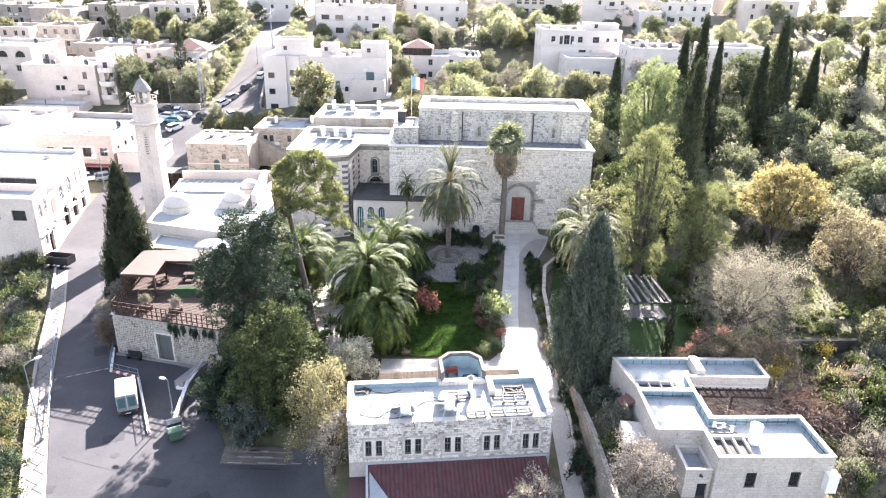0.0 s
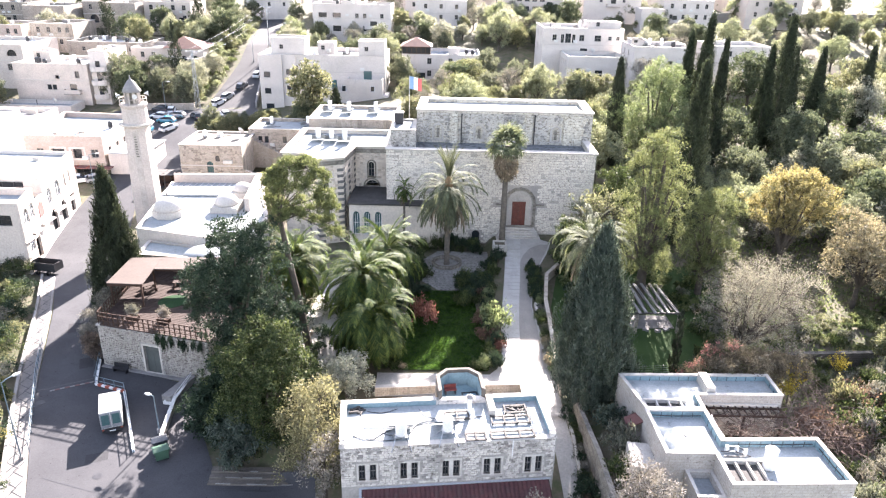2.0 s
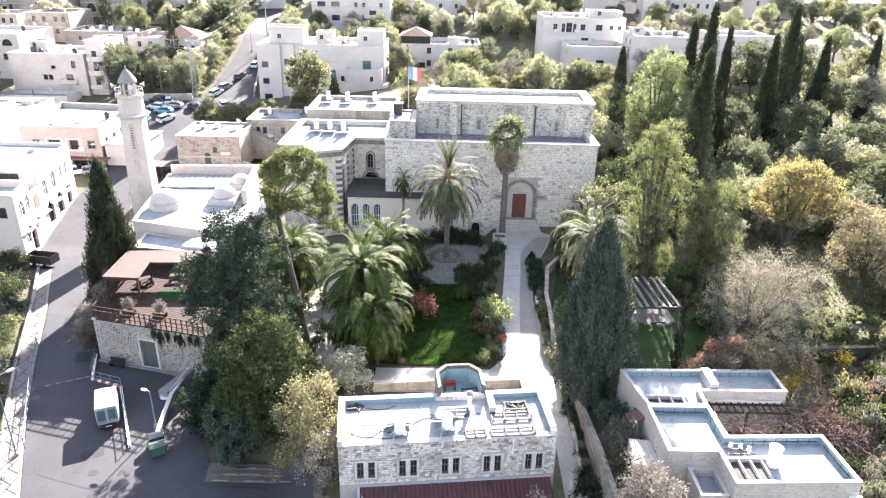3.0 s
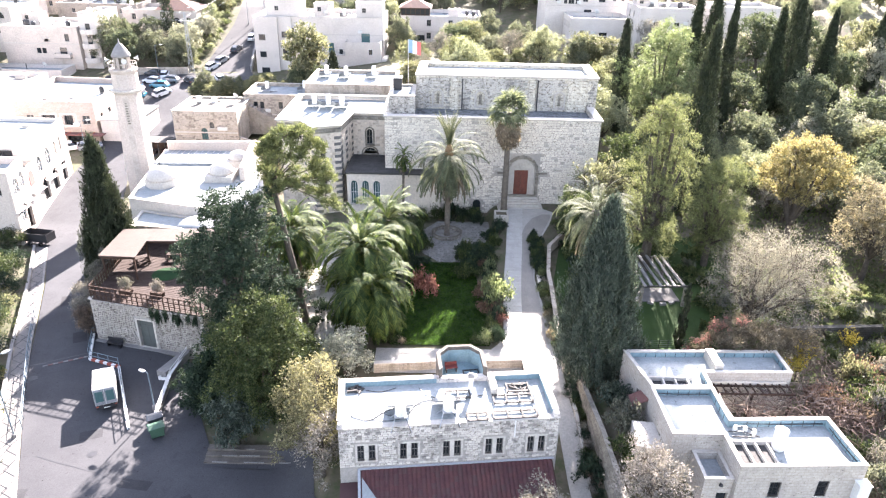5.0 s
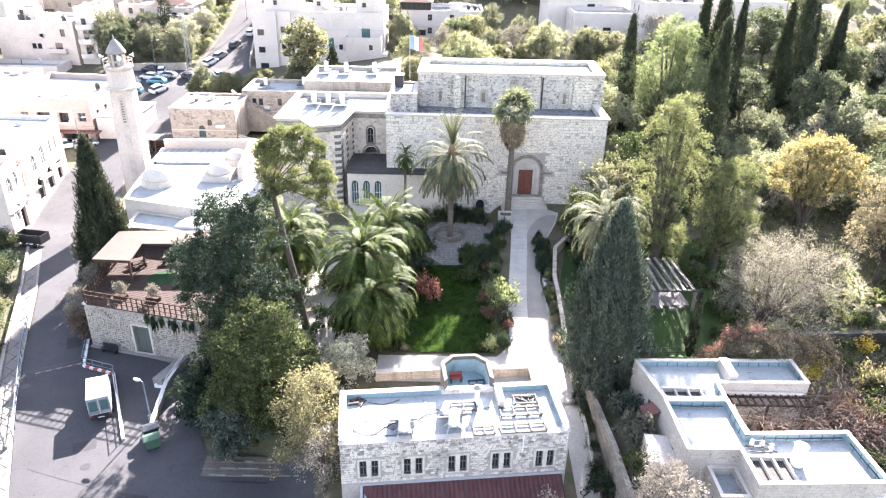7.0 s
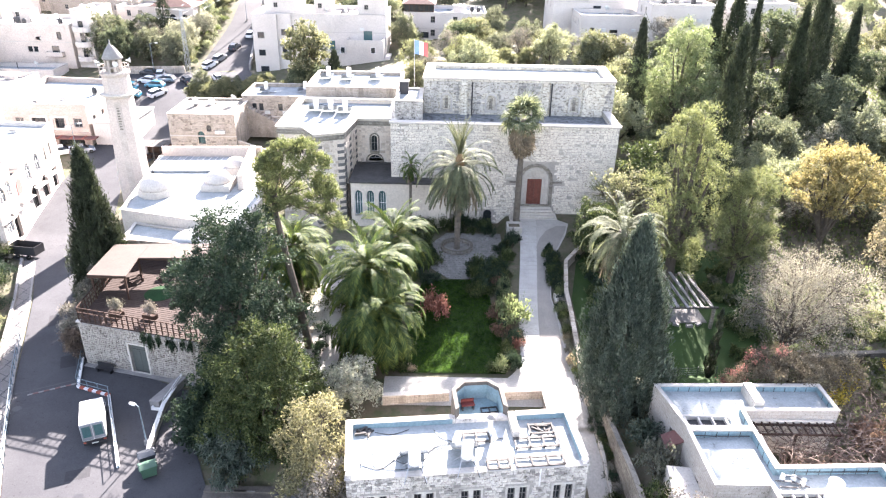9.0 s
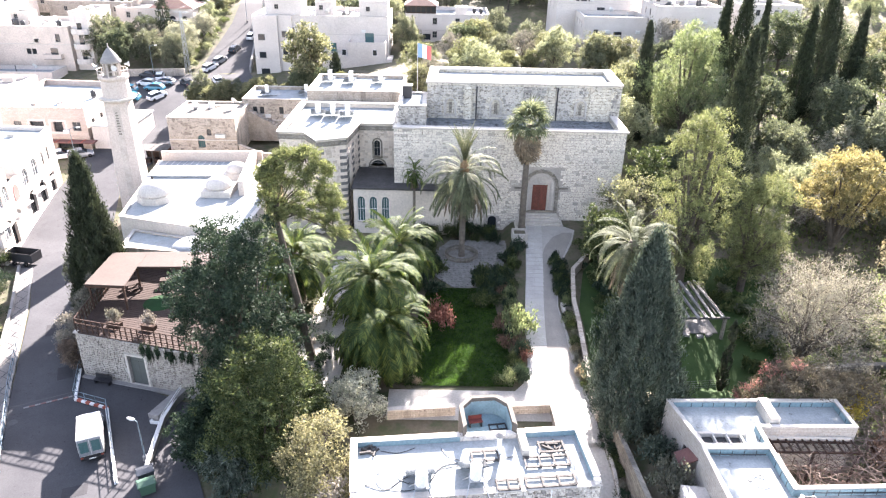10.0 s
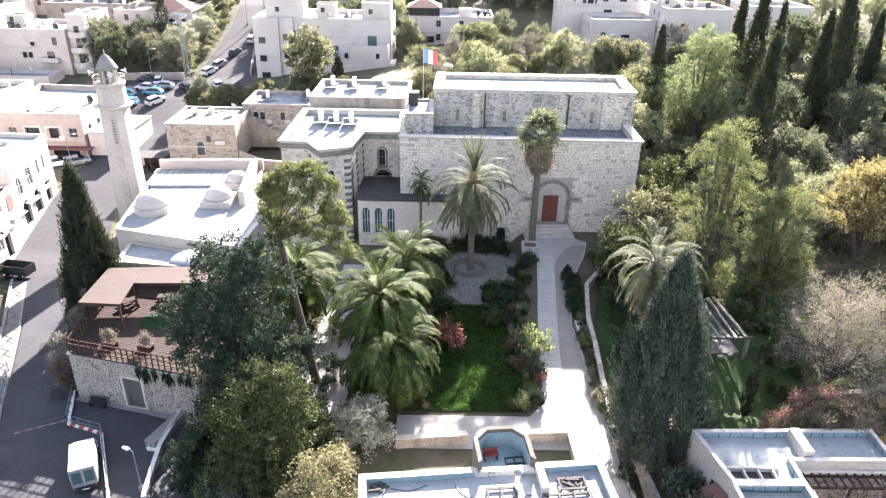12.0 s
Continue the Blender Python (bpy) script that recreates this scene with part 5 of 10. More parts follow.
pink = thing("shop_building", (0, 0, 0), "pinkish stone two-storey building over shops", "building")
pr = [(-77.4, 129.2), (-62.8, 129.2), (-64.3, 148.9), (-80.2, 150.1)]
poly_block(pink, pr, -4, 5.2, "render_pink", "roofwhite", 0.9, {0: [(2.6, 1.2, 1.4, 1.6, "", "plain"), (6.0, 0.9, 2.4, 2.0, "", "shop"), (9.6, 0.9, 1.6, 2.0, "", "shop"), (12.8, 1.2, 1.4, 1.6, "", "plain"), (4.5, -3.0, 5.5, 2.2, "", "shop"), (11.0, -3.0, 4.5, 2.2, "", "shop")], 1: [(u, 1.2, 1.3, 1.5, "", "plain") for u in (3, 7, 11, 15)] + [(u, -2.6, 1.6, 2.0, "", "shop") for u in (5, 9, 13)]}, 0.35, "render_pink", 0.12)
part("shop_canopy", box(B(), -77.6, -61.4, 127.4, 129.1, -0.5, -0.3), M["dullred"], pink, "faded red shop canopy")
for k in range(15):
    part("parapet_post", box(B(), -77.2 + 1.0 * k, -77.05 + 1.0 * k, 129.3, 129.45, 5.33, 6.0), M["render_pink"], pink)
part("parapet_rail", box(B(), -77.4, -62.9, 129.28, 129.47, 6.0, 6.15), M["render_pink"], pink)
part("string_course", box(B(), -77.6, -62.6, 128.95, 129.19, 0.1, 0.35), M["render_pink"], pink)
for u in (-71.4, -67.8):
    part("window_panel", ring_frame(3.1, 2.5, "", 0.35, -0.06, 0.02), M["render_white"], pink, "pale panel round the window", pose(u, 129.2, 0.7))
for k in range(7):
    part("awning_rib", box(B(), -76.8 + 2.2 * k, -76.6 + 2.2 * k, 127.38, 129.1, -0.29, -0.22), M["redboard"], pink)
part("air_conditioner", box(B(), -66.9, -66.0, 128.8, 129.19, 0.9, 1.5), M["white"], pink)
part("wall_strip", box(B(), -62.3, -55.5, 129.6, 140, -3.6, 2.0), M["render_white"], pink, "low white side building")
part("side_roof", box(B(), -62.6, -55.3, 129.3, 140.3, 2.0, 2.2), M["roofwhite"], pink)

# clutter on the roofs beside the street
for x, y, z in ((-88, 106, 4.8), (-80, 110, 4.8), (-72, 108, 4.8), (-66, 113, 4.8), (-84, 95, 4.5), (-66, 94.5, 4.5)):
    ob = thing("roof_vent", (x, y, z), "small white vent box on a flat roof", "vent", "street roof vents")
    part("box", box(B(), -0.5, 0.5, -0.4, 0.4, 0, 0.8), M["whitewash"], ob)
    part("lid", box(B(), -0.6, 0.6, -0.5, 0.5, 0.8, 0.9), M["concrete"], ob)
for y0, y1, z in ((102.8, 116.6, 4.8), (92.9, 97.6, 4.5)):
    for k in range(7):
        part("roof_seam", box(B(), -90 + 4.2 * k, -89.86 + 4.2 * k, y0, y1, z + 0.004, z + 0.05), M["concrete"], shop)
part("roof_duct", box(B(), -84, -70, 105.2, 105.9, 4.8, 5.3), M["steel"], shop, "long metal duct on the roof")
town("low_building", "low white flat-roofed buildings beside the shops", -108, -81.5, 127, 150, 6.0, "render_white", grid((0.1, 0.3, 0.5, 0.7, 0.9), 2, 1.4, 1.4), None, z0=-4, rooms=((2, 5, 7, 6, 1.6), (14, 10, 8, 7, 0.9)))
town("white_house", "plain pale three-storey house with a blank wall", -100.2, -82.8, 168, 182, 12.6, "render_cream", [(0.45, 6.0, 1.0, 1.2, "", "dark"), (0.52, 6.0, 1.0, 1.2, "", "dark"), (0.85, 3.2, 1.0, 1.6, "", "dark")], grid((0.3, 0.7), 2), rooms=((2, 6, 4, 4, 2.0),))
town("stair_tower", "pale stair tower with a narrow opening", -82.5, -78.6, 169, 181, 15.6, "render_white", [(0.45, 5.5, 0.9, 1.6, "", "dark")], grid((0.4,), 2))
tower = thing("balcony_stack", (-80.6, 168.9, 0), "stack of rounded white balconies on the stair tower", "balcony")
for z in (4.6, 7.8, 11.0):
    arc = [(1.9 * math.cos(t), -1.5 * math.sin(t)) for t in np.linspace(math.pi, 2 * math.pi, 9)]
    arc = [(x, -abs(y)) for x, y in arc]
    part("slab", prism(B(), arc, z, z + 0.2), M["whitewash"], tower)
    rim = B()
    rows = [[rim.verts.new((x * k, y * k, h)) for x, y in arc] for k, h in ((1, z + 0.203), (1, z + 1.15), (0.93, z + 1.15), (0.93, z + 0.203))]
    for r0, r1 in zip(rows, rows[1:] + rows[:1]):
        for k in range(8):
            rim.faces.new((r0[k], r0[k + 1], r1[k + 1], r1[k]))
    for k in (0, 8):
        rim.faces.new([r[k] for r in rows])
    part("parapet", rim, M["render_white"], tower)
    part("balcony_door", box(B(), -0.5, 0.5, -0.06, 0.09, z + 0.21, z + 2.3), M["glass"], tower)
town("red_fronted_house", "white house with a dark red lower storey", -101, -84, 160, 166.5, 4.4, "render_white", None, None, z0=-1)
stone_house = town("stone_house", "old square stone house with a green arched window", -46.9, -35.6, 124.7, 135.5, 5.3, "oldstone", [(0.47, 5.2, 1.2, 2.2, "round", "green"), (0.6, 3.0, 0.8, 1.1, "round", "dark")], None, "duskroof", 0.25, z0=-1.2)
farm = town("old_stone_building", "long old stone building with an outside stair", -36.7, -21.5, 134.4, 144.3, 6.2, "oldstone", [(0.14, 2.7, 0.8, 1.3, "", "dark"), (0.22, 2.7, 0.8, 1.3, "", "dark"), (0.45, 2.7, 0.8, 1.3, "", "dark"), (0.55, 5.2, 0.9, 1.4, "", "dark"), (0.62, 5.2, 0.9, 1.4, "", "dark")], None, "roofgrey", 0.6, z0=-1.5)
M["oldblock"] = surface("rough_old_block", (0.46, 0.41, 0.355), (0.36, 0.32, 0.28), 0.8, 8, 0.92, 0.5, (0.16, 0.14, 0.12), 0.5, False, vary=0.3, marks=1.0, spots=2.4)
farm_holes = [(15.2 * s - w / 2 - 0.1, 15.2 * s + w / 2 + 0.1, 6.2 - v - 0.1, 6.2 - v + h + 0.1) for s, v, w, h in ((0.14, 2.7, 0.8, 1.3), (0.22, 2.7, 0.8, 1.3), (0.45, 2.7, 0.8, 1.3), (0.55, 5.2, 0.9, 1.4), (0.62, 5.2, 0.9, 1.4))]
stone_face(farm, pose(-36.7 - farm.location.x, 134.4 - farm.location.y, -farm.location.z), 15.2, -0.8, 6.1, farm_holes + [(15.2 * 0.57, 15.2 * 0.65, 6.05, 6.2)], "oldblock", 31, None, 0.34, (0.36, 0.5, 0.66), 0.05, 0.04)
house_holes = [(11.3 * s - w / 2 - 0.15, 11.3 * s + w / 2 + 0.15, 5.3 - v - 0.1, 5.3 - v + h + 0.15) for s, v, w, h in ((0.47, 5.2, 1.2, 2.2), (0.6, 3.0, 0.8, 1.1))]
stone_face(stone_house, pose(-46.9 - stone_house.location.x, 124.7 - stone_house.location.y, -stone_house.location.z), 11.3, -0.6, 5.2, house_holes + [(0, 11.3, 1.25, 1.7)], "oldblock", 32, None, 0.32, (0.34, 0.46, 0.6), 0.04, 0.03)
stair = thing("outside_stair", (0, 0, 0), "weathered stone stair down the old house wall", "stair")
for k in range(16):
    part("step", box(B(), -36.0 + 0.55 * k, -35.4 + 0.55 * k, 132.6, 134.3, -1.0, 4.6 - 0.3 * k), M["oldstone"], stair)
wall_path("old_wall", [(-35.4, 125.2), (-31, 122), (-24, 121)], 3.2, 0.5, "oldstone", "old ruined stone wall")

apt = town("apartment_block", "white four-storey apartment block with balconies", -42.1, -12.8, 168, 183, 16.0, "render_white", [(0.06, 5.2, 1.5, 1.3, "", "plain"), (0.22, 4.6, 1.5, 1.3, "", "plain"), (0.37, 4.0, 1.3, 1.6, "", "plain"), (0.06, 9.0, 1.5, 1.3, "", "plain"), (0.07, 12.4, 2.2, 2.2, "", "dark"), (0.4, 9.0, 1.2, 1.5, "", "plain"), (0.2, 8.6, 1.2, 1.3, "", "plain"), (0.42, 12.6, 1.2, 1.5, "", "plain")], grid((0.3, 0.7), 3), rooms=((2.6, 1, 8.0, 6, 3.6), (23.0, 1, 6.2, 6, 3.2), (13, 4, 4, 4, 2.4)))
ZA = apt.location.z
part("lower_block", box(B(), -0.2, 6.2, -4.2, -0.02, 0, 8.3 - ZA), M["render_white"], apt, "projecting lower flats")
part("lower_block", box(B(), 6.2, 14.3, -4.2, -0.02, 0, 10.4 - ZA), M["render_white"], apt, "projecting lower flats")
for a in ((6.2, 14.3, -4.2, -4.0), (6.2, 6.4, -4.0, -0.02), (14.1, 14.3, -4.0, -0.02)):
    part("balcony_parapet", box(B(), *a, 10.405 - ZA, 11.3 - ZA), M["render_white"], apt)
for u in (1.4, 3.2, 9.0, 11.0):
    window(apt, pose(u, -4.3, 1.6), 0.8, 0.9, "", depth=0.02, fm="white")
for u, v in ((-12.6, 9.2), (-8.4, 5.4), (-2.6, 1.8), (-12.4, 1.6), (5.4, 5.6), (12.0, 5.6), (-6.2, 9.4)):
    window(apt, pose(u, -0.1 if u < 0 else -4.3, v), 1.0, 1.3, "", depth=0.02, fm="white")
part("side_stair", box(B(), 14.4, 15.6, -3.6, 2.0, 0, 4.6), M["render_white"], apt)
for k in range(10):
    part("stair_step", box(B(), 14.4, 15.6, -3.6 - 0.4 * (k + 1), -3.6 - 0.4 * k, 0, 4.4 - 0.44 * k), M["render_white"], apt)
HA = 16.0 - ZA
part("front_bay", box(B(), -14.65, -9.3, -1.1, -0.02, 0, HA - 0.02), M["render_white"], apt, "projecting bay of the front")
part("front_bay", box(B(), -9.29, -6.2, -0.5, -0.02, 0, HA - 0.02), M["render_white"], apt, "projecting bay of the front")
for u, y, v, w in ((-12.9, -1.19, HA - 5.2, 1.5), (-12.9, -1.19, HA - 9.0, 1.5), (-12.6, -1.19, HA - 12.6, 1.9), (-8.0, -0.59, HA - 4.6, 1.1), (-8.0, -0.59, HA - 8.4, 1.1)):
    window(apt, pose(u, y, v), w, 1.35, "", depth=0.02, fm="concrete")
part("balcony_slab", box(B(), -2.6, 6.1, -1.2, -0.02, 8.1 - ZA, 8.28 - ZA), M["concrete"], apt)
part("recess_door", box(B(), -1.6, 0.4, -0.08, -0.02, 8.29 - ZA, 10.4 - ZA), M["glass"], apt)
part("recess_door", box(B(), 2.0, 3.2, -0.08, -0.02, 8.29 - ZA, 10.4 - ZA), M["glassblue"], apt)
part("terrace_door", box(B(), 9.6, 11.5, -0.1, 0.0, 10.42 - ZA, 12.6 - ZA), M["glassblue"], apt)
ar = thing("balcony_railing", (0, 0, 0), "thin metal balcony railing on the apartment block", "railing")
railing(ar, [(-27.5, 163.95), (-21.4, 163.95)], 8.3, 1.0, "steel", 1.2, 3, 0.03)
part("balcony", box(B(), -5.0, -0.4, -1.3, -0.02, 5.2, 5.4), M["concrete"], apt)
part("balcony_glass", box(B(), -5.0, -0.4, -1.3, -1.25, 5.4, 6.4), M["steel"], apt)

pav = town("pavilion_house", "white house with a hipped red-tiled roof pavilion", -9.8, 10.4, 185, 199, 14.6, "render_white", grid((0.35, 0.62, 0.8), 2, 1.1, 1.5), None, rooms=((12, 2, 3, 3, 1.4),))
bm = B()
h0 = 14.6 - pav.location.z
for a in ((-10.0, -2.8),):
    box(bm, a[0], a[1], 0.12, 7.0, h0 - 0.7, h0 + 1.9)
part("pavilion", bm, M["wood"], pav, "dark glazed timber pavilion")
bm = B()
eave = [bm.verts.new(p) for p in ((-10.5, -0.5, h0 + 1.9), (-2.3, -0.5, h0 + 1.9), (-2.3, 7.5, h0 + 1.9), (-10.5, 7.5, h0 + 1.9))]
peak = bm.verts.new((-6.4, 3.5, h0 + 3.9))
bm.faces.new(eave[::-1])
for i in range(4):
    bm.faces.new((eave[i], eave[(i + 1) % 4], peak))
part("pavilion_roof", bm, M["redtile"], pav, "faded red hipped roof")
for k in range(6):
    part("pavilion_window", box(B(), -9.9 + 1.2 * k, -8.9 + 1.2 * k, 0.06, 0.116, h0 + 0.3, h0 + 1.6), M["glass"], pav)

town("corner_house", "white house with a curved corner and strip windows", 24.9, 44.4, 176, 190, 22.6, "render_white", [(0.14, 2.9, 1.0, 1.4, "", "plain"), (0.24, 3.4, 0.8, 2.0, "", "plain"), (0.31, 3.4, 1.4, 2.2, "", "plain"), (0.38, 3.4, 0.8, 2.0, "", "plain"), (0.48, 2.9, 1.2, 1.4, "", "plain"), (0.68, 2.9, 1.6, 1.4, "", "plain"), (0.83, 2.6, 0.8, 0.9, "", "plain"), (0.93, 2.6, 0.8, 0.9, "", "plain")], grid((0.3, 0.7), 2), rooms=((11, 2, 8, 6, 1.4),))
town("terraced_house", "white house with a roof terrace and outside steps", 29.3, 42.8, 165, 175.5, 17.4, "render_white", [(0.2, 4.2, 1.0, 1.6, "", "plain"), (0.55, 4.8, 1.8, 1.8, "", "shop")], grid((0.25, 0.5, 0.75), 1), z0=8)
town("white_house", "white two-storey house with solar heaters on the roof", 43.0, 56.4, 160, 172, 20.4, "render_white", [(0.28, 4.4, 2.4, 1.6, "", "shop"), (0.62, 4.4, 1.2, 1.5, "", "plain"), (0.2, 8.0, 1.2, 1.2, "", "plain")], grid((0.3, 0.6), 2), rooms=((0.4, 5, 3.5, 4, 1.0),))
town("balcony_house", "white three-storey house with recessed balconies", -37.4, -14.6, 215, 229, 24.5, "render_white", grid((0.12, 0.3), 2, 2.4, 1.6, 4, 3.6, "shop") + grid((0.56, 0.66, 0.88), 2, 1.0, 1.5, 4, 3.4), grid((0.3, 0.7), 2), rooms=((9, 3, 4, 5, 2.6),))
town("garage_house", "pale house with dark arched garages", 18.9, 39.0, 235, 250, 30, "render_cream", grid((0.3, 0.42, 0.54, 0.66), 1, 1.6, 2.0, 4.6, 3, "plain") + [(0.35, 9.4, 4.4, 3.4, "", "dark"), (0.62, 9.4, 4.4, 3.4, "", "dark")], None)
town("white_house", "plain white house on the far slope", 46.4, 65.1, 240, 254, 31, "render_white", grid((0.3, 0.7), 2), None)
town("stone_house", "old stone house with red awnings on the far slope", -146, -131.8, 235, 250, 21.5, "townstone", grid((0.15, 0.4, 0.65, 0.88), 2, 1.1, 1.6) + grid((0.25, 0.75), 1, 3.0, 2.6, 9.4, 3, "dark", "round"), grid((0.3, 0.7), 2))
town("stone_house", "old stone house with small windows on the far slope", -131, -118, 230, 245, 21.0, "townstone", grid((0.4, 0.6), 1, 0.9, 1.2, 3.4) + grid((0.3, 0.7), 1, 2.4, 2.0, 7, 3, "dark", "round"), None)
town("stone_house", "cream stone house with arched ground floor on the far slope", -117, -100, 240, 255, 22, "townstone", grid((0.15, 0.35, 0.55, 0.75, 0.92), 1, 1.0, 1.5) + grid((0.2, 0.5, 0.8), 1, 2.8, 2.6, 6.6, 3, "dark", "round"), None)
town("stone_house", "grey stone house among pines", -102.7, -93.5, 225, 239, 22.7, "townstone", grid((0.6, 0.72), 1, 0.8, 1.2, 4.5), None)
town("stone_house", "cream stone house with a railed terrace", -92.9, -78.3, 230, 245, 23, "render_cream", grid((0.15, 0.4, 0.62, 0.85), 2, 1.2, 1.5), None)
red = town("tiled_house", "arched stone house with a low red-tiled roof", -81.4, -62.4, 190, 204, 14.0, "render_cream", grid((0.15, 0.3), 1, 1.0, 1.4) + grid((0.72, 0.88), 1, 1.8, 2.8, 4.6, 3, "dark", "round"), grid((0.4,), 1))
bm = B()
h0 = 14.0 - red.location.z
eave = [bm.verts.new(p) for p in ((-1.5, -0.4, h0), (9.9, -0.4, h0), (9.9, 11, h0), (-1.5, 11, h0))]
peak = bm.verts.new((3.0, 5.0, h0 + 2.6))
bm.faces.new(eave[::-1])
for i in range(4):
    bm.faces.new((eave[i], eave[(i + 1) % 4], peak))
part("tiled_roof", bm, M["redtile"], red, "low red hipped roof")
town("white_house", "white house with round-headed upper windows", -122, -103, 178, 195, 15.5, "render_cream", grid((0.15, 0.38, 0.62, 0.85), 1, 2.4, 1.6, 2.8, 3, "shop", "round") + grid((0.2, 0.5, 0.8), 1, 1.2, 1.5, 6.2), None)
town("old_house", "low stone houses with cluttered roofs", -101, -80, 196, 210, 14.5, "townstone", grid((0.2, 0.5, 0.8), 1, 0.9, 1.1), None)
town("white_house", "low white house above the wood", 66.3, 80.2, 175, 187, 19.4, "render_white", grid((0.3, 0.6), 1), None)
town("white_shed", "round white shed on the far slope", 61.4, 68.4, 225, 232, 24.6, "render_white", None, None)
town("white_house", "white houses on the far slope", -8, 8, 228, 240, 25.5, "render_white", grid((0.2, 0.5, 0.8), 2), None)
town("white_house", "white houses on the far slope", -70, -52.5, 262, 276, 26, "render_white", grid((0.2, 0.5, 0.8), 2), None)
town("white_house", "white houses on the far slope", 75, 95, 262, 276, 31, "render_cream", grid((0.2, 0.5, 0.8), 2), None)
town("white_house", "white houses on the far slope", 104, 122, 266, 280, 32, "render_cream", grid((0.2, 0.5, 0.8), 2), None)
for x0, x1, y0, y1, z1, wall, words in ((-160, -147, 262, 276, 25, "render_cream", "cream stone house on the far slope"), (-128, -112, 268, 282, 27, "oldstone", "old stone house on the far slope"), (-106, -92, 262, 275, 26.5, "render_pink", "pinkish stone house on the far slope"),
                                     (-46, -30, 262, 276, 28.5, "render_white", "white house on the far slope"), (-22, -4, 266, 280, 29.5, "render_cream", "cream house on the far slope"), (6, 20, 270, 284, 30.5, "render_white", "white house on the far slope"),
                                     (-130, -118, 205, 218, 17.5, "render_pink", "pinkish stone house behind the white ones"), (-116, -104, 206, 220, 18.0, "oldstone", "old stone house behind the white ones"), (-12, 4, 246, 258, 28, "render_white", "white house behind others"),
                                     (70, 86, 232, 246, 27, "render_white", "low white house above the wood"), (98, 116, 236, 250, 28, "render_cream", "cream house above the wood")):
    town("stone_house" if wall in ("oldstone", "render_pink") else "white_house", words, x0, x1, y0, y1, z1, wall, grid((0.18, 0.42, 0.68, 0.86), 2, 1.0, 1.4, 2.4, 3.2), None, rooms=((2, 4, 4, 4, 1.8),) if x0 % 2 else ())
wall_path("far_wall", [(78, 246), (112, 248), (150, 252), (190, 254)], 3.2, 0.5, "concrete", "pale retaining wall along the far road", kind="structure")
wall_path("car_park_wall", [(-72, 165), (-58, 166.5)], 1.6, 0.4, "oldstone", "stone wall behind the car park")
wall_path("road_wall", [(-43.8, 168), (-46, 182), (-49, 200)], 1.4, 0.4, "concrete", "pale wall beside the climbing road")
rng = random.Random(5)
for x, y, z in ((-96, 172, 11.9), (-92, 175, 11.9), (-88, 172, 11.9), (-30, 172, 15.3), (-22, 171, 15.3), (4, 190, 13.9), (47, 163, 19.7), (50, 164, 19.7), (53, 165, 19.7), (34, 179, 21.9), (37, 180, 21.9), (-26, 218, 23.8), (-90, 200, 13.8), (-94, 198, 13.8), (-86, 199, 13.8), (-114, 184, 14.8), (-70, 136, 4.4), (-33, 138, 5.7), (-26, 139, 5.7)):
    if rng.random() < 0.6:
        water_heater(x, y, z, 20 + rng.uniform(-10, 10), "roof water heaters in the town")
    else:
        roof_tank(x, y, z, rng.choice(("whiteplastic", "black")))
for x, y, z, k in ((-98, 178, 11.9, 0), (-94, 171, 11.9, 1), (-97, 173, 11.9, 1), (-91, 179, 11.9, 0), (-118, 182, 14.8, 0), (-108, 190, 14.8, 1), (-112, 180, 14.8, 0), (-98, 203, 13.8, 1), (-95, 205, 13.8, 0), (-84, 203, 13.8, 1), (-82, 198, 13.8, 0), (-144, 240, 20.8, 0), (-136, 241, 20.8, 1),
                   (-126, 236, 20.3, 0), (-110, 245, 21.3, 1), (-104, 246, 21.3, 0), (-98, 230, 22.0, 0), (-86, 236, 22.3, 1), (-38, 175, 15.3, 1), (-35, 174, 15.3, 0), (-18, 176, 15.3, 1), (-31, 221, 23.8, 1), (-20, 220, 23.8, 0), (7, 192, 13.9, 1), (8.6, 191, 13.9, 1),
                   (29, 180, 21.9, 0), (41, 183, 21.9, 0), (46, 168, 19.7, 1), (25, 240, 29.3, 0), (34, 241, 29.3, 1), (55, 246, 30.3, 0), (-74, 134, 4.4, 0), (-66, 140, 4.4, 1), (-101, 133, 5.3, 0), (-90, 138, 5.3, 0), (-86, 131, 5.3, 1), (-44, 131, 5.15, 0)):
    roof_tank(x, y, z, "black" if k else "whiteplastic", 1.2, 0.45)
for x in (-90.5, -86, -80.5):
    roof_tank(x, 171, 11.9 if x < -83 else 15.0, "black" if x == -86 else "whiteplastic")



# ---- plants ----
def leaf_mesh(name, c, a, s, length, width, material):
    """Many small leaf blades: centres, ways of growth, sideways, and sizes."""
    n = len(c)
    l, w = length[:, None], width[:, None]
    v = np.empty((n, 4, 3))
    v[:, 0], v[:, 1], v[:, 2], v[:, 3] = c - a * l / 2, c + s * w / 2, c + a * l / 2, c - s * w / 2
    me = bpy.data.meshes.new(name)
    me.vertices.add(4 * n)
    me.vertices.foreach_set("co", v.reshape(-1))
    me.loops.add(4 * n)
    me.loops.foreach_set("vertex_index", np.arange(4 * n, dtype=np.int32))
    me.polygons.add(n)
    me.polygons.foreach_set("loop_start", np.arange(0, 4 * n, 4, dtype=np.int32))
    me.update(calc_edges=True)
    me.materials.append(material)
    return me


def unit(v):
    return v / np.maximum(1e-6, np.linalg.norm(v, axis=1, keepdims=True))


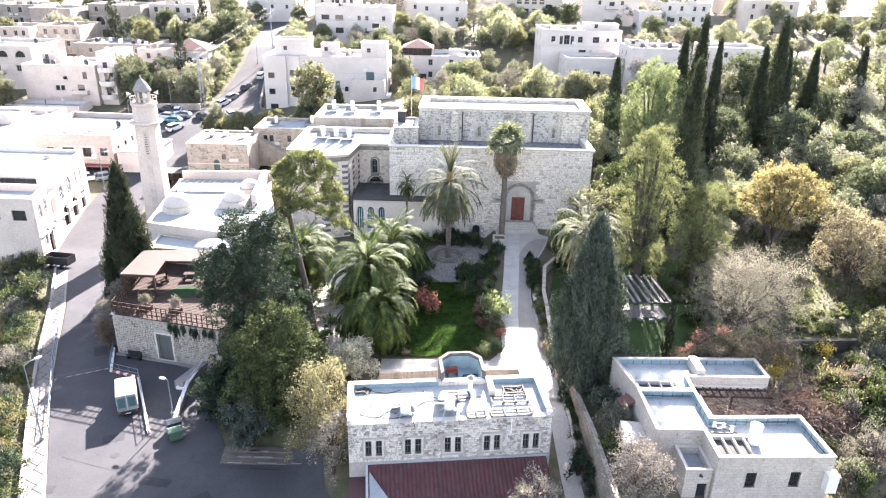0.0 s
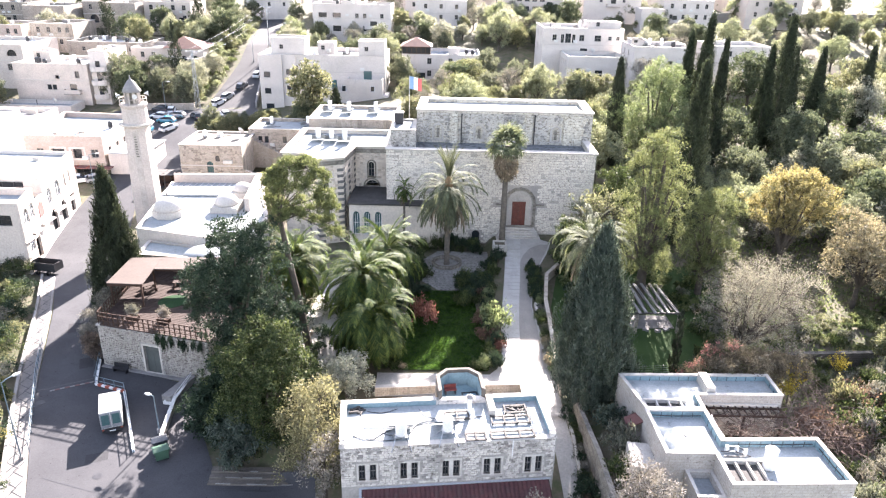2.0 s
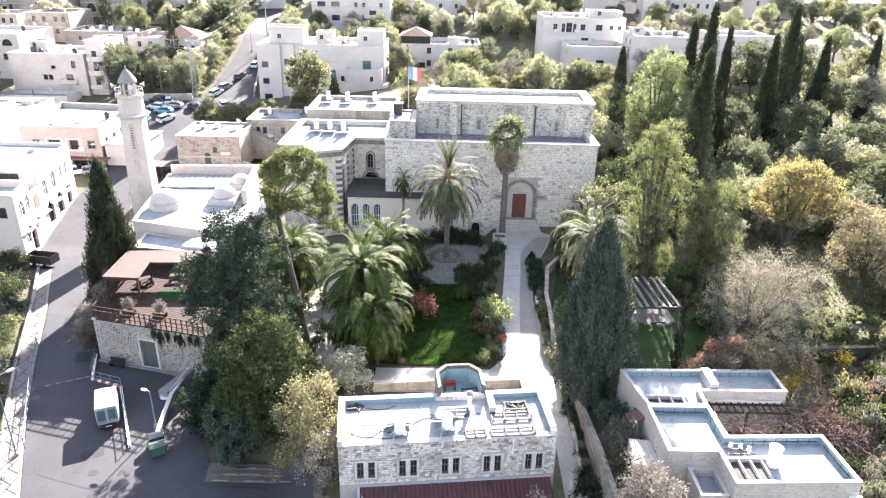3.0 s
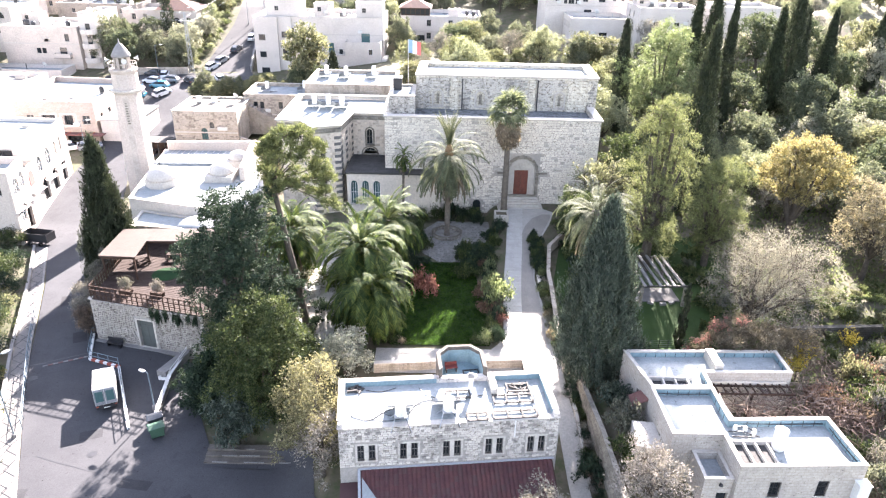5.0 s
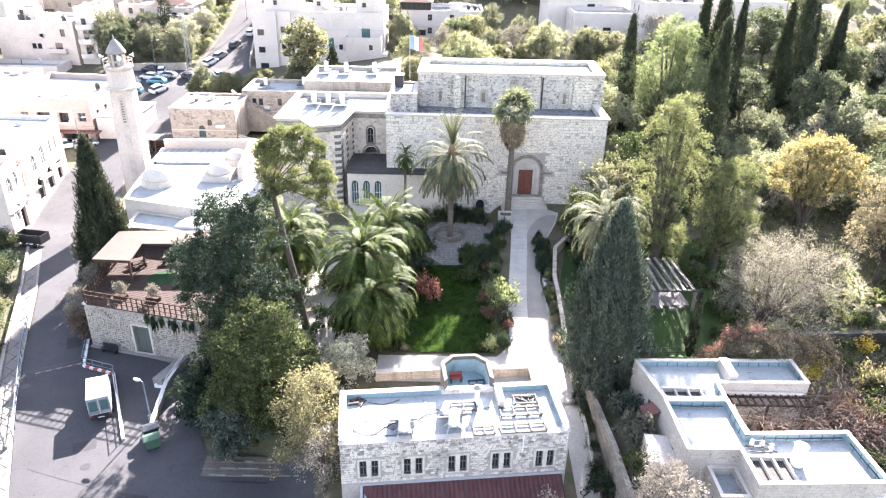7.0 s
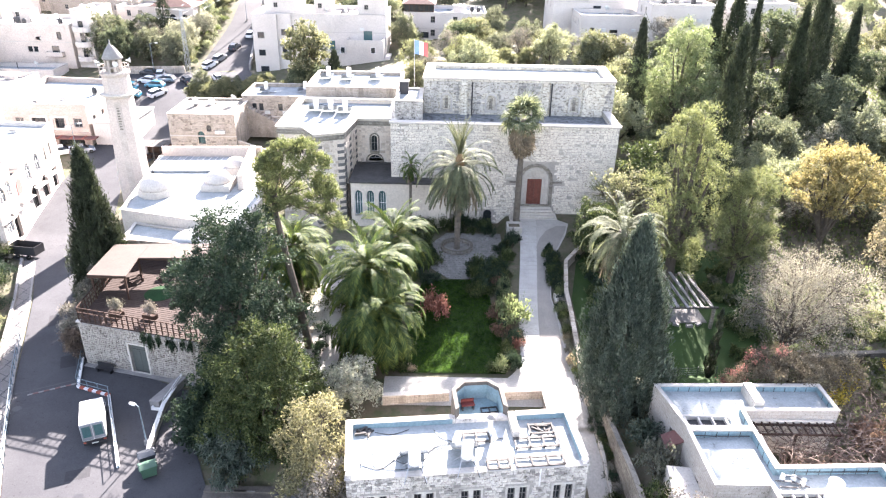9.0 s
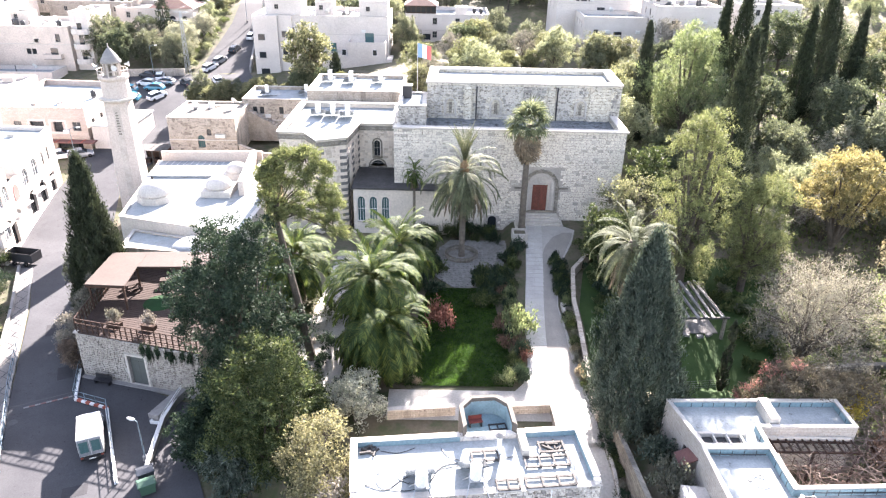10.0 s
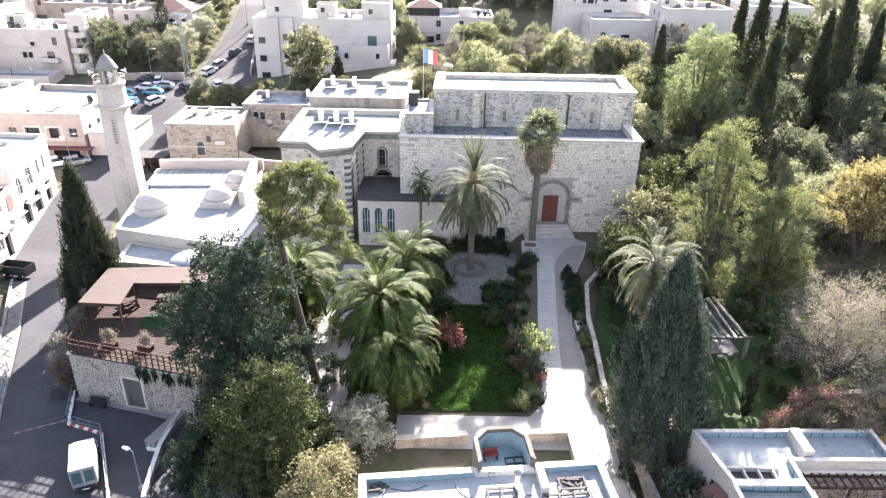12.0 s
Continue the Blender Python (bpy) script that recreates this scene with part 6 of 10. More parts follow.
def clumps(lobes, count, per, spread, rg, low=-0.5):
    """Leaf places gathered in clumps over the outside of several lobes: places and outward ways."""
    vol = np.array([l[3] * l[4] + l[4] * l[5] + l[3] * l[5] for l in lobes])
    pick = rg.choice(len(lobes), count, p=vol / vol.sum())
    L = np.array(lobes)[pick]
    d = unit(rg.normal(size=(count, 3)))
    d[:, 2] = np.where(d[:, 2] < low, -d[:, 2], d[:, 2])
    r = rg.uniform(0.62, 1.06, (count, 1))
    cc = L[:, :3] + d * L[:, 3:6] * r
    size = spread * rg.uniform(0.6, 1.35, (count, 1, 1))
    e = unit(rg.normal(size=(count * per, 3))).reshape(count, per, 3)
    e += d[:, None, :] * 0.55
    p = cc[:, None, :] + e * size * rg.uniform(0.35, 1.0, (count, per, 1))
    return p.reshape(-1, 3), unit(e.reshape(-1, 3))


def leaves_of(name, p, out, leaf, material, rg, up=0.2, hang=0.0):
    n = len(p)
    a = unit(out * 0.8 + rg.normal(size=(n, 3)) * 0.7 + np.array([0, 0, up - hang]))
    s = unit(np.cross(a, rg.normal(size=(n, 3))))
    k = rg.uniform(0.65, 1.3, n)
    return leaf_mesh(name, p, a, s, leaf[0] * k, leaf[1] * k, material)


def limbs(bm, base, tops, r, rg, fork=0.35):
    base = Vector(base)
    mean = sum((Vector(t) for t in tops), Vector()) / len(tops)
    f = base.lerp(mean, fork)
    f.x, f.y = base.x + (mean.x - base.x) * 0.3, base.y + (mean.y - base.y) * 0.3
    tube(bm, [base - Vector((0, 0, 0.3)), base.lerp(f, 0.5) + Vector((rg.normal() * 0.08, rg.normal() * 0.08, 0)), f], r, r * 0.7, 8)
    for t in tops:
        t = Vector(t)
        mid = f.lerp(t, 0.5) + Vector((rg.normal() * 0.2, rg.normal() * 0.2, 0.25))
        tube(bm, [f, mid, t], r * 0.5, r * 0.12, 5)


def tree(name, label, x, y, H, R, leaf="carob", low=0.3, n_lobes=8, count=150, per=55, size=(0.42, 0.22), spread=0.8, seed=1, z=None, category="tree", group="", flat=1.0, hang=0.0, lean=(0, 0), trunk=None, twigs=0, bark="bark", fork=0.35):
    """A broad tree: forked trunk, limbs and a crown of leaf clumps over several lobes."""
    rg = np.random.default_rng(seed)
    ob = thing(name, (x, y, ground_z(x, y) if z is None else z), label, category, group, yaw=float(rg.uniform(0, 360)) if not any(lean) else 0.0)
    c0 = low * H
    ch = H - c0
    lobes = []
    for i in range(n_lobes):
        t = i / max(1, n_lobes - 1)
        a = 2.4 * i + rg.uniform(0, 0.8)
        rr = R * (0.55 * math.sin(math.pi * (0.15 + 0.75 * t)) if n_lobes > 1 else 0)
        lr = R * rg.uniform(0.34, 0.52)
        zz = c0 + lr * 0.6 + (ch - lr * 1.3 * flat) * t
        lobes.append((rr * math.cos(a) + lean[0] * zz / H, rr * math.sin(a) + lean[1] * zz / H, zz, lr, lr, lr * 0.8 * flat))
    main = len(lobes)
    for l in lobes[:main]:
        for _ in range(3 if R > 2 else 1):
            d = unit(rg.normal(size=(1, 3)) + np.array([[0, 0, 0.35]]))[0]
            k = rg.uniform(0.28, 0.5)
            g = rg.uniform(0.95, 1.22)
            lobes.append((l[0] + d[0] * l[3] * g, l[1] + d[1] * l[4] * g, l[2] + d[2] * l[5] * g, l[3] * k, l[4] * k, l[5] * k * 1.15))
    bm = B()
    limbs(bm, (0, 0, 0), [l[:3] for l in lobes[:main]], trunk or 0.035 * H, rg, fork)
    if twigs:
        for l in lobes[:main]:
            for _ in range(twigs):
                d = Vector(unit(rg.normal(size=(1, 3)))[0])
                c = Vector(l[:3])
                tube(bm, [c, c + Vector((d.x * l[3], d.y * l[4], abs(d.z) * l[5])) * 0.6 + Vector((0, 0, 0.15)), c + Vector((d.x * l[3], d.y * l[4], abs(d.z) * l[5])) * 1.1], 0.035, 0.012, 3)
    part("trunk", bm, M[bark], ob)
    p, out = clumps(lobes, count, per, spread, rg)
    part("crown", leaves_of("crown", p, out, size, M[leaf], rg, 0.2, hang), None, ob)
    return ob


def cypress(name, label, x, y, top, R, leaf="cypress", n=5200, seed=1, z=None, group="", power=0.62, size=(0.6, 0.2), base=0.04, lean=0.0, per=16, tuft=(0.2, 0.42), ridge=0.0, sides=()):
    """A columnar cypress: upright sprays round a tapering column with ragged sides; sides: x, y, height, radius of lesser columns."""
    rg = np.random.default_rng(seed)
    z = ground_z(x, y) if z is None else z
    H = top - z
    ob = thing(name, (x, y, z), label, "tree", group)
    part("trunk", tube(B(), [(0, 0, -0.3), (lean * 0.5, 0, H * 0.5), (lean * 0.9, 0, H * 0.93)], 0.03 * H * 0.5, 0.03, 7), M["bark"], ob)
    P_, A_, S_, Q_ = [], [], [], []
    for cx, cy, ch, cr in ((0, 0, H, R), *sides):
        k = int(n // per * (ch * cr) / (H * R))
        t = rg.uniform(0, 1, k) ** 1.25
        prof = np.minimum(1, (t / 0.14 + 0.12) ** 0.6) * (1 - t) ** power
        a = rg.uniform(0, 2 * math.pi, k)
        lump = 1 + 0.16 * np.sin(3 * a + 9 * t * H / 3 * (0.25 if ridge else 1)) + ridge * np.sin(11 * a + 3 * np.sin(6 * t)) + rg.normal(size=k) * 0.10
        r = cr * prof * lump * rg.uniform(0.72, 1.05, k)
        c = np.stack([cx + r * np.cos(a) + lean * t, cy + r * np.sin(a), ch * (base + (0.985 - base) * t)], 1)
        out = np.stack([np.cos(a), np.sin(a), np.zeros(k)], 1)
        P_.append(np.repeat(c, per, 0) + rg.normal(size=(k * per, 3)) * np.array([tuft[0], tuft[0], tuft[1]]) * min(1.3, R / 2.2))
        o = np.repeat(out, per, 0)
        A_.append(unit(o * 0.35 + np.array([0, 0, 1.0]) + rg.normal(size=(k * per, 3)) * 0.28))
        S_.append(unit(np.cross(A_[-1], o + rg.normal(size=(k * per, 3)) * 0.5)))
        Q_.append(rg.uniform(0.6, 1.25, k * per))
    q = np.concatenate(Q_)
    part("crown", leaf_mesh("crown", np.concatenate(P_), np.concatenate(A_), np.concatenate(S_), size[0] * q, size[1] * q, M[leaf]), None, ob)
    return ob


def bush_mesh(leaf, seed, count=34, per=56, size=(0.14, 0.07), spread=0.32, tall=0.8):
    rg = np.random.default_rng(seed)
    lobes = [(0.35 * math.cos(a), 0.35 * math.sin(a), 0.35 * tall + 0.15 * (i % 2), 0.55, 0.55, 0.5 * tall) for i, a in enumerate((0.3, 2.2, 4.4, 5.6))]
    p, out = clumps(lobes, count, per, spread, rg, -0.2)
    p[:, 2] = np.abs(p[:, 2])
    return leaves_of("leaves", p, out, size, M[leaf], rg, 0.3)


BUSH = {}


def bush(x, y, r, h, leaf, label, name="shrub", z=None, group="garden shrubs", seed=None):
    key = (leaf, (seed or int(x * 7 + y * 3)) % 3)
    if key not in BUSH:
        BUSH[key] = (bush_mesh(leaf, 11 + key[1] * 5 + len(BUSH)), mesh_of("stem", tube(tube(B(), [(0, 0, -0.2), (0.1, 0.05, 0.5)], 0.04, 0.02, 5), [(0, 0, 0), (-0.15, 0.1, 0.45)], 0.03, 0.015, 5), M["bark"]))
    lm, sm = BUSH[key]
    ob = new(name)
    ob.empty_display_size = 0.3
    ob.matrix_basis = Matrix.LocRotScale((x, y, ground_z(x, y) if z is None else z), Euler((0, 0, (x * 13 + y * 7) % 6.28)), (r, r, h))
    tagged(ob, label, "shrub", group)
    part("stem", sm, None, ob)
    part("leaves", lm, None, ob)
    return ob


def frond_mesh(L, droop, leaf, seed, width=0.75, rise=0.5, n=84, fold=0.3, wide=0.015):
    """A feather palm leaf: a bent midrib with narrow leaflets to both sides."""
    rg = np.random.default_rng(seed)
    t = np.linspace(0.0, 1.0, n)
    ang = rise - droop * t ** 1.4
    step = L / n
    x, zz = np.cumsum(np.cos(ang)) * step, np.cumsum(np.sin(ang)) * step
    mid = np.stack([x, np.zeros(n), zz], 1)
    fw = np.stack([np.cos(ang), np.zeros(n), np.sin(ang)], 1)
    C, A, S, LN, WD = [], [], [], [], []
    for side in (-1, 1):
        k = t > 0.08
        m = mid[k]
        ll = width * (np.sin(np.pi * np.clip(t[k] * 0.86 + 0.1, 0, 1)) ** 0.5) * rg.uniform(0.85, 1.1, k.sum())
        a = unit(fw[k] * 1.15 + np.array([0, side, 0]) * 1.0 + np.array([0, 0, -fold]) * rg.uniform(0.2, 1.6, (k.sum(), 1)))
        C.append(m + a * ll[:, None] / 2)
        A.append(a)
        S.append(unit(np.cross(a, np.array([0.0, 0, 1]) + fw[k] * 0.3)))
        LN.append(ll)
        WD.append(np.full(k.sum(), wide))
    C.append(mid)
    A.append(fw)
    S.append(np.tile([0.0, 1, 0], (n, 1)))
    LN.append(np.full(n, step * 2.4))
    WD.append(0.022 * (1.1 - t))
    return leaf_mesh("frond", np.concatenate(C), np.concatenate(A), np.concatenate(S), np.concatenate(LN), np.concatenate(WD), M[leaf])


FRONDS = {}
BENDS = ((1.40, 0.9), (1.22, 1.7), (0.95, 2.1), (0.6, 2.1), (0.15, 1.7), (-0.4, 1.1), (-0.75, 0.75))


def fronds(leaf):
    if leaf not in FRONDS:
        thin = leaf in ("palmgrey", "deadfrond")
        FRONDS[leaf] = [frond_mesh(1.0, d, leaf, i + 3, 0.13 if thin else 0.19, r, 84, 0.3, 0.010 if thin else 0.015) for i, (r, d) in enumerate(BENDS)]
    return FRONDS[leaf]


def palm(name, label, x, y, crown, L, leaf="palmleaf", n=64, dead=26, r=0.32, seed=1, z=None, group="date palms", skirt=1.0, base=None, low=0.62, spears=0):
    """A feather palm: ringed trunk, green fronds in rising tiers, dry ones hanging below."""
    rg = np.random.default_rng(seed)
    z = ground_z(x, y) if z is None else z
    H = crown - z
    ob = thing(name, (x, y, z), label, "palm", group)
    b = base or (0.0, 0.0)
    prof = [(r * 1.35, -0.3), (r * 1.1, 0.4)]
    bm = B()
    k = max(6, int(H / 0.28))
    rings = [(r * (1.0 + (0.12 if i % 2 else -0.05)), 0.4 + (H - 0.5) * i / k) for i in range(k + 1)]
    lathe(bm, prof + rings + [(r * 1.5, H - 0.2), (r * 0.8, H + 0.25)], 10)
    for v in bm.verts:
        s = 1 - max(0, v.co.z) / H
        v.co.x += b[0] * s
        v.co.y += b[1] * s
    part("trunk", bm, M["palmbark"], ob)
    tiers = fronds(leaf)
    for i in range(n):
        t = (i + 0.5) / n
        k = min(6, int(7 * t ** low))
        s = L * (0.78 + 0.28 * math.sin(math.pi * min(1, t * 0.8 + 0.2))) * rg.uniform(0.88, 1.1)
        part("frond", tiers[k], None, ob, "", Matrix.LocRotScale((0, 0, H + 0.15 - 0.7 * t), Euler((rg.normal() * 0.14, rg.normal() * 0.14, 2.39996 * i + rg.normal() * 0.15)), (s, s, s)))
    for i in range(spears):
        s = L * rg.uniform(0.8, 1.1)
        w = rg.uniform(0.2, 0.75)
        part("frond", tiers[0], None, ob, "", Matrix.LocRotScale((0, 0, H + 0.3), Euler((0, 0, 2.39996 * i)), (w * s, 0.5 * s, 1.05 * s)))
    if spears:
        part("leaf_base", lathe(B(), [(r * 1.1, H - 0.4), (r * 1.7, H + 0.2), (r * 1.3, H + 0.9), (r * 0.4, H + 1.6)], 10), M["leafbase"], ob, "orange-brown leaf bases")
    dry = fronds("deadfrond")
    bm = B()
    for i in range(dead):
        s = L * rg.uniform(0.6, 0.95) * skirt
        old = len(bm.verts)
        bm.from_mesh(dry[6 if i % 3 else 5])
        bm.verts.ensure_lookup_table()
        bmesh.ops.transform(bm, verts=bm.verts[old:], matrix=Matrix.LocRotScale((0, 0, H - 0.5 - 0.5 * rg.random()), Euler((rg.normal() * 0.1, 0.1 + rg.random() * 0.3, 2.39996 * i + rg.normal() * 0.2)), (s, s, s)))
    me = bpy.data.meshes.new("dry_skirt")
    bm.to_mesh(me)
    bm.free()
    me.materials.append(M["deadfrond"])
    tagged(part("dry_skirt", me, None, ob, "dry brown leaves hanging below the crown"), "dry brown leaves hanging below the crown", kind="stuff")
    return ob


def fan_leaf(leaf, seed):
    """A fan leaf on its stalk: fingers that bend down at the tips."""
    rg = np.random.default_rng(seed)
    n = 20
    a = np.linspace(-2.1, 2.1, n)
    w = unit(np.stack([np.cos(a), np.sin(a), 0.1 - 0.3 * np.abs(np.sin(a)) + rg.normal(size=n) * 0.08], 1))
    tip = unit(w + np.array([0, 0, -1.0]) * rg.uniform(0.5, 1.3, (n, 1)))
    base = np.array([0.5, 0, 0.1])
    side = unit(np.cross(w, np.array([0, 0, 1.0])))
    pt = np.array([[0.14, 0, 0.03], [0.38, 0, 0.08]])
    c = np.concatenate([base + w * 0.17, base + w * 0.3 + tip * 0.11, pt])
    ax = np.concatenate([w, tip, np.tile(unit(np.array([[1.0, 0, 0.2]])), (2, 1))])
    s = np.concatenate([side, side, np.tile([[0.0, 1, 0]], (2, 1))])
    return leaf_mesh("fan_leaf", c, ax, s, np.concatenate([np.full(n, 0.38), np.full(n, 0.28), [0.3, 0.3]]), np.concatenate([np.full(n, 0.085), np.full(n, 0.05), [0.03, 0.03]]), M[leaf])


def fan_palm(name, label, x, y, crown, L, seed=3, n=30, dead=44, r=0.33):
    rg = np.random.default_rng(seed)
    z = ground_z(x, y)
    H = crown - z
    ob = thing(name, (x, y, z), label, "palm")
    k = int(H / 0.4)
    part("trunk", lathe(B(), [(r * 1.6, -0.3)] + [(r * (1.25 - 0.35 * i / k) * (1.05 if i % 2 else 0.97), H * i / k) for i in range(k + 1)], 12), M["palmbark"], ob)
    for leaf, m, lo, hi in (("fanleaf", n, -0.75, 1.35), ("deadfrond", dead, -1.5, -0.95)):
        meshes = [fan_leaf(leaf, seed + i) for i in range(3)]
        for i in range(m):
            t = (i + 0.5) / m
            e = lo + (hi - lo) * t
            s = L * rg.uniform(0.85, 1.12)
            part("fan_leaf" if leaf == "fanleaf" else "dry_leaf", meshes[i % 3], None, ob, "", Matrix.LocRotScale((0, 0, H - (0.0 if lo > -1 else 1.6 * (1 - t) + 0.3)), Euler((rg.normal() * 0.3, -e, 2.39996 * i)), (s, s, s * (1 if lo > -1 else 0.7))))
    return ob


def bush_field(name, label, items, category="shrubs"):
    """Many shrubs that nobody could count, as one sheet of leaves. items: x, y, r, h, leaf."""
    for leaf in sorted({i[4] for i in items}):
        C, A, S, LN, WD = [], [], [], [], []
        for j, (x, y, r, h, c) in enumerate(items):
            if c == leaf:
                g = np.random.default_rng(j)
                lobes = [(x + 0.35 * r * math.cos(q), y + 0.35 * r * math.sin(q), ground_z(x, y) + 0.38 * h + 0.12 * h * (i % 2), 0.55 * r, 0.55 * r, 0.45 * h) for i, q in enumerate((0.3, 2.2, 4.4, 5.6))]
                p, out = clumps(lobes, int(18 + 10 * r), 36, 0.28 * r, g, -0.2)
                a = unit(out * 0.8 + g.normal(size=p.shape) * 0.7 + np.array([0, 0, 0.25]))
                k = g.uniform(0.65, 1.3, len(p))
                C.append(p)
                A.append(a)
                S.append(unit(np.cross(a, g.normal(size=p.shape))))
                LN.append(0.2 * k)
                WD.append(0.1 * k)
        ob = new(name, leaf_mesh(name, np.concatenate(C), np.concatenate(A), np.concatenate(S), np.concatenate(LN), np.concatenate(WD), M[leaf]))
        tagged(ob, label, category, kind="stuff")


# trees round the church garden
cypress("cypress", "dense dark conical cypress beside the mosque", -39.3, 80.6, 13.4, 3.3, "cypress", 46000, 4, -5.0, power=0.62, size=(0.42, 0.1), per=44, tuft=(0.11, 0.42), ridge=0.13, sides=((2.2, -0.5, 9.2, 1.5), (-2.3, -0.3, 7.6, 1.4), (0.8, -0.2, 17.6, 0.9), (3.0, 0.2, 6.4, 1.2), (1.2, -1.4, 12.5, 1.4)))
tree("ficus_tree", "large dark glossy evergreen tree beside the terrace", -18.7, 63.0, 18.0, 6.0, "ficus", 0.22, 18, 1250, 46, (0.27, 0.11), 0.5, 7, -4.2, group="evergreen trees")
tree("carob_tree", "broad green evergreen tree above the square", -14.7, 54.9, 12.6, 5.2, "carob", 0.08, 18, 1150, 44, (0.24, 0.11), 0.48, 9, -4.6, group="evergreen trees")
tree("pepper_tree", "drooping grey-green shrub tree by the steps", -16.8, 52.1, 4.4, 2.4, "greycypress", 0.1, 6, 90, 70, (0.42, 0.1), 0.55, 12, -4.6, hang=1.2)
tree("autumn_tree", "thin yellow-green autumn tree beside the gatehouse", -9.5, 49.2, 9.6, 3.3, "straw", 0.15, 9, 260, 50, (0.19, 0.11), 0.7, 14, -3.8, twigs=5)
tree("autumn_tree", "pale twiggy autumn tree beside the gatehouse", -8.4, 46.6, 6.6, 2.1, "twig", 0.2, 7, 70, 46, (0.22, 0.1), 0.6, 15, -3.8, twigs=6)
tree("olive_bush", "round silvery olive bush behind the gatehouse", -8.0, 57.2, 4.3, 3.0, "sunlitleaf", 0.05, 7, 130, 60, (0.26, 0.11), 0.5, 16, -0.9)
rg = np.random.default_rng(18)
pine = thing("pine_tree", (-13.1, 65.4, 0.0), "leaning pine with an open light-green crown", "tree")
lobes = [(-1.9, 0, 18.0, 1.2, 1.2, 0.9), (-0.6, -0.3, 19.1, 1.2, 1.2, 0.8), (0.7, 0.3, 19.0, 1.1, 1.1, 0.8), (1.7, 0.2, 17.9, 1.1, 1.1, 0.8), (-2.6, 0.2, 16.8, 0.9, 0.9, 0.7), (-1.2, -0.6, 17.0, 0.9, 0.9, 0.7), (0.5, -0.3, 17.3, 0.9, 0.9, 0.7), (2.5, -0.1, 16.3, 0.9, 0.8, 0.7), (3.1, 0, 14.9, 0.8, 0.8, 0.6), (2.0, 0.3, 15.0, 0.6, 0.6, 0.5), (2.7, 0.1, 13.4, 0.8, 0.7, 0.6), (3.5, 0.0, 12.3, 0.75, 0.7, 0.6), (1.3, 0.3, 13.6, 0.55, 0.5, 0.4), (-2.9, 0.4, 15.4, 0.7, 0.7, 0.6), (-1.7, -0.3, 15.2, 0.6, 0.6, 0.5), (0.2, 0.2, 15.6, 0.6, 0.6, 0.5), (-1.9, -0.3, 14.3, 0.8, 0.8, 0.6), (-0.5, -0.4, 14.5, 0.8, 0.7, 0.6), (0.9, -0.3, 14.7, 0.7, 0.6, 0.5)]
bm = tube(B(), [(0.1, 0, -0.6), (-0.5, 0, 4.2), (-1.3, 0.1, 9.0), (-1.95, 0, 13.6)], 0.42, 0.24, 9)
for l in lobes:
    tube(bm, [(-1.95, 0, 13.5), (-1.4 + l[0] * 0.3, l[1] * 0.4, 14.6 + 0.25 * (l[2] - 14)), l[:3]], 0.11, 0.03, 6)
    for _ in range(7):
        d = unit(rg.normal(size=(1, 3)))[0]
        tube(bm, [l[:3], (l[0] + d[0] * l[3], l[1] + d[1] * l[4], l[2] + d[2] * l[5])], 0.04, 0.012, 3)
part("trunk", bm, M["bark"], pine)
p, out = clumps(lobes, 700, 52, 0.36, rg, -0.6)
part("crown", leaves_of("crown", p, out, (0.26, 0.06), M["pine"], rg, 0.4), None, pine)
palm("date_palm", "massive feather palm with a hanging green skirt", -7.2, 66.8, 7.0, 5.2, "palmleaf", 104, 16, 0.42, 21)
palm("date_palm", "low feather palm leaning out under a taller one", -6.2, 63.8, 4.6, 5.3, "palmleaf", 112, 24, 0.4, 27, base=(-0.6, 1.5), low=0.34)
palm("date_palm", "tall bushy feather palm behind another", -5.4, 75.5, 6.4, 5.0, "palmleaf", 84, 30, 0.36, 22)
palm("date_palm", "feather palm beside the leaning pine", -15.6, 73.5, 6.2, 5.0, "palmleaf", 80, 34, 0.36, 23)
palm("date_palm", "grey-green date palm before the church wall", 1.5, 85.3, 11.0, 5.6, "palmgrey", 84, 52, 0.34, 24, low=0.36, spears=34)
palm("date_palm", "grey-green date palm beside the tall cypress", 14.6, 63.0, 13.2, 4.4, "palmgrey", 64, 40, 0.32, 25)
palm("small_palm", "small thin palm before the corridor", -4.3, 89.9, 9.2, 1.9, "palmleaf", 40, 12, 0.16, 26)
fan_palm("fan_palm", "tall fan palm beside the church door", 9.0, 89.6, 15.4, 3.2, n=26, dead=34)
cypress("cypress", "broad grey-green cypress beside the garden path", 14.6, 57.2, 16.6, 4.2, "greycypress", 74000, 31, -0.8, power=0.7, size=(0.36, 0.095), per=44, tuft=(0.12, 0.36), ridge=0.12)
cypress("cypress", "thin young cypress on the back lawn", 24.0, 61.6, 6.7, 0.5, "cypress", 2600, 32, size=(0.34, 0.1), power=0.4)
for i, (x, y, top, R, lean) in enumerate(((29.3, 117, 23.1, 2.3, 0.1), (32.9, 91, 26.2, 3.2, 0.7), (42.3, 116, 30.2, 2.7, 0.4), (39.9, 117, 27.4, 2.4, 0.3), (45.6, 116, 26.8, 1.9, 0), (57.4, 125, 24.8, 2.3, 0), (61.4, 128, 29.4, 2.9, 0), (74.4, 140, 23.0, 2.1, 0), (83.4, 140, 23.7, 2.2, 0.6), (60.9, 110, 14.2, 1.9, 0), (64.5, 131, 24, 2.4, 0))):
    cypress("cypress", "slender dark cypress in the wooded slope", x, y, top, R, "cypress", 22000, 40 + i, group="slender cypresses", power=0.78, lean=lean, size=(0.4, 0.12), per=20, tuft=(0.17, 0.4))
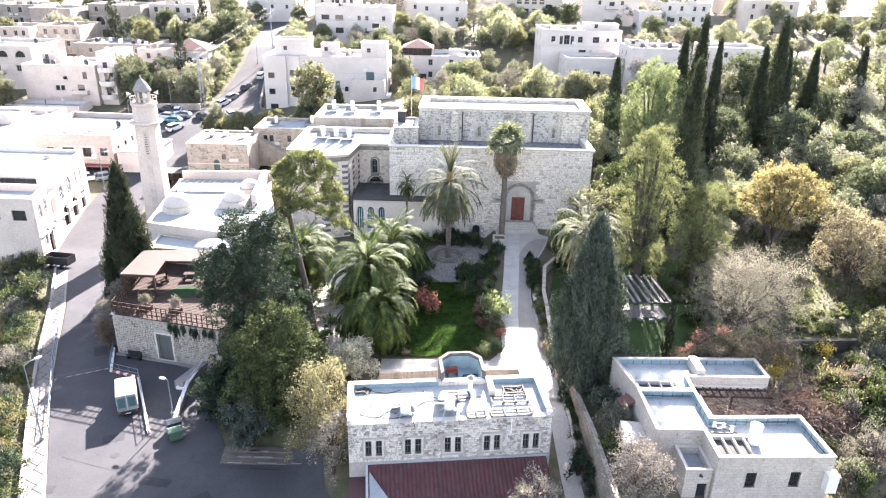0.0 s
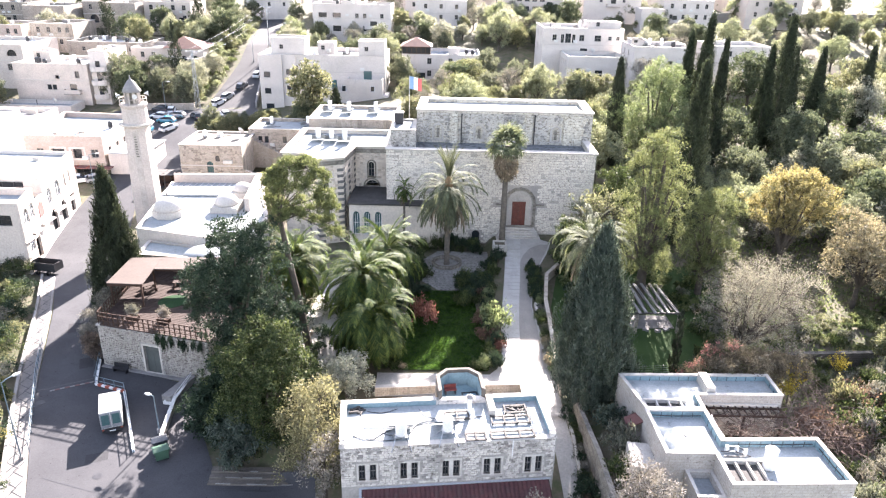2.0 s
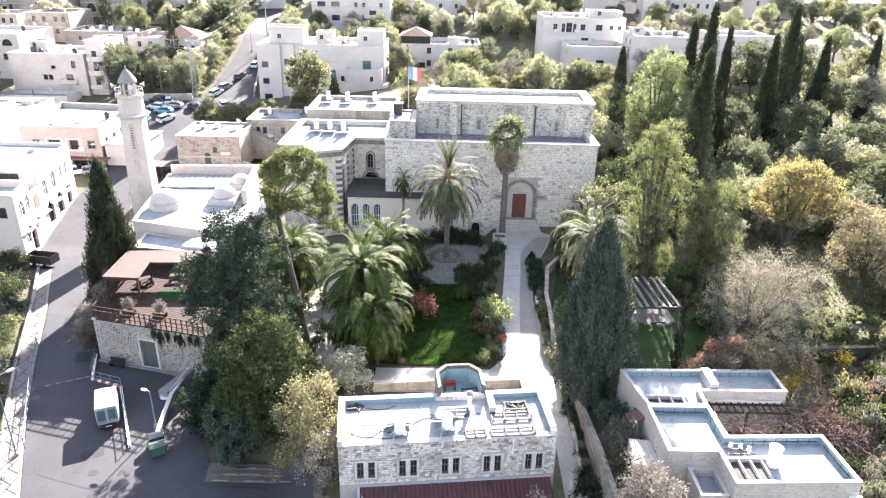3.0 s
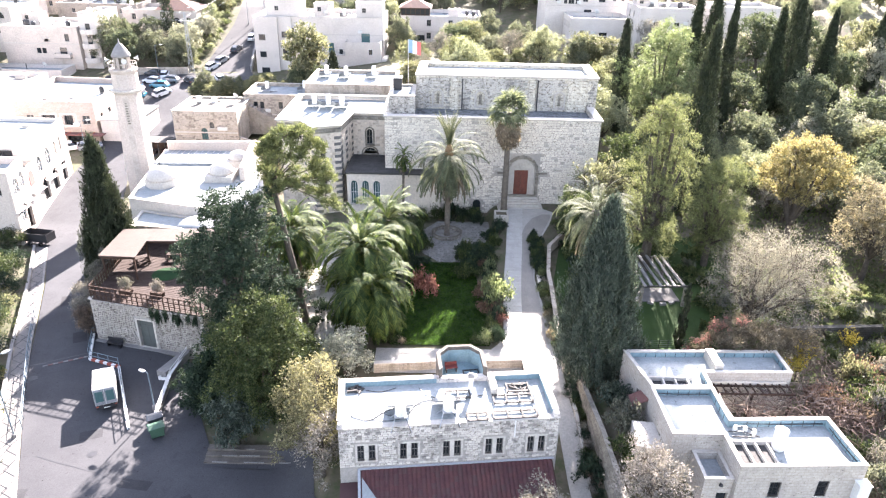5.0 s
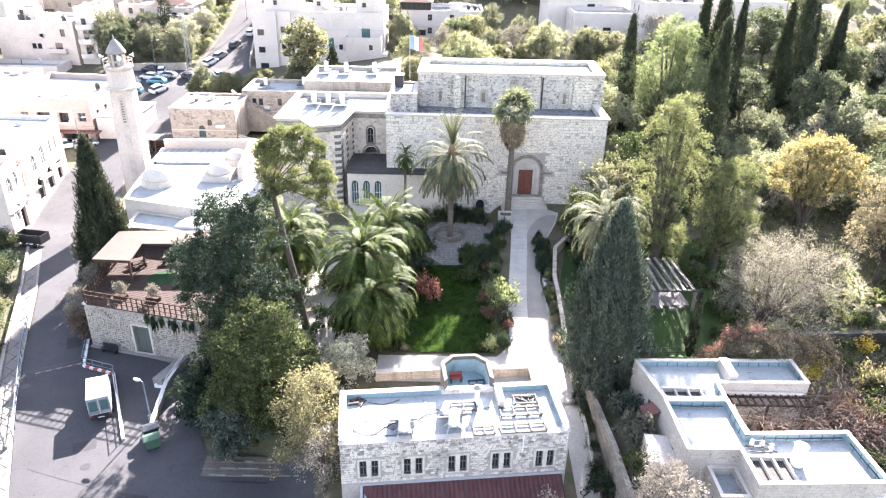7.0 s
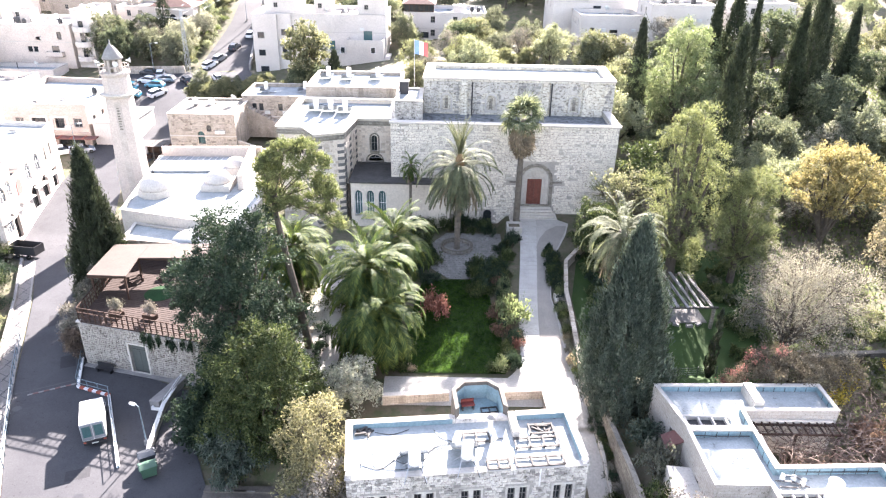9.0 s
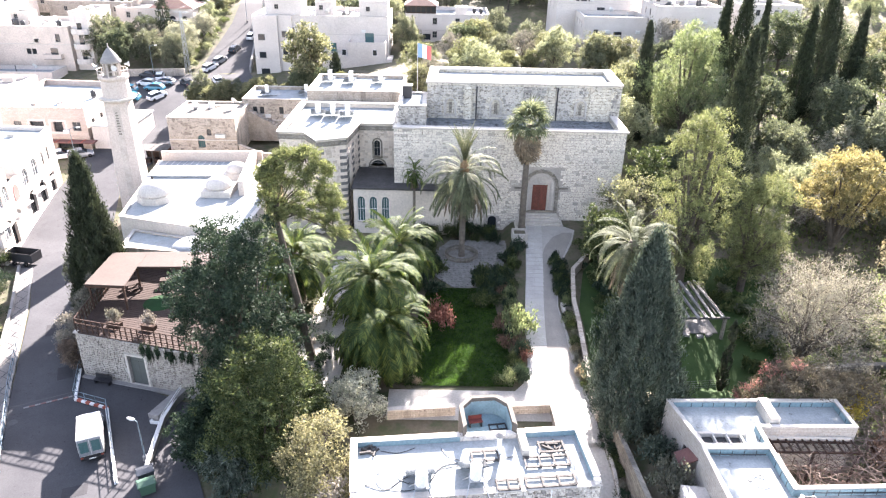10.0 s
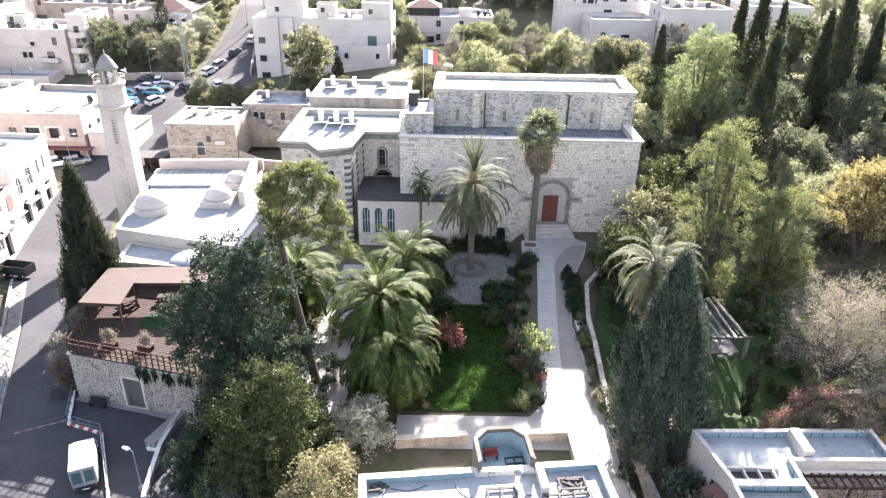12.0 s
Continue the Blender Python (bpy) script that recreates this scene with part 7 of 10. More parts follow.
tree("pepper_tree", "light green feathery tree beside the church", 35.0, 113, 17.6, 6.0, "pepper", 0.2, 16, 620, 56, (0.36, 0.09), 0.7, 51, 5.0, hang=0.5)
tree("pine_tree", "tall loose light-green tree in the garden", 24.6, 77, 20.4, 4.2, "pine", 0.12, 20, 900, 50, (0.26, 0.06), 0.5, 52, 0.4, group="garden pines")
tree("pine_tree", "tall loose light-green tree in the garden", 32.0, 78, 13.2, 3.9, "pine", 0.12, 16, 700, 50, (0.26, 0.06), 0.5, 53, 0.4, group="garden pines")
tree("autumn_tree", "wide bright yellow autumn tree", 42.8, 81.2, 13.6, 5.2, "yellow", 0.5, 22, 560, 46, (0.24, 0.12), 0.5, 54, 0.5, flat=0.42)
tree("olive_tree", "wide pale olive tree with a forked dark trunk", 30.9, 63.4, 9.8, 6.6, "olivegrey", 0.22, 20, 900, 44, (0.17, 0.045), 0.7, 55, 0.4, twigs=9, flat=0.85, lean=(1.6, -0.4), trunk=0.42, fork=0.22)
tree("autumn_tree", "wide orange autumn tree", 49.6, 75.5, 10.4, 5.2, "orange", 0.3, 16, 420, 46, (0.24, 0.12), 0.6, 56, 0.5, twigs=3)
tree("autumn_tree", "low yellow-green tree at the edge of the wood", 46.5, 62.0, 4.6, 2.8, "yellowgreen", 0.15, 8, 160, 50, (0.24, 0.13), 0.55, 57, 0.4)
tree("fig_tree", "bare branched tree with thin yellow leaves by the church", 20.4, 84.5, 9.6, 4.6, "yellowgreen", 0.2, 12, 200, 32, (0.24, 0.15), 0.6, 58, 1.0, twigs=14)
tree("carob_tree", "dark evergreen tree beside the garden path", 17.4, 79.5, 8.2, 3.9, "carob", 0.1, 12, 420, 46, (0.26, 0.12), 0.5, 59, 0.5, group="evergreen trees")
tree("carob_tree", "dark evergreen tree beside the church corner", 24.2, 92, 9.5, 3.6, "carob", 0.15, 10, 320, 46, (0.28, 0.13), 0.55, 60, 2.2, group="evergreen trees")
M["creepergreen"] = leafy("dusty_creeper_leaf", (0.078, 0.07, 0.05), (0.135, 0.122, 0.09), (0.215, 0.19, 0.145), 0.7, 0.3, 0.15)
M["blossom"] = leafy("faded_pink_blossom", (0.26, 0.10, 0.10), (0.40, 0.17, 0.165), (0.52, 0.28, 0.26), 0.7, 0.3, 0.1)
rg = np.random.default_rng(61)
creeper = thing("creeper_bush", (26.2, 57.6, 0.3), "dusty creeper mound with faded pink blossom behind the house", "shrub")
lobes = [(-2.5, -1.2, 1.6, 1.2, 1.0, 1.3), (-1.2, -1.2, 2.9, 1.4, 1.2, 1.4), (0.4, -0.8, 4.2, 1.6, 1.3, 1.4), (1.6, -1.6, 4.3, 1.5, 1.2, 1.1), (2.6, -1.2, 3.9, 1.6, 1.4, 1.3), (4.2, -1.4, 3.6, 1.6, 1.4, 1.2), (5.8, -1.0, 3.2, 1.5, 1.3, 1.2), (7.2, -0.4, 2.6, 1.4, 1.2, 1.1), (2.2, -2.9, 4.7, 1.1, 0.9, 0.5), (-0.2, -2.6, 4.4, 1.0, 0.8, 0.6)]
bm = B()
limbs(bm, (0.5, 0, 0), [l[:3] for l in lobes], 0.12, rg, 0.3)
for l in lobes:
    for _ in range(8):
        d = unit(rg.normal(size=(1, 3)))[0]
        tube(bm, [l[:3], (l[0] + d[0] * l[3] * 1.15, l[1] + d[1] * l[4] * 1.15, l[2] + abs(d[2]) * l[5] * 1.15)], 0.03, 0.01, 3)
part("stem", bm, M["bark"], creeper)
p, out = clumps(lobes, 620, 46, 0.42, rg)
part("leaves", leaves_of("leaves", p, out, (0.15, 0.075), M["creepergreen"], rg, 0.2), None, creeper)
p, out = clumps([(-3.2, -1.3, 1.9, 0.6, 0.6, 0.8), (-2.2, -1.3, 3.4, 0.7, 0.6, 0.6), (-0.9, -1.0, 4.7, 0.8, 0.7, 0.4), (0.4, -0.7, 5.5, 0.8, 0.7, 0.3), (-3.3, -0.8, 1.0, 0.6, 0.6, 0.5)], 60, 30, 0.34, rg)
part("blossom", leaves_of("blossom", p, out, (0.13, 0.08), M["blossom"], rg, 0.2), None, creeper, "faded pink blossom")


def strands(name, label, count, area, z0, z1, length, seed, category="vine"):
    """A tangle of leafless strands wandering through a flat region."""
    rg = np.random.default_rng(seed)
    ob = thing(name, ((area[0] + area[1]) / 2, (area[2] + area[3]) / 2, z0), label, category)
    bm = B()
    for _ in range(count):
        q = Vector((rg.uniform(area[0], area[1]) - ob.location.x, rg.uniform(area[2], area[3]) - ob.location.y, rg.uniform(0.0, 0.5) * (z1 - z0)))
        h = rg.uniform(0, 6.28)
        pts = [q.copy()]
        for k in range(6):
            h += rg.normal() * 0.5
            q = q + Vector((math.cos(h), math.sin(h), 0)) * length / 6
            q.z = min(max(q.z + rg.normal() * 0.22 + (0.12 if k < 3 else -0.14), 0.0), z1 - z0)
            pts.append(q.copy())
        tube(bm, pts, rg.uniform(0.02, 0.045), 0.01, 3)
    part("stem", bm, M["vinebark"], ob)
    return ob


M["vinebark"] = surface("dry_vine_bark", (0.20, 0.155, 0.13), (0.13, 0.10, 0.085), 2, 9, 0.95, 0.5)
strands("bare_vine", "leafless brown vine tangled over the courtyard pergola", 90, (24.6, 31.0, 47.6, 51.6), 2.62, 3.3, 3.2, 5)
strands("bramble", "leafless brown bramble beside the house", 150, (31.2, 37.5, 49.5, 57.5), 0.4, 3.0, 3.6, 6, "shrub")
for i, (x, y, h) in enumerate(((34.2, 58.2, 3.6), (32.6, 55.6, 3.0), (39.2, 59.6, 3.4), (33.6, 57.0, 3.4))):
    rg = np.random.default_rng(70 + i)
    ob = thing("shrub", (x, y, ground_z(x, y)), "upright shoots with bright yellow leaves beside the house", "shrub", "yellow shoots")
    bm, p = B(), []
    for k in range(9):
        a, w = rg.uniform(0, 6.28), rg.uniform(0.3, 1.3)
        tips = [Vector((w * s ** 1.6 * math.cos(a), w * s ** 1.6 * math.sin(a), h * s * (0.7 + 0.03 * k))) for s in (0, 0.25, 0.5, 0.75, 1.0)]
        tube(bm, tips, 0.03, 0.012, 4)
        for _ in range(60):
            s = rg.uniform(2.0, 4.0)
            p.append(tips[int(min(s, 3.999))].lerp(tips[int(min(s, 3.999)) + 1], s % 1) + Vector(rg.normal(size=3) * 0.12))
    part("stem", bm, M["bark"], ob)
    p = np.array(p)
    part("leaves", leaves_of("leaves", p, unit(rg.normal(size=p.shape)), (0.2, 0.1), M["shootyellow"], rg, 0.3), None, ob)
fence = thing("wire_fence", (19.4, 61.4, ground_z(20, 61.4)), "low wire fence on thin posts behind the house", "fence")
for k in range(7):
    part("post", tube(B(), [(0.92 * k, 0.1 * k, -0.2), (0.92 * k, 0.1 * k, 1.05)], 0.03, n=5), M["iron"], fence)
for k in range(4):
    part("wire", tube(B(), [(0, 0, 0.25 + 0.24 * k), (5.52, 0.6, 0.25 + 0.24 * k)], 0.012, n=3), M["concrete"], fence)
tree("almond_tree", "small leafless tree on the grass beside the house", 34.9, 43.4, 4.6, 2.3, "twig", 0.3, 7, 26, 30, (0.16, 0.05), 0.5, 66, twigs=14, trunk=0.13)
ladder = thing("ladder", (31.0, 40.9, ground_z(31, 40.9)), "short wooden ladder leaning by the house corner", "ladder", yaw=-35)
LEAN = pose(0, 0, 0, -52, 0, 0)
for s in (-0.24, 0.24):
    part("stile", box(B(), s - 0.03, s + 0.03, -0.03, 0.03, 0, 3.0), M["wood"], ladder, "", LEAN)
for k in range(8):
    part("rung", box(B(), -0.21, 0.21, -0.02, 0.02, 0.25 + 0.35 * k, 0.29 + 0.35 * k), M["wood"], ladder, "", LEAN)
tree("almond_tree", "pale bare twiggy tree in front of the house", 15.4, 41.0, 4.5, 2.6, "twig", 0.15, 9, 150, 55, (0.2, 0.07), 0.65, 62, 0.0, twigs=9)
tree("almond_tree", "white blossoming twigs before the red roof", 7.6, 39.6, 6.4, 2.5, "twig", 0.35, 7, 90, 46, (0.18, 0.09), 0.5, 63, -4.0, twigs=9)
tree("pine_tree", "young yellowish tree behind the stone building", -27.5, 150.5, 12.2, 4.6, "yellowgreen", 0.15, 9, 190, 50, (0.5, 0.3), 0.9, 64)
cypress("cypress", "short dark cypress behind the stone building", -22.0, 150, 11.5, 1.7, "cypress", 2600, 65)

for i, (x, y, h, r) in enumerate(((-21.3, 57.8, 4.8, 1.9), (-20.6, 60.4, 6.0, 2.4), (-21.0, 56.2, 4.0, 1.9))):
    tree("carob_tree", "dark low evergreen under the larger trees", x, y, h, r, "ficus", 0.05, 7, 130, 50, (0.28, 0.12), 0.55, 80 + i, -4.9, group="low evergreens")
# shrubs of the beds
rg = random.Random(8)
for k in range(26):
    y = 62.6 + 24 * k / 26 + rg.uniform(-0.3, 0.3)
    x = along(y, [(62, 6.0), (66, 6.4), (70, 6.2), (77, 6.4), (86, 8.0)]) + rg.uniform(-0.9, 0.5)
    bush(x, y, rg.uniform(0.6, 1.2), rg.uniform(0.9, 2.0), rg.choice(("ficus", "carob", "pepper", "carob", "ficus", "brownred")), "leafy shrub in the bed beside the path")
bush(6.6, 69.0, 1.7, 2.9, "pepper", "tall light-green bamboo-like shrub by the path", seed=1)
bush(6.9, 66.0, 0.9, 1.2, "redleaf", "red-leaved spiky plant in the bed", seed=1)
bush(-1.1, 70.2, 1.5, 2.6, "redleaf", "round red autumn bush on the lawn", seed=2)
for x, y, r, h, c in ((5.2, 62.9, 1.0, 1.1, "pepper"), (6.0, 63.6, 0.8, 0.9, "olive"), (4.4, 62.6, 0.8, 0.7, "carob"), (-3.9, 62.7, 1.1, 0.6, "carob"), (-3.2, 62.4, 0.6, 0.5, "orange")):
    bush(x, y, r, h, c, "low clipped plant at the lawn corner")
for k in range(22):
    y = 62 + 17 * k / 22
    x = along(y, [(60, 12.15), (70, 12.1), (78, 12.6)]) + rg.uniform(-0.25, 0.15)
    bush(x, y, rg.uniform(0.45, 0.75), rg.uniform(0.5, 1.2), rg.choice(("olive", "carob", "ficus", "twig", "pepper", "orange")), "low plant in the border by the garden wall")
for k in range(18):
    bush(rg.uniform(12.0, 12.9) if k < 9 else rg.uniform(11.8, 12.5), 75.5 + 8 * (k % 9) / 9, rg.uniform(0.6, 1.0), rg.uniform(0.7, 1.5), rg.choice(("ficus", "carob")), "dark hedge plant beside the path")
for k in range(13):
    bush(rg.uniform(-4, 7.4), rg.uniform(89.2, 91), rg.uniform(0.5, 1.1), rg.uniform(0.8, 2.2), rg.choice(("ficus", "carob", "ficus")), "dark shrub below the church wall")
for k in range(22):
    bush(rg.uniform(-5.5, -1.5), rg.uniform(77, 87), rg.uniform(0.6, 1.3), rg.uniform(0.8, 2.2), rg.choice(("ficus", "carob", "ficus")), "dark shrub beside the cobbled court")
for k in range(14):
    bush(rg.uniform(3.2, 6.2), rg.uniform(74, 80), rg.uniform(0.7, 1.3), rg.uniform(0.9, 2.2), rg.choice(("ficus", "carob", "carob")), "dark shrub at the end of the lawn")
for k in range(12):
    bush(-4.8 + 0.5 * math.sin(k), 64 + 1.2 * k, rg.uniform(0.6, 1.1), rg.uniform(0.7, 1.6), rg.choice(("ficus", "carob")), "dark shrub along the lawn edge")
for k in range(16):
    bush(rg.uniform(12.4, 13.3), 44.5 + 0.8 * k, rg.uniform(0.4, 0.9), rg.uniform(0.4, 1.3), rg.choice(("carob", "twig", "vine", "ficus")), "scrubby plant in the alley bed")
bush(12.9, 46.2, 1.4, 2.2, "ficus", "dense dark round shrub in the alley bed", seed=1)
for x, y, r, h, c in ((15.3, 51.6, 1.6, 2.0, "greycypress"), (15.4, 48.6, 1.5, 2.6, "olive"), (14.9, 45.5, 1.2, 2.0, "carob"), (15.6, 53.4, 0.9, 1.2, "olive")):
    bush(x, y, r, h, c, "grey-green shrub between the alley and the house", z=0.2)
for k in range(60):
    x, y = rg.uniform(30.6, 50), rg.uniform(38, 61)
    if x > 31.5 or y > 55:
        bush(x, y, rg.uniform(0.9, 2.2), rg.uniform(0.9, 2.8), rg.choice(("brownred", "twig", "carob", "twig", "ficus", "vine", "olive", "carob", "twig", "straw", "carob", "olive")), "dry and green scrub beside the house", group="scrub beside the house")
bush_field("pergola_undergrowth", "low green undergrowth round the pergola", [(x_, y_, rg.uniform(0.5, 1.3), rg.uniform(0.4, 1.5), rg.choice(("grass", "carob", "ficus", "grass", "olive"))) for x_, y_ in ((rg.uniform(18, 35), rg.uniform(66, 86)) for _ in range(90)) if not (20.8 < x_ < 27.6 and 66 < y_ < 76.5)])
bush_field("orchard_undergrowth", "low green undergrowth in the orchard", [(rg.uniform(27, 46), rg.uniform(58, 72), rg.uniform(0.6, 1.4), rg.uniform(0.5, 1.6), rg.choice(("grass", "carob", "olive", "grass"))) for _ in range(60)])
bush_field("slope_grass", "tufts of yellow-green grass above the field wall", [(rg.uniform(40, 55), rg.uniform(65.5, 76), rg.uniform(0.5, 1.1), rg.uniform(0.25, 0.6), rg.choice(("grass", "yellowgreen", "grass"))) for _ in range(60)], "grass")
bush_field("wall_shrubs", "low dark shrubs behind the garden wall", [(rg.uniform(14.2, 19.5), rg.uniform(64, 86), rg.uniform(0.5, 1.2), rg.uniform(0.5, 1.6), rg.choice(("ficus", "carob", "grass", "ficus"))) for _ in range(46)])
# slope left of the street
bank = []
for k in range(300):
    y = rg.uniform(30, 92)
    x = along(y, [(30, -29), (46, -35.6), (66, -45.4), (90, -57)]) - rg.uniform(0.2, 11)
    bank.append((x, y, rg.uniform(0.9, 2.3), rg.uniform(1.0, 3.2), rg.choice(("yellowgreen", "carob", "carob", "ficus", "ficus", "twig", "yellow"))))
bush_field("bank_shrubs", "mixed autumn shrubs on the bank below the street", bank)
bush_field("verge_shrubs", "haze-paled shrubs on the verge of the climbing road", [(along(y, [(168, -56.6), (200, -56.6), (240, -60.6), (300, -70)]) - rg.uniform(0.6, 4.5), y, rg.uniform(0.8, 1.9), rg.uniform(0.8, 2.2), rg.choice(("dustygreen", "grass", "dustylight", "yellowgreen"))) for y in np.linspace(172, 262, 90)])
bush_field("roadside_shrubs", "green shrubs beside the climbing road", [(along(y, [(172, -45.5), (200, -48.5), (240, -52.5)]) + rg.uniform(0.8, 5), y, rg.uniform(1.0, 2.4), rg.uniform(1.0, 2.6), rg.choice(("dustygreen", "carob", "dustylight", "yellowgreen"))) for y in np.linspace(184, 236, 60)])
# shrubs by terrace and along the street side
for x, y, r, h, c in ((-42.3, 86, 1.4, 3.0, "olive"), (-40.8, 83, 1.6, 3.4, "carob")):
    bush(x, y, r, h, c, "tall shrub hanging over the street wall", group="street shrubs")
for i, (x, y, h, r, leaf, words) in enumerate(((-38.4, 74.2, 5.6, 1.6, "silver", "silvery shrub tree growing up beside the terrace"), (-38.6, 77.4, 6.2, 1.7, "silver", "silvery shrub tree growing up beside the terrace"), (-38.2, 70.6, 5.2, 1.7, "twig", "dry brownish shrub tree at the terrace corner"), (-37.6, 68.9, 3.4, 1.1, "vine", "dry brown shrub at the terrace corner"))):
    tree("shrub_tree", words, x, y, h, r, leaf, 0.2, 6, 120, 46, (0.17, 0.07), 0.4, 90 + i, -5.0, group="street shrub trees", twigs=6, trunk=0.1)
for ob_ in PLANTERS:
    bush(ob_.location.x, ob_.location.y, 0.75, 1.3, "twig", "dry twiggy shrub in a planter", z=0.58, group="planter shrubs", seed=1)
bush_field("tree_undergrowth", "dark undergrowth below the evergreen trees", [(rg.uniform(-24, -9), rg.uniform(52, 74), rg.uniform(0.9, 2.0), rg.uniform(0.8, 2.4), rg.choice(("ficus", "carob", "carob"))) for _ in range(44)])
for k in range(12):
    bush(-33.2 + 0.8 * k + rg.uniform(-0.3, 0.3), 67.3 - 0.2 * k, 0.42, 1.3 if k % 3 else 2.0, "ficus", "dark creeper hanging over the terrace wall", z=-1.2 if k % 3 else -1.9, group="wall creepers") if k > 4 else None


# ---- woods: a few kinds, repeated ----
KINDS = [
    tree("olive_tree", "grey-green olive tree in the wooded slope", 62, 90, 7.0, 3.6, "farhazeolive", 0.2, 8, 230, 50, (0.27, 0.11), 0.6, 71, group="woodland trees"),
    tree("carob_tree", "dark evergreen tree in the wooded slope", 70, 96, 8.0, 4.2, "woodgreen", 0.12, 9, 260, 50, (0.3, 0.15), 0.62, 72, group="woodland trees"),
    tree("carob_tree", "mid-green evergreen tree in the wooded slope", 55, 88, 7.5, 3.8, "dustygreen", 0.12, 9, 260, 50, (0.3, 0.14), 0.62, 73, group="woodland trees"),
    tree("pepper_tree", "light green feathery tree in the wooded slope", 75, 104, 8.5, 4.2, "dustylight", 0.2, 9, 260, 50, (0.32, 0.11), 0.62, 74, group="woodland trees", hang=0.4),
    tree("autumn_tree", "yellow-green autumn tree in the wooded slope", 58, 70, 7.0, 3.8, "yellowgreen", 0.2, 9, 240, 48, (0.28, 0.14), 0.6, 75, group="woodland trees"),
    tree("almond_tree", "pale bare almond tree in the wooded slope", 66, 84, 6.0, 3.4, "twig", 0.2, 8, 150, 44, (0.26, 0.06), 0.6, 76, group="woodland trees", twigs=8),
]


def spread_trees(count, area, weights, lo, hi, seed, clear=(), least=3.0):
    r = random.Random(seed)
    kept = []
    tries = 0
    while len(kept) < count and tries < count * 40:
        tries += 1
        x, y = r.uniform(area[0], area[1]), r.uniform(area[2], area[3])
        if any((x - a) ** 2 + (y - b) ** 2 < least ** 2 for a, b in kept) or any(a < x < b and c < y < d for a, b, c, d in clear):
            continue
        kept.append((x, y))
        s = r.uniform(lo, hi)
        copy_thing(r.choices(KINDS, weights)[0], Matrix.LocRotScale((x, y, ground_z(x, y)), Euler((0, 0, r.uniform(0, 6.28))), (s, s, s * r.uniform(0.85, 1.2))))


spread_trees(34, (38, 72, 66, 105), (3, 3, 3, 2, 1, 2), 0.6, 1.05, 2, ((36, 50, 74, 87), (44, 55, 70, 80), (38, 54, 60, 76)), 4.4)
spread_trees(40, (44, 120, 84, 158), (2, 5, 4, 2, 1, 1), 0.8, 1.4, 3, (), 5.0)
spread_trees(22, (24, 48, 98, 150), (1, 4, 3, 3, 2, 1), 0.7, 1.3, 4, (), 4.5)
spread_trees(26, (-6, 28, 124, 163), (2, 1, 3, 2, 5, 2), 0.6, 1.1, 5, (), 4.2)
spread_trees(90, (58, 170, 160, 250), (3, 2, 3, 2, 3, 3), 0.5, 1.1, 6, ((60, 84, 172, 190),), 4.5)
spread_trees(26, (-14, 30, 200, 232), (2, 1, 2, 2, 4, 3), 0.6, 1.2, 7, ((-10, 10, 224, 243),), 4)
spread_trees(24, (-85, -46, 168, 228), (2, 3, 3, 2, 3, 1), 0.7, 1.2, 8, ((-83, -60, 186, 206), (-60, -44, 160, 240)), 4.5)
spread_trees(34, (-150, -56, 206, 300), (2, 4, 3, 1, 3, 1), 0.7, 1.3, 9, ((-148, -76, 222, 258), (-103, -78, 194, 213), (-64, -48, 200, 300)), 5)
spread_trees(26, (-44, -14, 184, 212), (2, 3, 3, 2, 2, 3), 0.6, 1.2, 16, ((-42, -12, 168, 184),), 4)
spread_trees(34, (10, 66, 192, 232), (3, 3, 3, 2, 3, 4), 0.5, 1.1, 17, ((24, 45, 176, 191),), 4.5)
spread_trees(30, (-150, -84, 184, 262), (2, 4, 4, 1, 2, 2), 0.5, 1.0, 18, ((-147, -78, 228, 256), (-123, -78, 160, 222)), 4)
spread_trees(40, (-60, 150, 240, 340), (2, 3, 3, 2, 3, 2), 0.8, 1.4, 10, ((16, 68, 232, 258), (-72, -50, 255, 280), (72, 125, 258, 284)), 7)
spread_trees(16, (-50, -36, 144.8, 150), (0, 0, 1, 0, 4, 0), 0.5, 0.78, 11, (), 1.6)
spread_trees(10, (-34, -18, 145.5, 150), (0, 1, 3, 0, 1, 0), 0.45, 0.65, 12, (), 1.8)
spread_trees(8, (-34, -25, 112, 122), (0, 0, 1, 0, 0, 3), 0.4, 0.6, 13, (), 2)
spread_trees(8, (-12, 12, 170, 184), (2, 1, 2, 1, 2, 2), 0.6, 0.9, 14, ((-43, -12, 160, 184),), 3)
spread_trees(6, (-112, -101, 152, 166), (0, 3, 3, 0, 2, 0), 0.7, 1.0, 15, (), 3)
for i, (x, y) in enumerate(((-60, 172), (-60.5, 180), (-59.8, 188), (-65, 186), (-60.5, 196), (-66, 203), (-61, 205), (-62.5, 214), (-69, 212), (-63, 224), (-66, 234), (-72, 230), (-66, 246), (-74, 248))):
    s = (0.75, 0.55, 0.9, 0.65)[i % 4]
    copy_thing(KINDS[(2, 4, 0, 2, 3)[i % 5]], Matrix.LocRotScale((x, y, ground_z(x, y)), Euler((0, 0, i * 1.7)), (s, s, s)))
for x, y, s in ((-68, 185, 1.5), (-98, 215, 1.7), (-74, 224, 1.6)):
    cypress("fir_tree", "tall dark conifer between the houses", x, y, ground_z(x, y) + 10 * s, 3.0 * s * 0.6, "cypress", 2600, int(s * 10), group="conifers in the town", power=0.9)



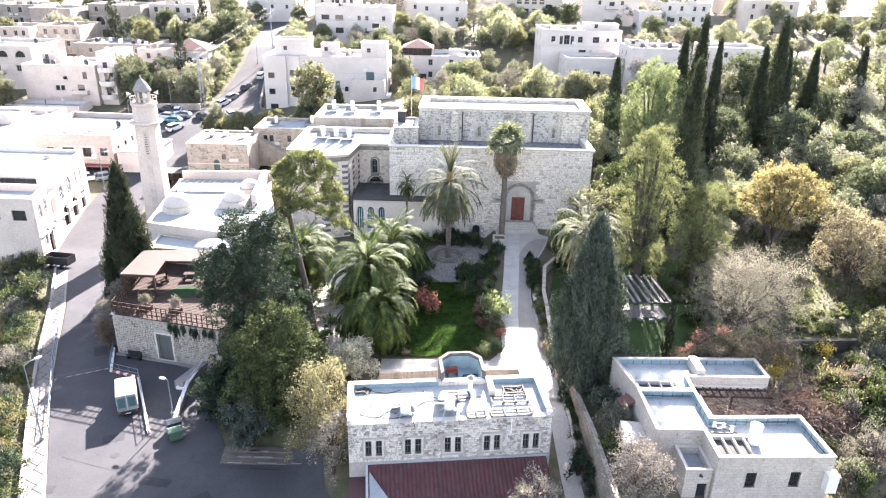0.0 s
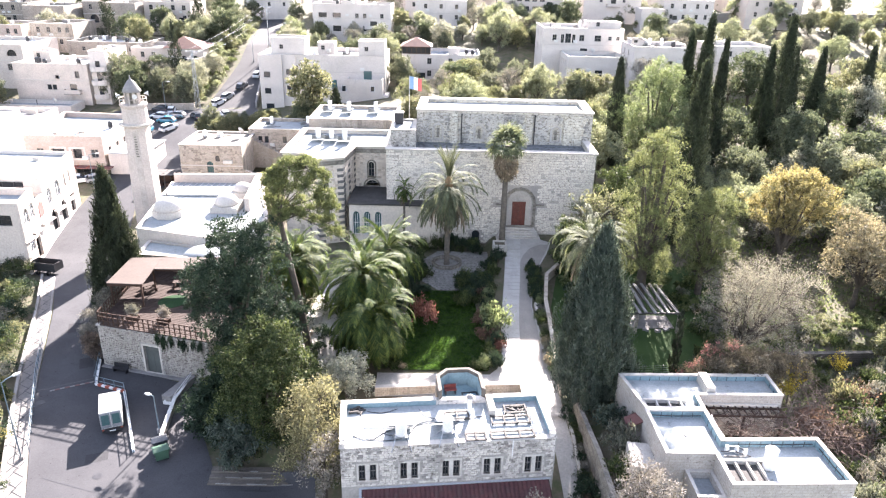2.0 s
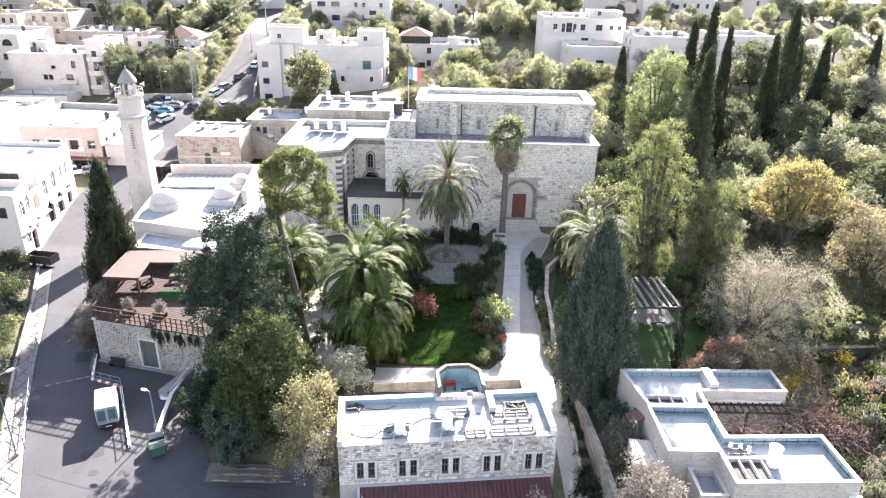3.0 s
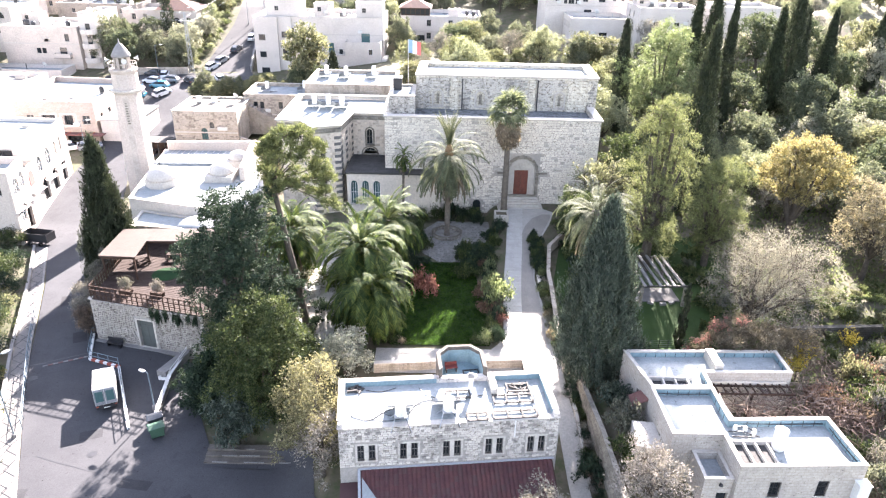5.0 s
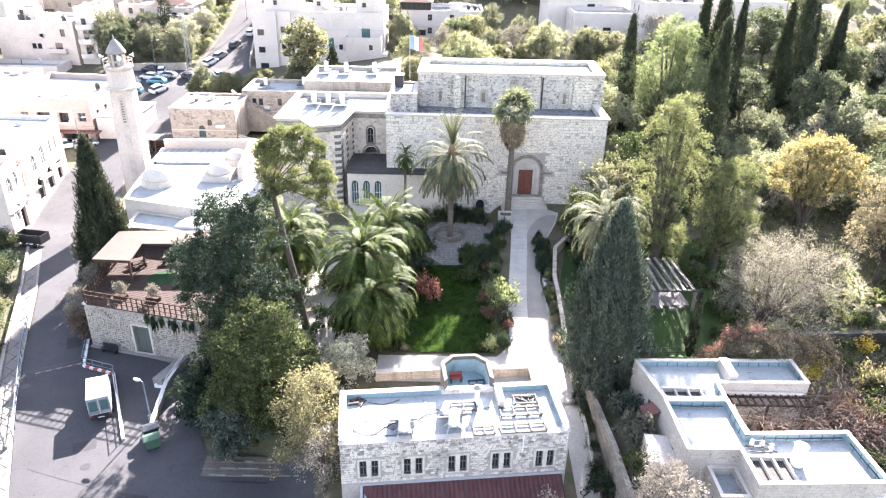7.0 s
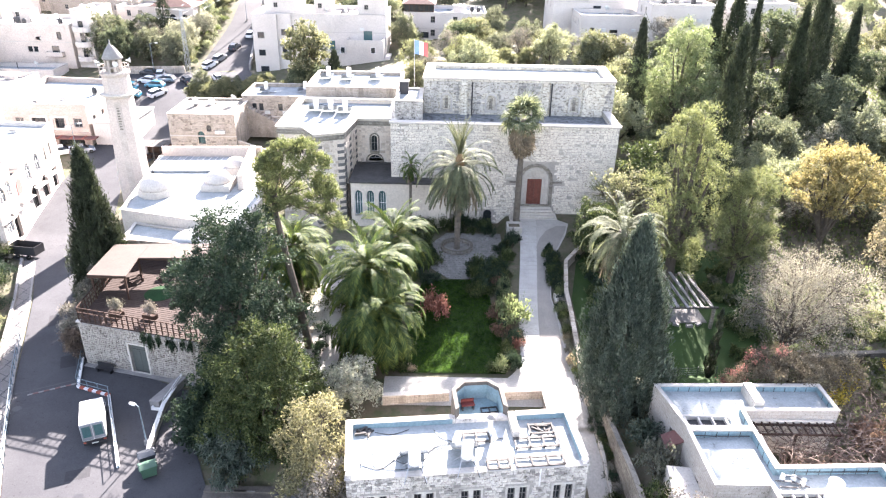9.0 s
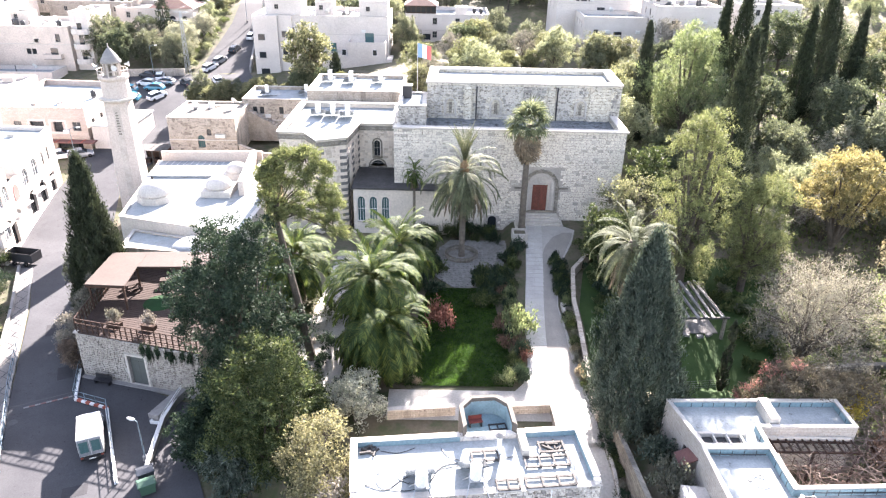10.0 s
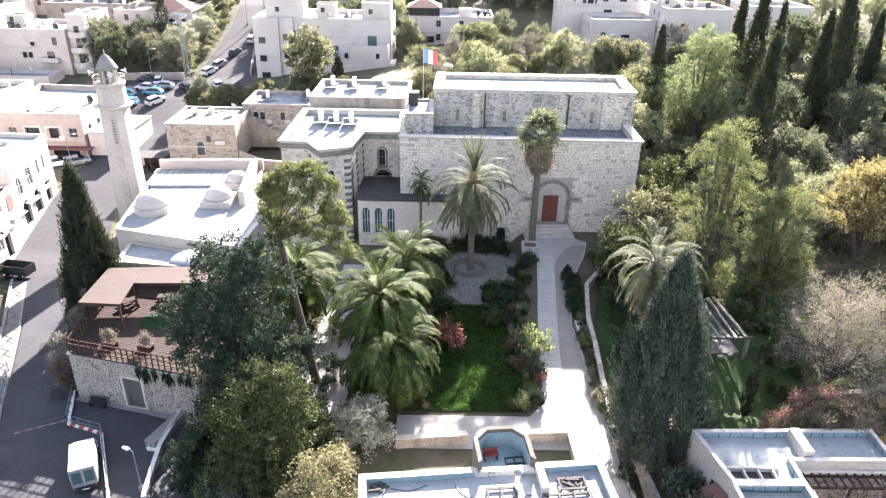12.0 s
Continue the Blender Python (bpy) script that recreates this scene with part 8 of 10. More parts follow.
# ---- ramp rail, painted stripe across the street, mat on the terrace ----
rail2 = thing("handrail", (-25.9, 61.2, -5.0), "white tubular handrail along the ramp", "handrail")
run = [Vector((0.2, 4.1, 1.15)), Vector((-0.1, 0.0, 1.2)), Vector((0.3, -3.0, 1.2)), Vector((0.7, -5.9, 1.15))]
for lift in (0.0, -0.26):
    part("rail_bar", tube(B(), [q + Vector((0, 0, lift)) for q in run], 0.035, n=6), M["white"], rail2)
for p0, p1 in zip(run, run[1:]):
    for s in (0.05, 0.5, 0.95):
        q = p0.lerp(p1, s)
        part("post", tube(B(), [(q.x, q.y, 0.4), q], 0.03, n=6), M["white"], rail2)
stripe = thing("speed_strip", (-37.8, 63.95, ground_z(-37.8, 63.95)), "faded red and white strip across the street", "road marking", yaw=26.6)
for k in range(9):
    part("segment", box(B(), -2.12 + 0.47 * k, -1.67 + 0.47 * k, -0.09, 0.09, -0.1, 0.075), M["fadedred" if k % 2 else "fadedwhite"], stripe)
mat = thing("round_mat", (-30.2, 73.8, 0.14), "round dark green mat on the terrace floor", "mat")
part("mat_disc", lathe(B(), [(0.02, 0.03), (1.6, 0.03), (1.62, 0.0)], 24), M["matgreen"], mat)


# ---- roof equipment of the gatehouse ----
M["darkred"] = plain("dark_red_board", (0.14, 0.035, 0.03), 0.7)
GB = pose(-6.66, 43.87, 0, 0, 0, GY)


def on_gate(u, v, z=3.84, yaw=0.0):
    return GB @ pose(u, v, z, 0, 0, yaw)


def roof_thing(name, u, v, label, category, group="", yaw=0.0, z=3.84):
    ob = new(name)
    ob.empty_display_size = 0.3
    ob.matrix_basis = on_gate(u, v, z, yaw)
    return tagged(ob, label, category, group)


for u, v in ((4.53, 0.52), (8.07, 0.8)):
    ob = roof_thing("water_tank", u, v, "white upright water tank on a leaning metal stand", "water tank", "gatehouse water tanks")
    part("body", lathe(B(), [(0.36, 0.75), (0.4, 0.8), (0.4, 1.75), (0.36, 1.85), (0.12, 1.95)], 16), M["whiteplastic"], ob, "", None, True)
    for sx in (-0.75, 0.75):
        part("leg", tube(B(), [(sx, -1.1, 0), (sx * 0.4, 0.1, 0.8)], 0.035, n=5), M["steel"], ob)
        part("leg", tube(B(), [(sx, 0.6, 0), (sx * 0.4, 0.1, 0.8)], 0.035, n=5), M["steel"], ob)
    part("platform", box(B(), -0.45, 0.45, -0.4, 0.4, 0.7, 0.76), M["steel"], ob)
    part("collector", box(B(), -0.95, 0.95, 0, 1.7, 0, 0.07), M["glass"], ob, "dark glazed collector", pose(0, 0.5, 1.05, -30, 0, 0))
    part("pipe", tube(B(), [(0.2, 0, 0.8), (0.5, -0.5, 0.4), (0.7, -1.2, 0.05)], 0.025, n=5), M["iron"], ob)
for u, v, w, d, n in ((13.23, 2.47, 3.0, 0.9, 3), (13.04, 0.63, 3.3, 0.8, 3), (13.87, 3.79, 1.7, 0.9, 1), (10.21, 0.58, 1.5, 0.8, 2), (9.09, 3.31, 1.8, 0.9, 2)):
    ob = roof_thing("collector_rack", u, v, "old metal rack of a removed solar panel on the roof", "rack", "empty solar racks")
    for sy in (-d / 2, d / 2):
        part("rail", box(B(), -w / 2, w / 2, sy - 0.09, sy + 0.09, 0.12, 0.2), M["rackmetal"], ob)
    for k in range(n + 1):
        x = -w / 2 + w * k / n
        part("crossbar", box(B(), x - 0.06, x + 0.06, -d / 2 - 0.08, d / 2 + 0.08, 0.205, 0.26), M["rackmetal"], ob)
        for sy in (-d / 2, d / 2):
            part("foot", box(B(), x - 0.05, x + 0.05, sy - 0.05, sy + 0.05, 0, 0.119), M["rackmetal"], ob)
ob = roof_thing("chimney", 10.15, 3.71, "round white chimney pipe with a cap", "chimney")
part("pipe", lathe(B(), [(0.18, 0), (0.18, 1.5)], 12), M["white"], ob)
part("cap", lathe(B(), [(0.3, 1.5), (0.32, 1.6), (0.1, 1.78)], 12), M["concrete"], ob)
ob = roof_thing("low_roof_wall", 11.95, 4.0, "white low wall across the roof", "wall")
part("wall", box(B(), -0.25, 0.25, -0.8, 1.4, 0, 0.55), M["whitewash"], ob)
ob = roof_thing("bench", 9.0, 6.9, "old red bench in the rear bay", "bench", "", 5, 3.55)
part("seat", box(B(), -0.5, 0.5, -0.2, 0.25, 0.4, 0.46), M["darkred"], ob)
part("back", box(B(), -0.5, 0.5, 0.25, 0.31, 0.46, 0.75), M["darkred"], ob)
for sx in (-0.42, 0.42):
    part("leg", box(B(), sx - 0.05, sx + 0.05, -0.18, 0.28, 0, 0.4), M["iron"], ob)
ob = roof_thing("metal_frame", 10.6, 6.3, "dark metal window casing lying in the rear bay", "frame", "", 3, 3.56)
for a in ((-0.65, 0.65, -0.6, -0.52), (-0.65, 0.65, 0.52, 0.6), (-0.65, -0.57, -0.52, 0.52), (0.57, 0.65, -0.52, 0.52), (-0.04, 0.04, -0.52, 0.52), (-0.57, -0.041, -0.04, 0.04), (0.041, 0.57, -0.04, 0.04)):
    part("bar", box(B(), *a, 0.02, 0.1), M["iron"], ob)
ob = roof_thing("small_stand", 1.38, 2.39, "thin metal antenna stand on the roof", "stand")
for a in range(3):
    t = 2.1 * a
    part("leg", tube(B(), [(0.45 * math.cos(t), 0.45 * math.sin(t), 0), (0, 0, 0.8)], 0.025, n=4), M["steel"], ob)


def cable(name, pts, label, r=0.022, parent_pose=None, material="black"):
    bm = B()
    pts = [Vector(p) for p in pts]
    fine = []
    for i in range(len(pts) - 1):
        p0, p1, p2, p3 = pts[max(i - 1, 0)], pts[i], pts[i + 1], pts[min(i + 2, len(pts) - 1)]
        for k in range(6):
            t = k / 6
            fine.append(0.5 * ((2 * p1) + (p2 - p0) * t + (2 * p0 - 5 * p1 + 4 * p2 - p3) * t * t + (3 * p1 - p0 - 3 * p2 + p3) * t ** 3))
    tube(bm, fine + [pts[-1]], r, n=5)
    return solid(name, bm, M[material], label, "cable", m=parent_pose)


cable("roof_cable", [(1.6, 2.2, 0.05), (1.9, 1.2, 0.04), (3.4, 0.75, 0.04), (4.6, 0.9, 0.05)], "black cable lying in loops on the roof", 0.025, on_gate(0, 0))
cable("roof_cable", [(3.0, 2.6, 0.05), (3.1, 1.9, 0.04), (3.8, 1.3, 0.04), (4.4, 1.5, 0.05)], "black cable lying in loops on the roof", 0.025, on_gate(0, 0))
cable("roof_cable", [(1.7, 2.5, 0.05), (3.4, 2.35, 0.04), (5.3, 2.3, 0.04), (7.2, 2.7, 0.04), (9.2, 2.6, 0.05)], "black cable lying across the roof", 0.025, on_gate(0, 0))
for pts in ([(0.9, 1.5, 0.04), (2.2, 0.9, 0.04), (3.3, 1.7, 0.04), (4.3, 2.2, 0.05)], [(5.2, 1.4, 0.05), (6.0, 2.6, 0.04), (7.3, 2.9, 0.04), (8.4, 2.4, 0.05)], [(6.2, 4.4, 0.04), (6.6, 3.6, 0.04), (7.6, 3.0, 0.05)], [(9.6, 2.8, 0.05), (10.2, 3.0, 0.05), (11.2, 3.2, 0.05)], [(2.0, 4.5, 0.04), (3.2, 4.2, 0.04), (4.4, 4.6, 0.04)]):
    cable("roof_cable", pts, "black cable lying in loops on the roof", 0.03, on_gate(0, 0))
ob = roof_thing("scrap_heap", 1.29, 4.57, "dark heap of old fittings in the roof corner", "scrap")
for k in range(7):
    part("fitting", box(B(), -0.4, 0.4, -0.06, 0.06, 0.03, 0.12 + 0.02 * k), M["rackmetal"], ob, "", pose(0.35 * math.sin(k), 0.3 * math.cos(2 * k), 0, 0, 0, 37 * k))
ob = roof_thing("scrap_heap", 14.069999999999999, 3.89, "dark heap of old fittings in the roof corner", "scrap")
for k in range(7):
    part("fitting", box(B(), -0.45, 0.45, -0.05, 0.05, 0.03, 0.12 + 0.02 * k), M["rackmetal"], ob, "", pose(0.5 * math.sin(k), 0.2 * math.cos(2 * k), 0, 0, 0, 29 * k))
part("rain_pipe", tube(B(), [(13.0, 0.05, 3.9), (13.0, 0.03, 2.4)], 0.05), M["white"], gate, "white plastic rain pipe")

# red tiled lean-to roof before the gatehouse
lean = roof_thing("tiled_porch", 0, 0, "red pantile porch roof before the gatehouse", "porch", z=0)
SL = 27.0
part("roof_board", box(B(), 1.5, 16.1, -5.2, 0, -0.16, -0.06), M["wood"], lean, "", pose(0, 0.1, 0.02, SL, 0, 0))
part("flashing", box(B(), 1.4, 16.2, -0.12, 0.02, 0.0, 0.09), M["steel"], lean, "", pose(0, 0.1, 0.05, SL, 0, 0))
part("side_roof", prism(B(), [(-0.05, -3.0), (1.35, -3.0), (1.35, 0.05), (-0.05, 0.05)], -1.35, -1.2), M["tile"], lean, "lower red side roof")
part("side_wall", box(B(), -0.0, 16.2, -5.0, 0.0, -5.4, -2.75), M["plaster"], lean)
part("gutter_board", box(B(), 1.3, 1.5, -5.2, 0, -0.1, 0.12), M["steel"], lean, "pale edge board", pose(0, 0.1, 0.02, SL, 0, 0))
bm = B()
prof = [(-0.17, 0.0), (-0.09, 0.06), (0.0, 0.085), (0.09, 0.06), (0.17, 0.0)]
rows_ = [[bm.verts.new((u, v, h + (0.03 if v < -0.2 else 0))) for u, h in prof] for v in (0.0, -0.47)]
low_ = [[bm.verts.new((u, v, h - 0.025 + (0.03 if v < -0.2 else 0))) for u, h in prof] for v in (0.0, -0.47)]
for i in range(4):
    bm.faces.new((rows_[0][i], rows_[0][i + 1], rows_[1][i + 1], rows_[1][i]))
    bm.faces.new((rows_[1][i], rows_[1][i + 1], low_[1][i + 1], low_[1][i]))
tile_mesh = mesh_of("tile", bm, M["tile"])
rg = random.Random(3)
for r in range(7):
    for k in range(42):
        part("tile", tile_mesh, None, lean, "", pose(0, 0.1, 0.02, SL, 0, 0) @ pose(1.7 + 0.345 * k, -0.1 - 0.42 * r, -0.02 + rg.uniform(0, 0.012), 0, 0, rg.uniform(-1.5, 1.5)))
low_tiles = B()
for r in range(7, 12):
    for k in range(42):
        box(low_tiles, 1.55 + 0.345 * k, 1.85 + 0.345 * k, -0.55 - 0.42 * r, -0.1 - 0.42 * r, -0.05, 0.03 + rg.uniform(0, 0.02))
tagged(part("tiling", low_tiles, M["tile"], lean, "", pose(0, 0.1, 0.02, SL, 0, 0)), kind="stuff")
part("sheet_cover", prism(B(), [(1.6, -5.0), (4.4, -5.0), (1.6, -0.7)], 0.12, 0.16), M["roofgrey"], lean, "blue-grey sheet over the hip", pose(0, 0.1, 0.02, SL, 0, 0))

# ---- house details ----
ob = thing("water_tank", (24.6, 42.9, 3.75), "white upright water tank on the house roof", "water tank")
part("body", lathe(B(), [(0.42, 0), (0.44, 0.05), (0.44, 1.5), (0.4, 1.58)], 16), M["whiteplastic"], ob, "", None, True)
part("lid", lathe(B(), [(0.47, 1.58), (0.47, 1.66), (0.3, 1.72)], 16), M["whiteplastic"], ob)
ob = thing("roof_pipework", (22.5, 44.4, 3.75), "cluster of black pipes and pumps on the roof", "pipes")
for x, y in ((-0.3, 0.2), (0.4, 0.1), (0.9, -0.2)):
    part("pump", lathe(B(), [(0.16, 0), (0.18, 0.3), (0.1, 0.45), (0.14, 0.55)], 10, (x, y, 0)), M["lamp"], ob)
for p in (((-0.8, 0.1, 0.1), (0.2, -0.1, 0.25), (1.3, -0.4, 0.05)), ((-0.7, -0.4, 0.08), (0.6, -0.5, 0.12), (1.2, 0.4, 0.08)), ((-0.4, 0.2, 0.5), (0.4, 0.1, 0.55), (0.9, -0.2, 0.4))):
    part("pipe", tube(B(), p, 0.05, n=6), M["black"], ob)
cable("roof_hose", [(19.3, 47.0, 3.8), (19.6, 46.3, 3.8), (20.6, 45.9, 3.8), (21.0, 46.5, 3.8), (20.2, 46.9, 3.8), (19.5, 46.2, 3.8)], "dark hose coiled on the roof", 0.03)
for pts in ([(22.55, 45.8, 4.0), (22.5, 47.5, 3.95), (22.55, 48.8, 4.0)], [(17.7, 48.55, 4.05), (19.6, 48.6, 3.95), (21.6, 48.55, 4.05)], [(22.8, 45.2, 4.0), (26, 45.25, 3.95), (29.0, 45.3, 4.0)], [(29.25, 44.8, 4.0), (29.35, 43, 3.95), (29.4, 41.4, 4.0)]):
    cable("wall_pipe", pts, "black pipe along the roof parapet", 0.045)
ob = thing("meter_box", (29.75, 40.4, 1.5), "white electric box on the house wall", "box")
part("case", box(B(), -0.55, 0.25, -0.35, 0.35, 0, 1.5), M["white"], ob)
part("lid", box(B(), -0.6, 0.3, -0.4, 0.4, 1.5, 1.56), M["white"], ob)
ob = thing("wall_lamp", (20.0, 40.7, 2.45), "small dark wall lamp over the door", "lamp")
part("shade", lathe(B(), [(0.16, 0), (0.1, 0.12), (0.03, 0.16)], 10, (0, -0.15, 0)), M["iron"], ob)
part("arm", tube(B(), [(0, 0.03, 0.1), (0, -0.15, 0.14)], 0.02, n=5), M["iron"], ob)
court = thing("courtyard_pergola", (25.8, 48.4, 0), "dark timber pergola over the courtyard", "pergola")
part("back_wall", box(B(), -3.4, 3.3, 2.6, 2.8, 0.3, 3.4), M["plaster"], court)
for x in (-3.2, 0, 3.2):
    for y in (-2.3, 1.4):
        part("post", box(B(), x - 0.07, x + 0.07, y - 0.07, y + 0.07, 0.3, 3.1), M["wood"], court)
for y in (1.4, 2.45):
    part("beam", box(B(), -3.5, 3.5, y - 0.07, y + 0.07, 3.1, 3.24), M["wood"], court)
for k in range(12):
    part("slat", box(B(), -3.4 + 0.6 * k, -3.3 + 0.6 * k, 1.2, 2.6, 3.245, 3.34), M["wood"], court)
rv = np.random.default_rng(9)
vine = thing("grape_vine", (25.8, 48.0, 0.3), "bare tangled grape vine over the courtyard", "vine")
bm = B()
for k in range(260):
    x, y, z = rv.uniform(-3, 8.5), rv.uniform(-2.2, 1.6), rv.uniform(1.6, 2.7)
    a = rv.uniform(0, 6.28)
    l = rv.uniform(1.0, 2.6)
    tube(bm, [(x, y, z), (x + l * 0.5 * math.cos(a), y + l * 0.5 * math.sin(a), z + rv.uniform(0, 0.5)), (x + l * math.cos(a), y + l * math.sin(a), z + rv.uniform(-0.4, 0.3))], 0.035, 0.015, 4)
for x, y in ((-2.8, -2), (2.8, -1.8), (0.2, 1.2)):
    tube(bm, [(x, y, -0.3), (x + 0.1, y + 0.1, 1.0), (x - 0.1, y + 0.2, 2.3)], 0.08, 0.05, 6)
part("stem", bm, M["vine"], vine)
p, out = clumps([(0.8, 0, 2.2, 3.0, 2.0, 0.5), (5.6, 0.2, 2.2, 2.8, 2.4, 1.0)], 60, 12, 0.5, rv)
part("leaves", leaves_of("leaves", p, out, (0.16, 0.09), M["vine"], rv), None, vine)
ob = thing("ladder", (31.4, 40.5, ground_z(31.4, 40.5)), "old wooden ladder leaning by the house", "ladder", yaw=20)
for sx in (-0.25, 0.25):
    part("rail", tube(B(), [(sx, -1.2, 0.3), (sx, 1.0, 2.2)], 0.035, n=5), M["wood"], ob)
for k in range(7):
    part("rung", tube(B(), [(-0.25, -1.0 + 0.3 * k, 0.47 + 0.26 * k), (0.25, -1.0 + 0.3 * k, 0.47 + 0.26 * k)], 0.025, n=5), M["wood"], ob)

# ---- pergola on the back lawn ----
per = thing("garden_pergola", (24.2, 71.9, ground_z(24.6, 71.9)), "weathered slatted pergola over a paved seat", "pergola", yaw=2)
for x in (-2.3, 2.3):
    for y in (-3.2, 3.6):
        part("post", box(B(), x - 0.14, x + 0.14, y - 0.14, y + 0.14, 0, 2.3), M["darkstone"], per)
for y in (-3.2, 3.6):
    part("beam", box(B(), -2.7, 2.7, y - 0.09, y + 0.09, 2.3, 2.48), M["rackmetal"], per)
for k in range(6):
    part("slat", box(B(), -2.35 + 0.82 * k, -2.07 + 0.82 * k, -3.4, 3.8, 2.485, 2.62), M["concrete"], per, "", pose(0, 0, 0.03 * (k % 2), 0, 0, (1.5, -1.0, 2.0)[k % 3]))
for k in range(9):
    part("climbing_stem", tube(B(), [(-2.4 + 0.55 * k, -3.0, 2.66), (-2.2 + 0.5 * k, 0.2, 2.7 + 0.05 * (k % 3)), (-2.5 + 0.6 * k, 3.4, 2.68)], 0.05, 0.03, 5), M["rackmetal"], per)
part("floor", box(B(), -2.5, 2.4, -2.2, 3.5, -0.3, 0.05), M["pavestone"], per)
for k, (x, y) in enumerate(((-1.2, -2.5), (0.1, -2.7), (1.1, -2.4))):
    solid("stone_block", box(B(), -0.32, 0.32, -0.18, 0.18, -0.1, 0.22), M["concrete"], "pale loose stone before the pergola", "stone", "loose stones by the pergola", m=pose(24.6 + x, 71.9 + y, ground_z(24.6, 69.3) + 0.02, 0, 0, 25 * k - 20))
ob = thing("stone_table", (-13.2, 70.2, ground_z(-13.2, 70.2)), "round stone well ring in the gravel court", "well")
part("ring", lathe(B(), [(0.95, -0.1), (0.9, 0.7), (1.0, 0.72), (1.0, 0.85), (0.7, 0.85)], 18), M["coping"], ob)
part("water_cover", lathe(B(), [(0.7, 0.4), (0.68, 0.6)], 18), M["iron"], ob)
for k, (x, y) in enumerate(((-13.4, 67.6), (-12.7, 68.4), (-13.9, 68.6))):
    ob = solid("stone_block", box(B(), -0.45, 0.45, -0.25, 0.25, -0.05, 0.4), M["oldstone"], "loose old carved stone block in the court", "stone", "old stones in the court", m=pose(x, y, ground_z(x, y) + 0.03, 0, 0, 40 * k))
tub = thing("palm_bed", (1.5, 85.3, ground_z(1.5, 85.3)), "round dark stone bed round the palm", "planter")
for k in range(18):
    a = 2 * math.pi * k / 18
    part("edging_stone", box(B(), -0.3, 0.3, -0.16, 0.16, -0.05, 0.5), M["darkstone"], tub, "", pose(1.8 * math.cos(a), 1.8 * math.sin(a), 0, 0, 0, math.degrees(a) + 90))
for x, y in ((11.95, 73.6), (12.55, 73.3)):
    solid("paving_block", box(B(), -0.28, 0.28, -0.9, 0.9, -0.1, 0.35), M["coping"], "pale stone block beside the path", "stone", "stone blocks by the path", m=pose(x, y, ground_z(x, y) + 0.04))
planter2 = thing("stone_planter", (8.6, 88.0, ground_z(8.6, 88.0)), "square pale stone planter by the church steps", "planter")
for a in ((-0.9, 0.9, -0.9, -0.7), (-0.9, 0.9, 0.7, 0.9), (-0.9, -0.7, -0.7, 0.7), (0.7, 0.9, -0.7, 0.7)):
    part("side", box(B(), *a, -0.3, 0.8), M["coping"], planter2)
part("soil", box(B(), -0.69, 0.69, -0.69, 0.69, -0.2, 0.6), M["earth"], planter2)

# ---- street things ----
WHEELS = {}


def wheel(parent, x, y, r, w=0.22):
    key = (r, w)
    if key not in WHEELS:
        WHEELS[key] = (mesh_of("tyre", lathe(B(), [(r * 0.62, -w / 2), (r * 0.95, -w / 2), (r, -w / 4), (r, w / 4), (r * 0.95, w / 2), (r * 0.62, w / 2)], 16), M["rubber"], True), mesh_of("rim", lathe(B(), [(r * 0.6, -w * 0.45), (r * 0.2, -w * 0.52), (r * 0.2, w * 0.52), (r * 0.6, w * 0.45)], 12), M["steel"]))
    top = part("wheel", WHEELS[key][0], None, parent, "", pose(x, y, r, 0, 90, 0))
    part("rim", WHEELS[key][1], None, top)


def hull(bm, sections):
    """A closed body lofted through cross-sections: y, half width low, half width high, z low, z high."""
    rings = []
    for y, a, b, z0, z1 in sections:
        rings.append([bm.verts.new(p) for p in ((-a, y, z0), (a, y, z0), (a * 1.02, y, (z0 + z1) / 2), (b, y, z1), (-b, y, z1), (-a * 1.02, y, (z0 + z1) / 2))])
    for p, q in zip(rings, rings[1:]):
        for i in range(6):
            bm.faces.new((p[i], p[(i + 1) % 6], q[(i + 1) % 6], q[i]))
    bm.faces.new(rings[0][::-1])
    bm.faces.new(rings[-1])
    return bm


CARS = {}


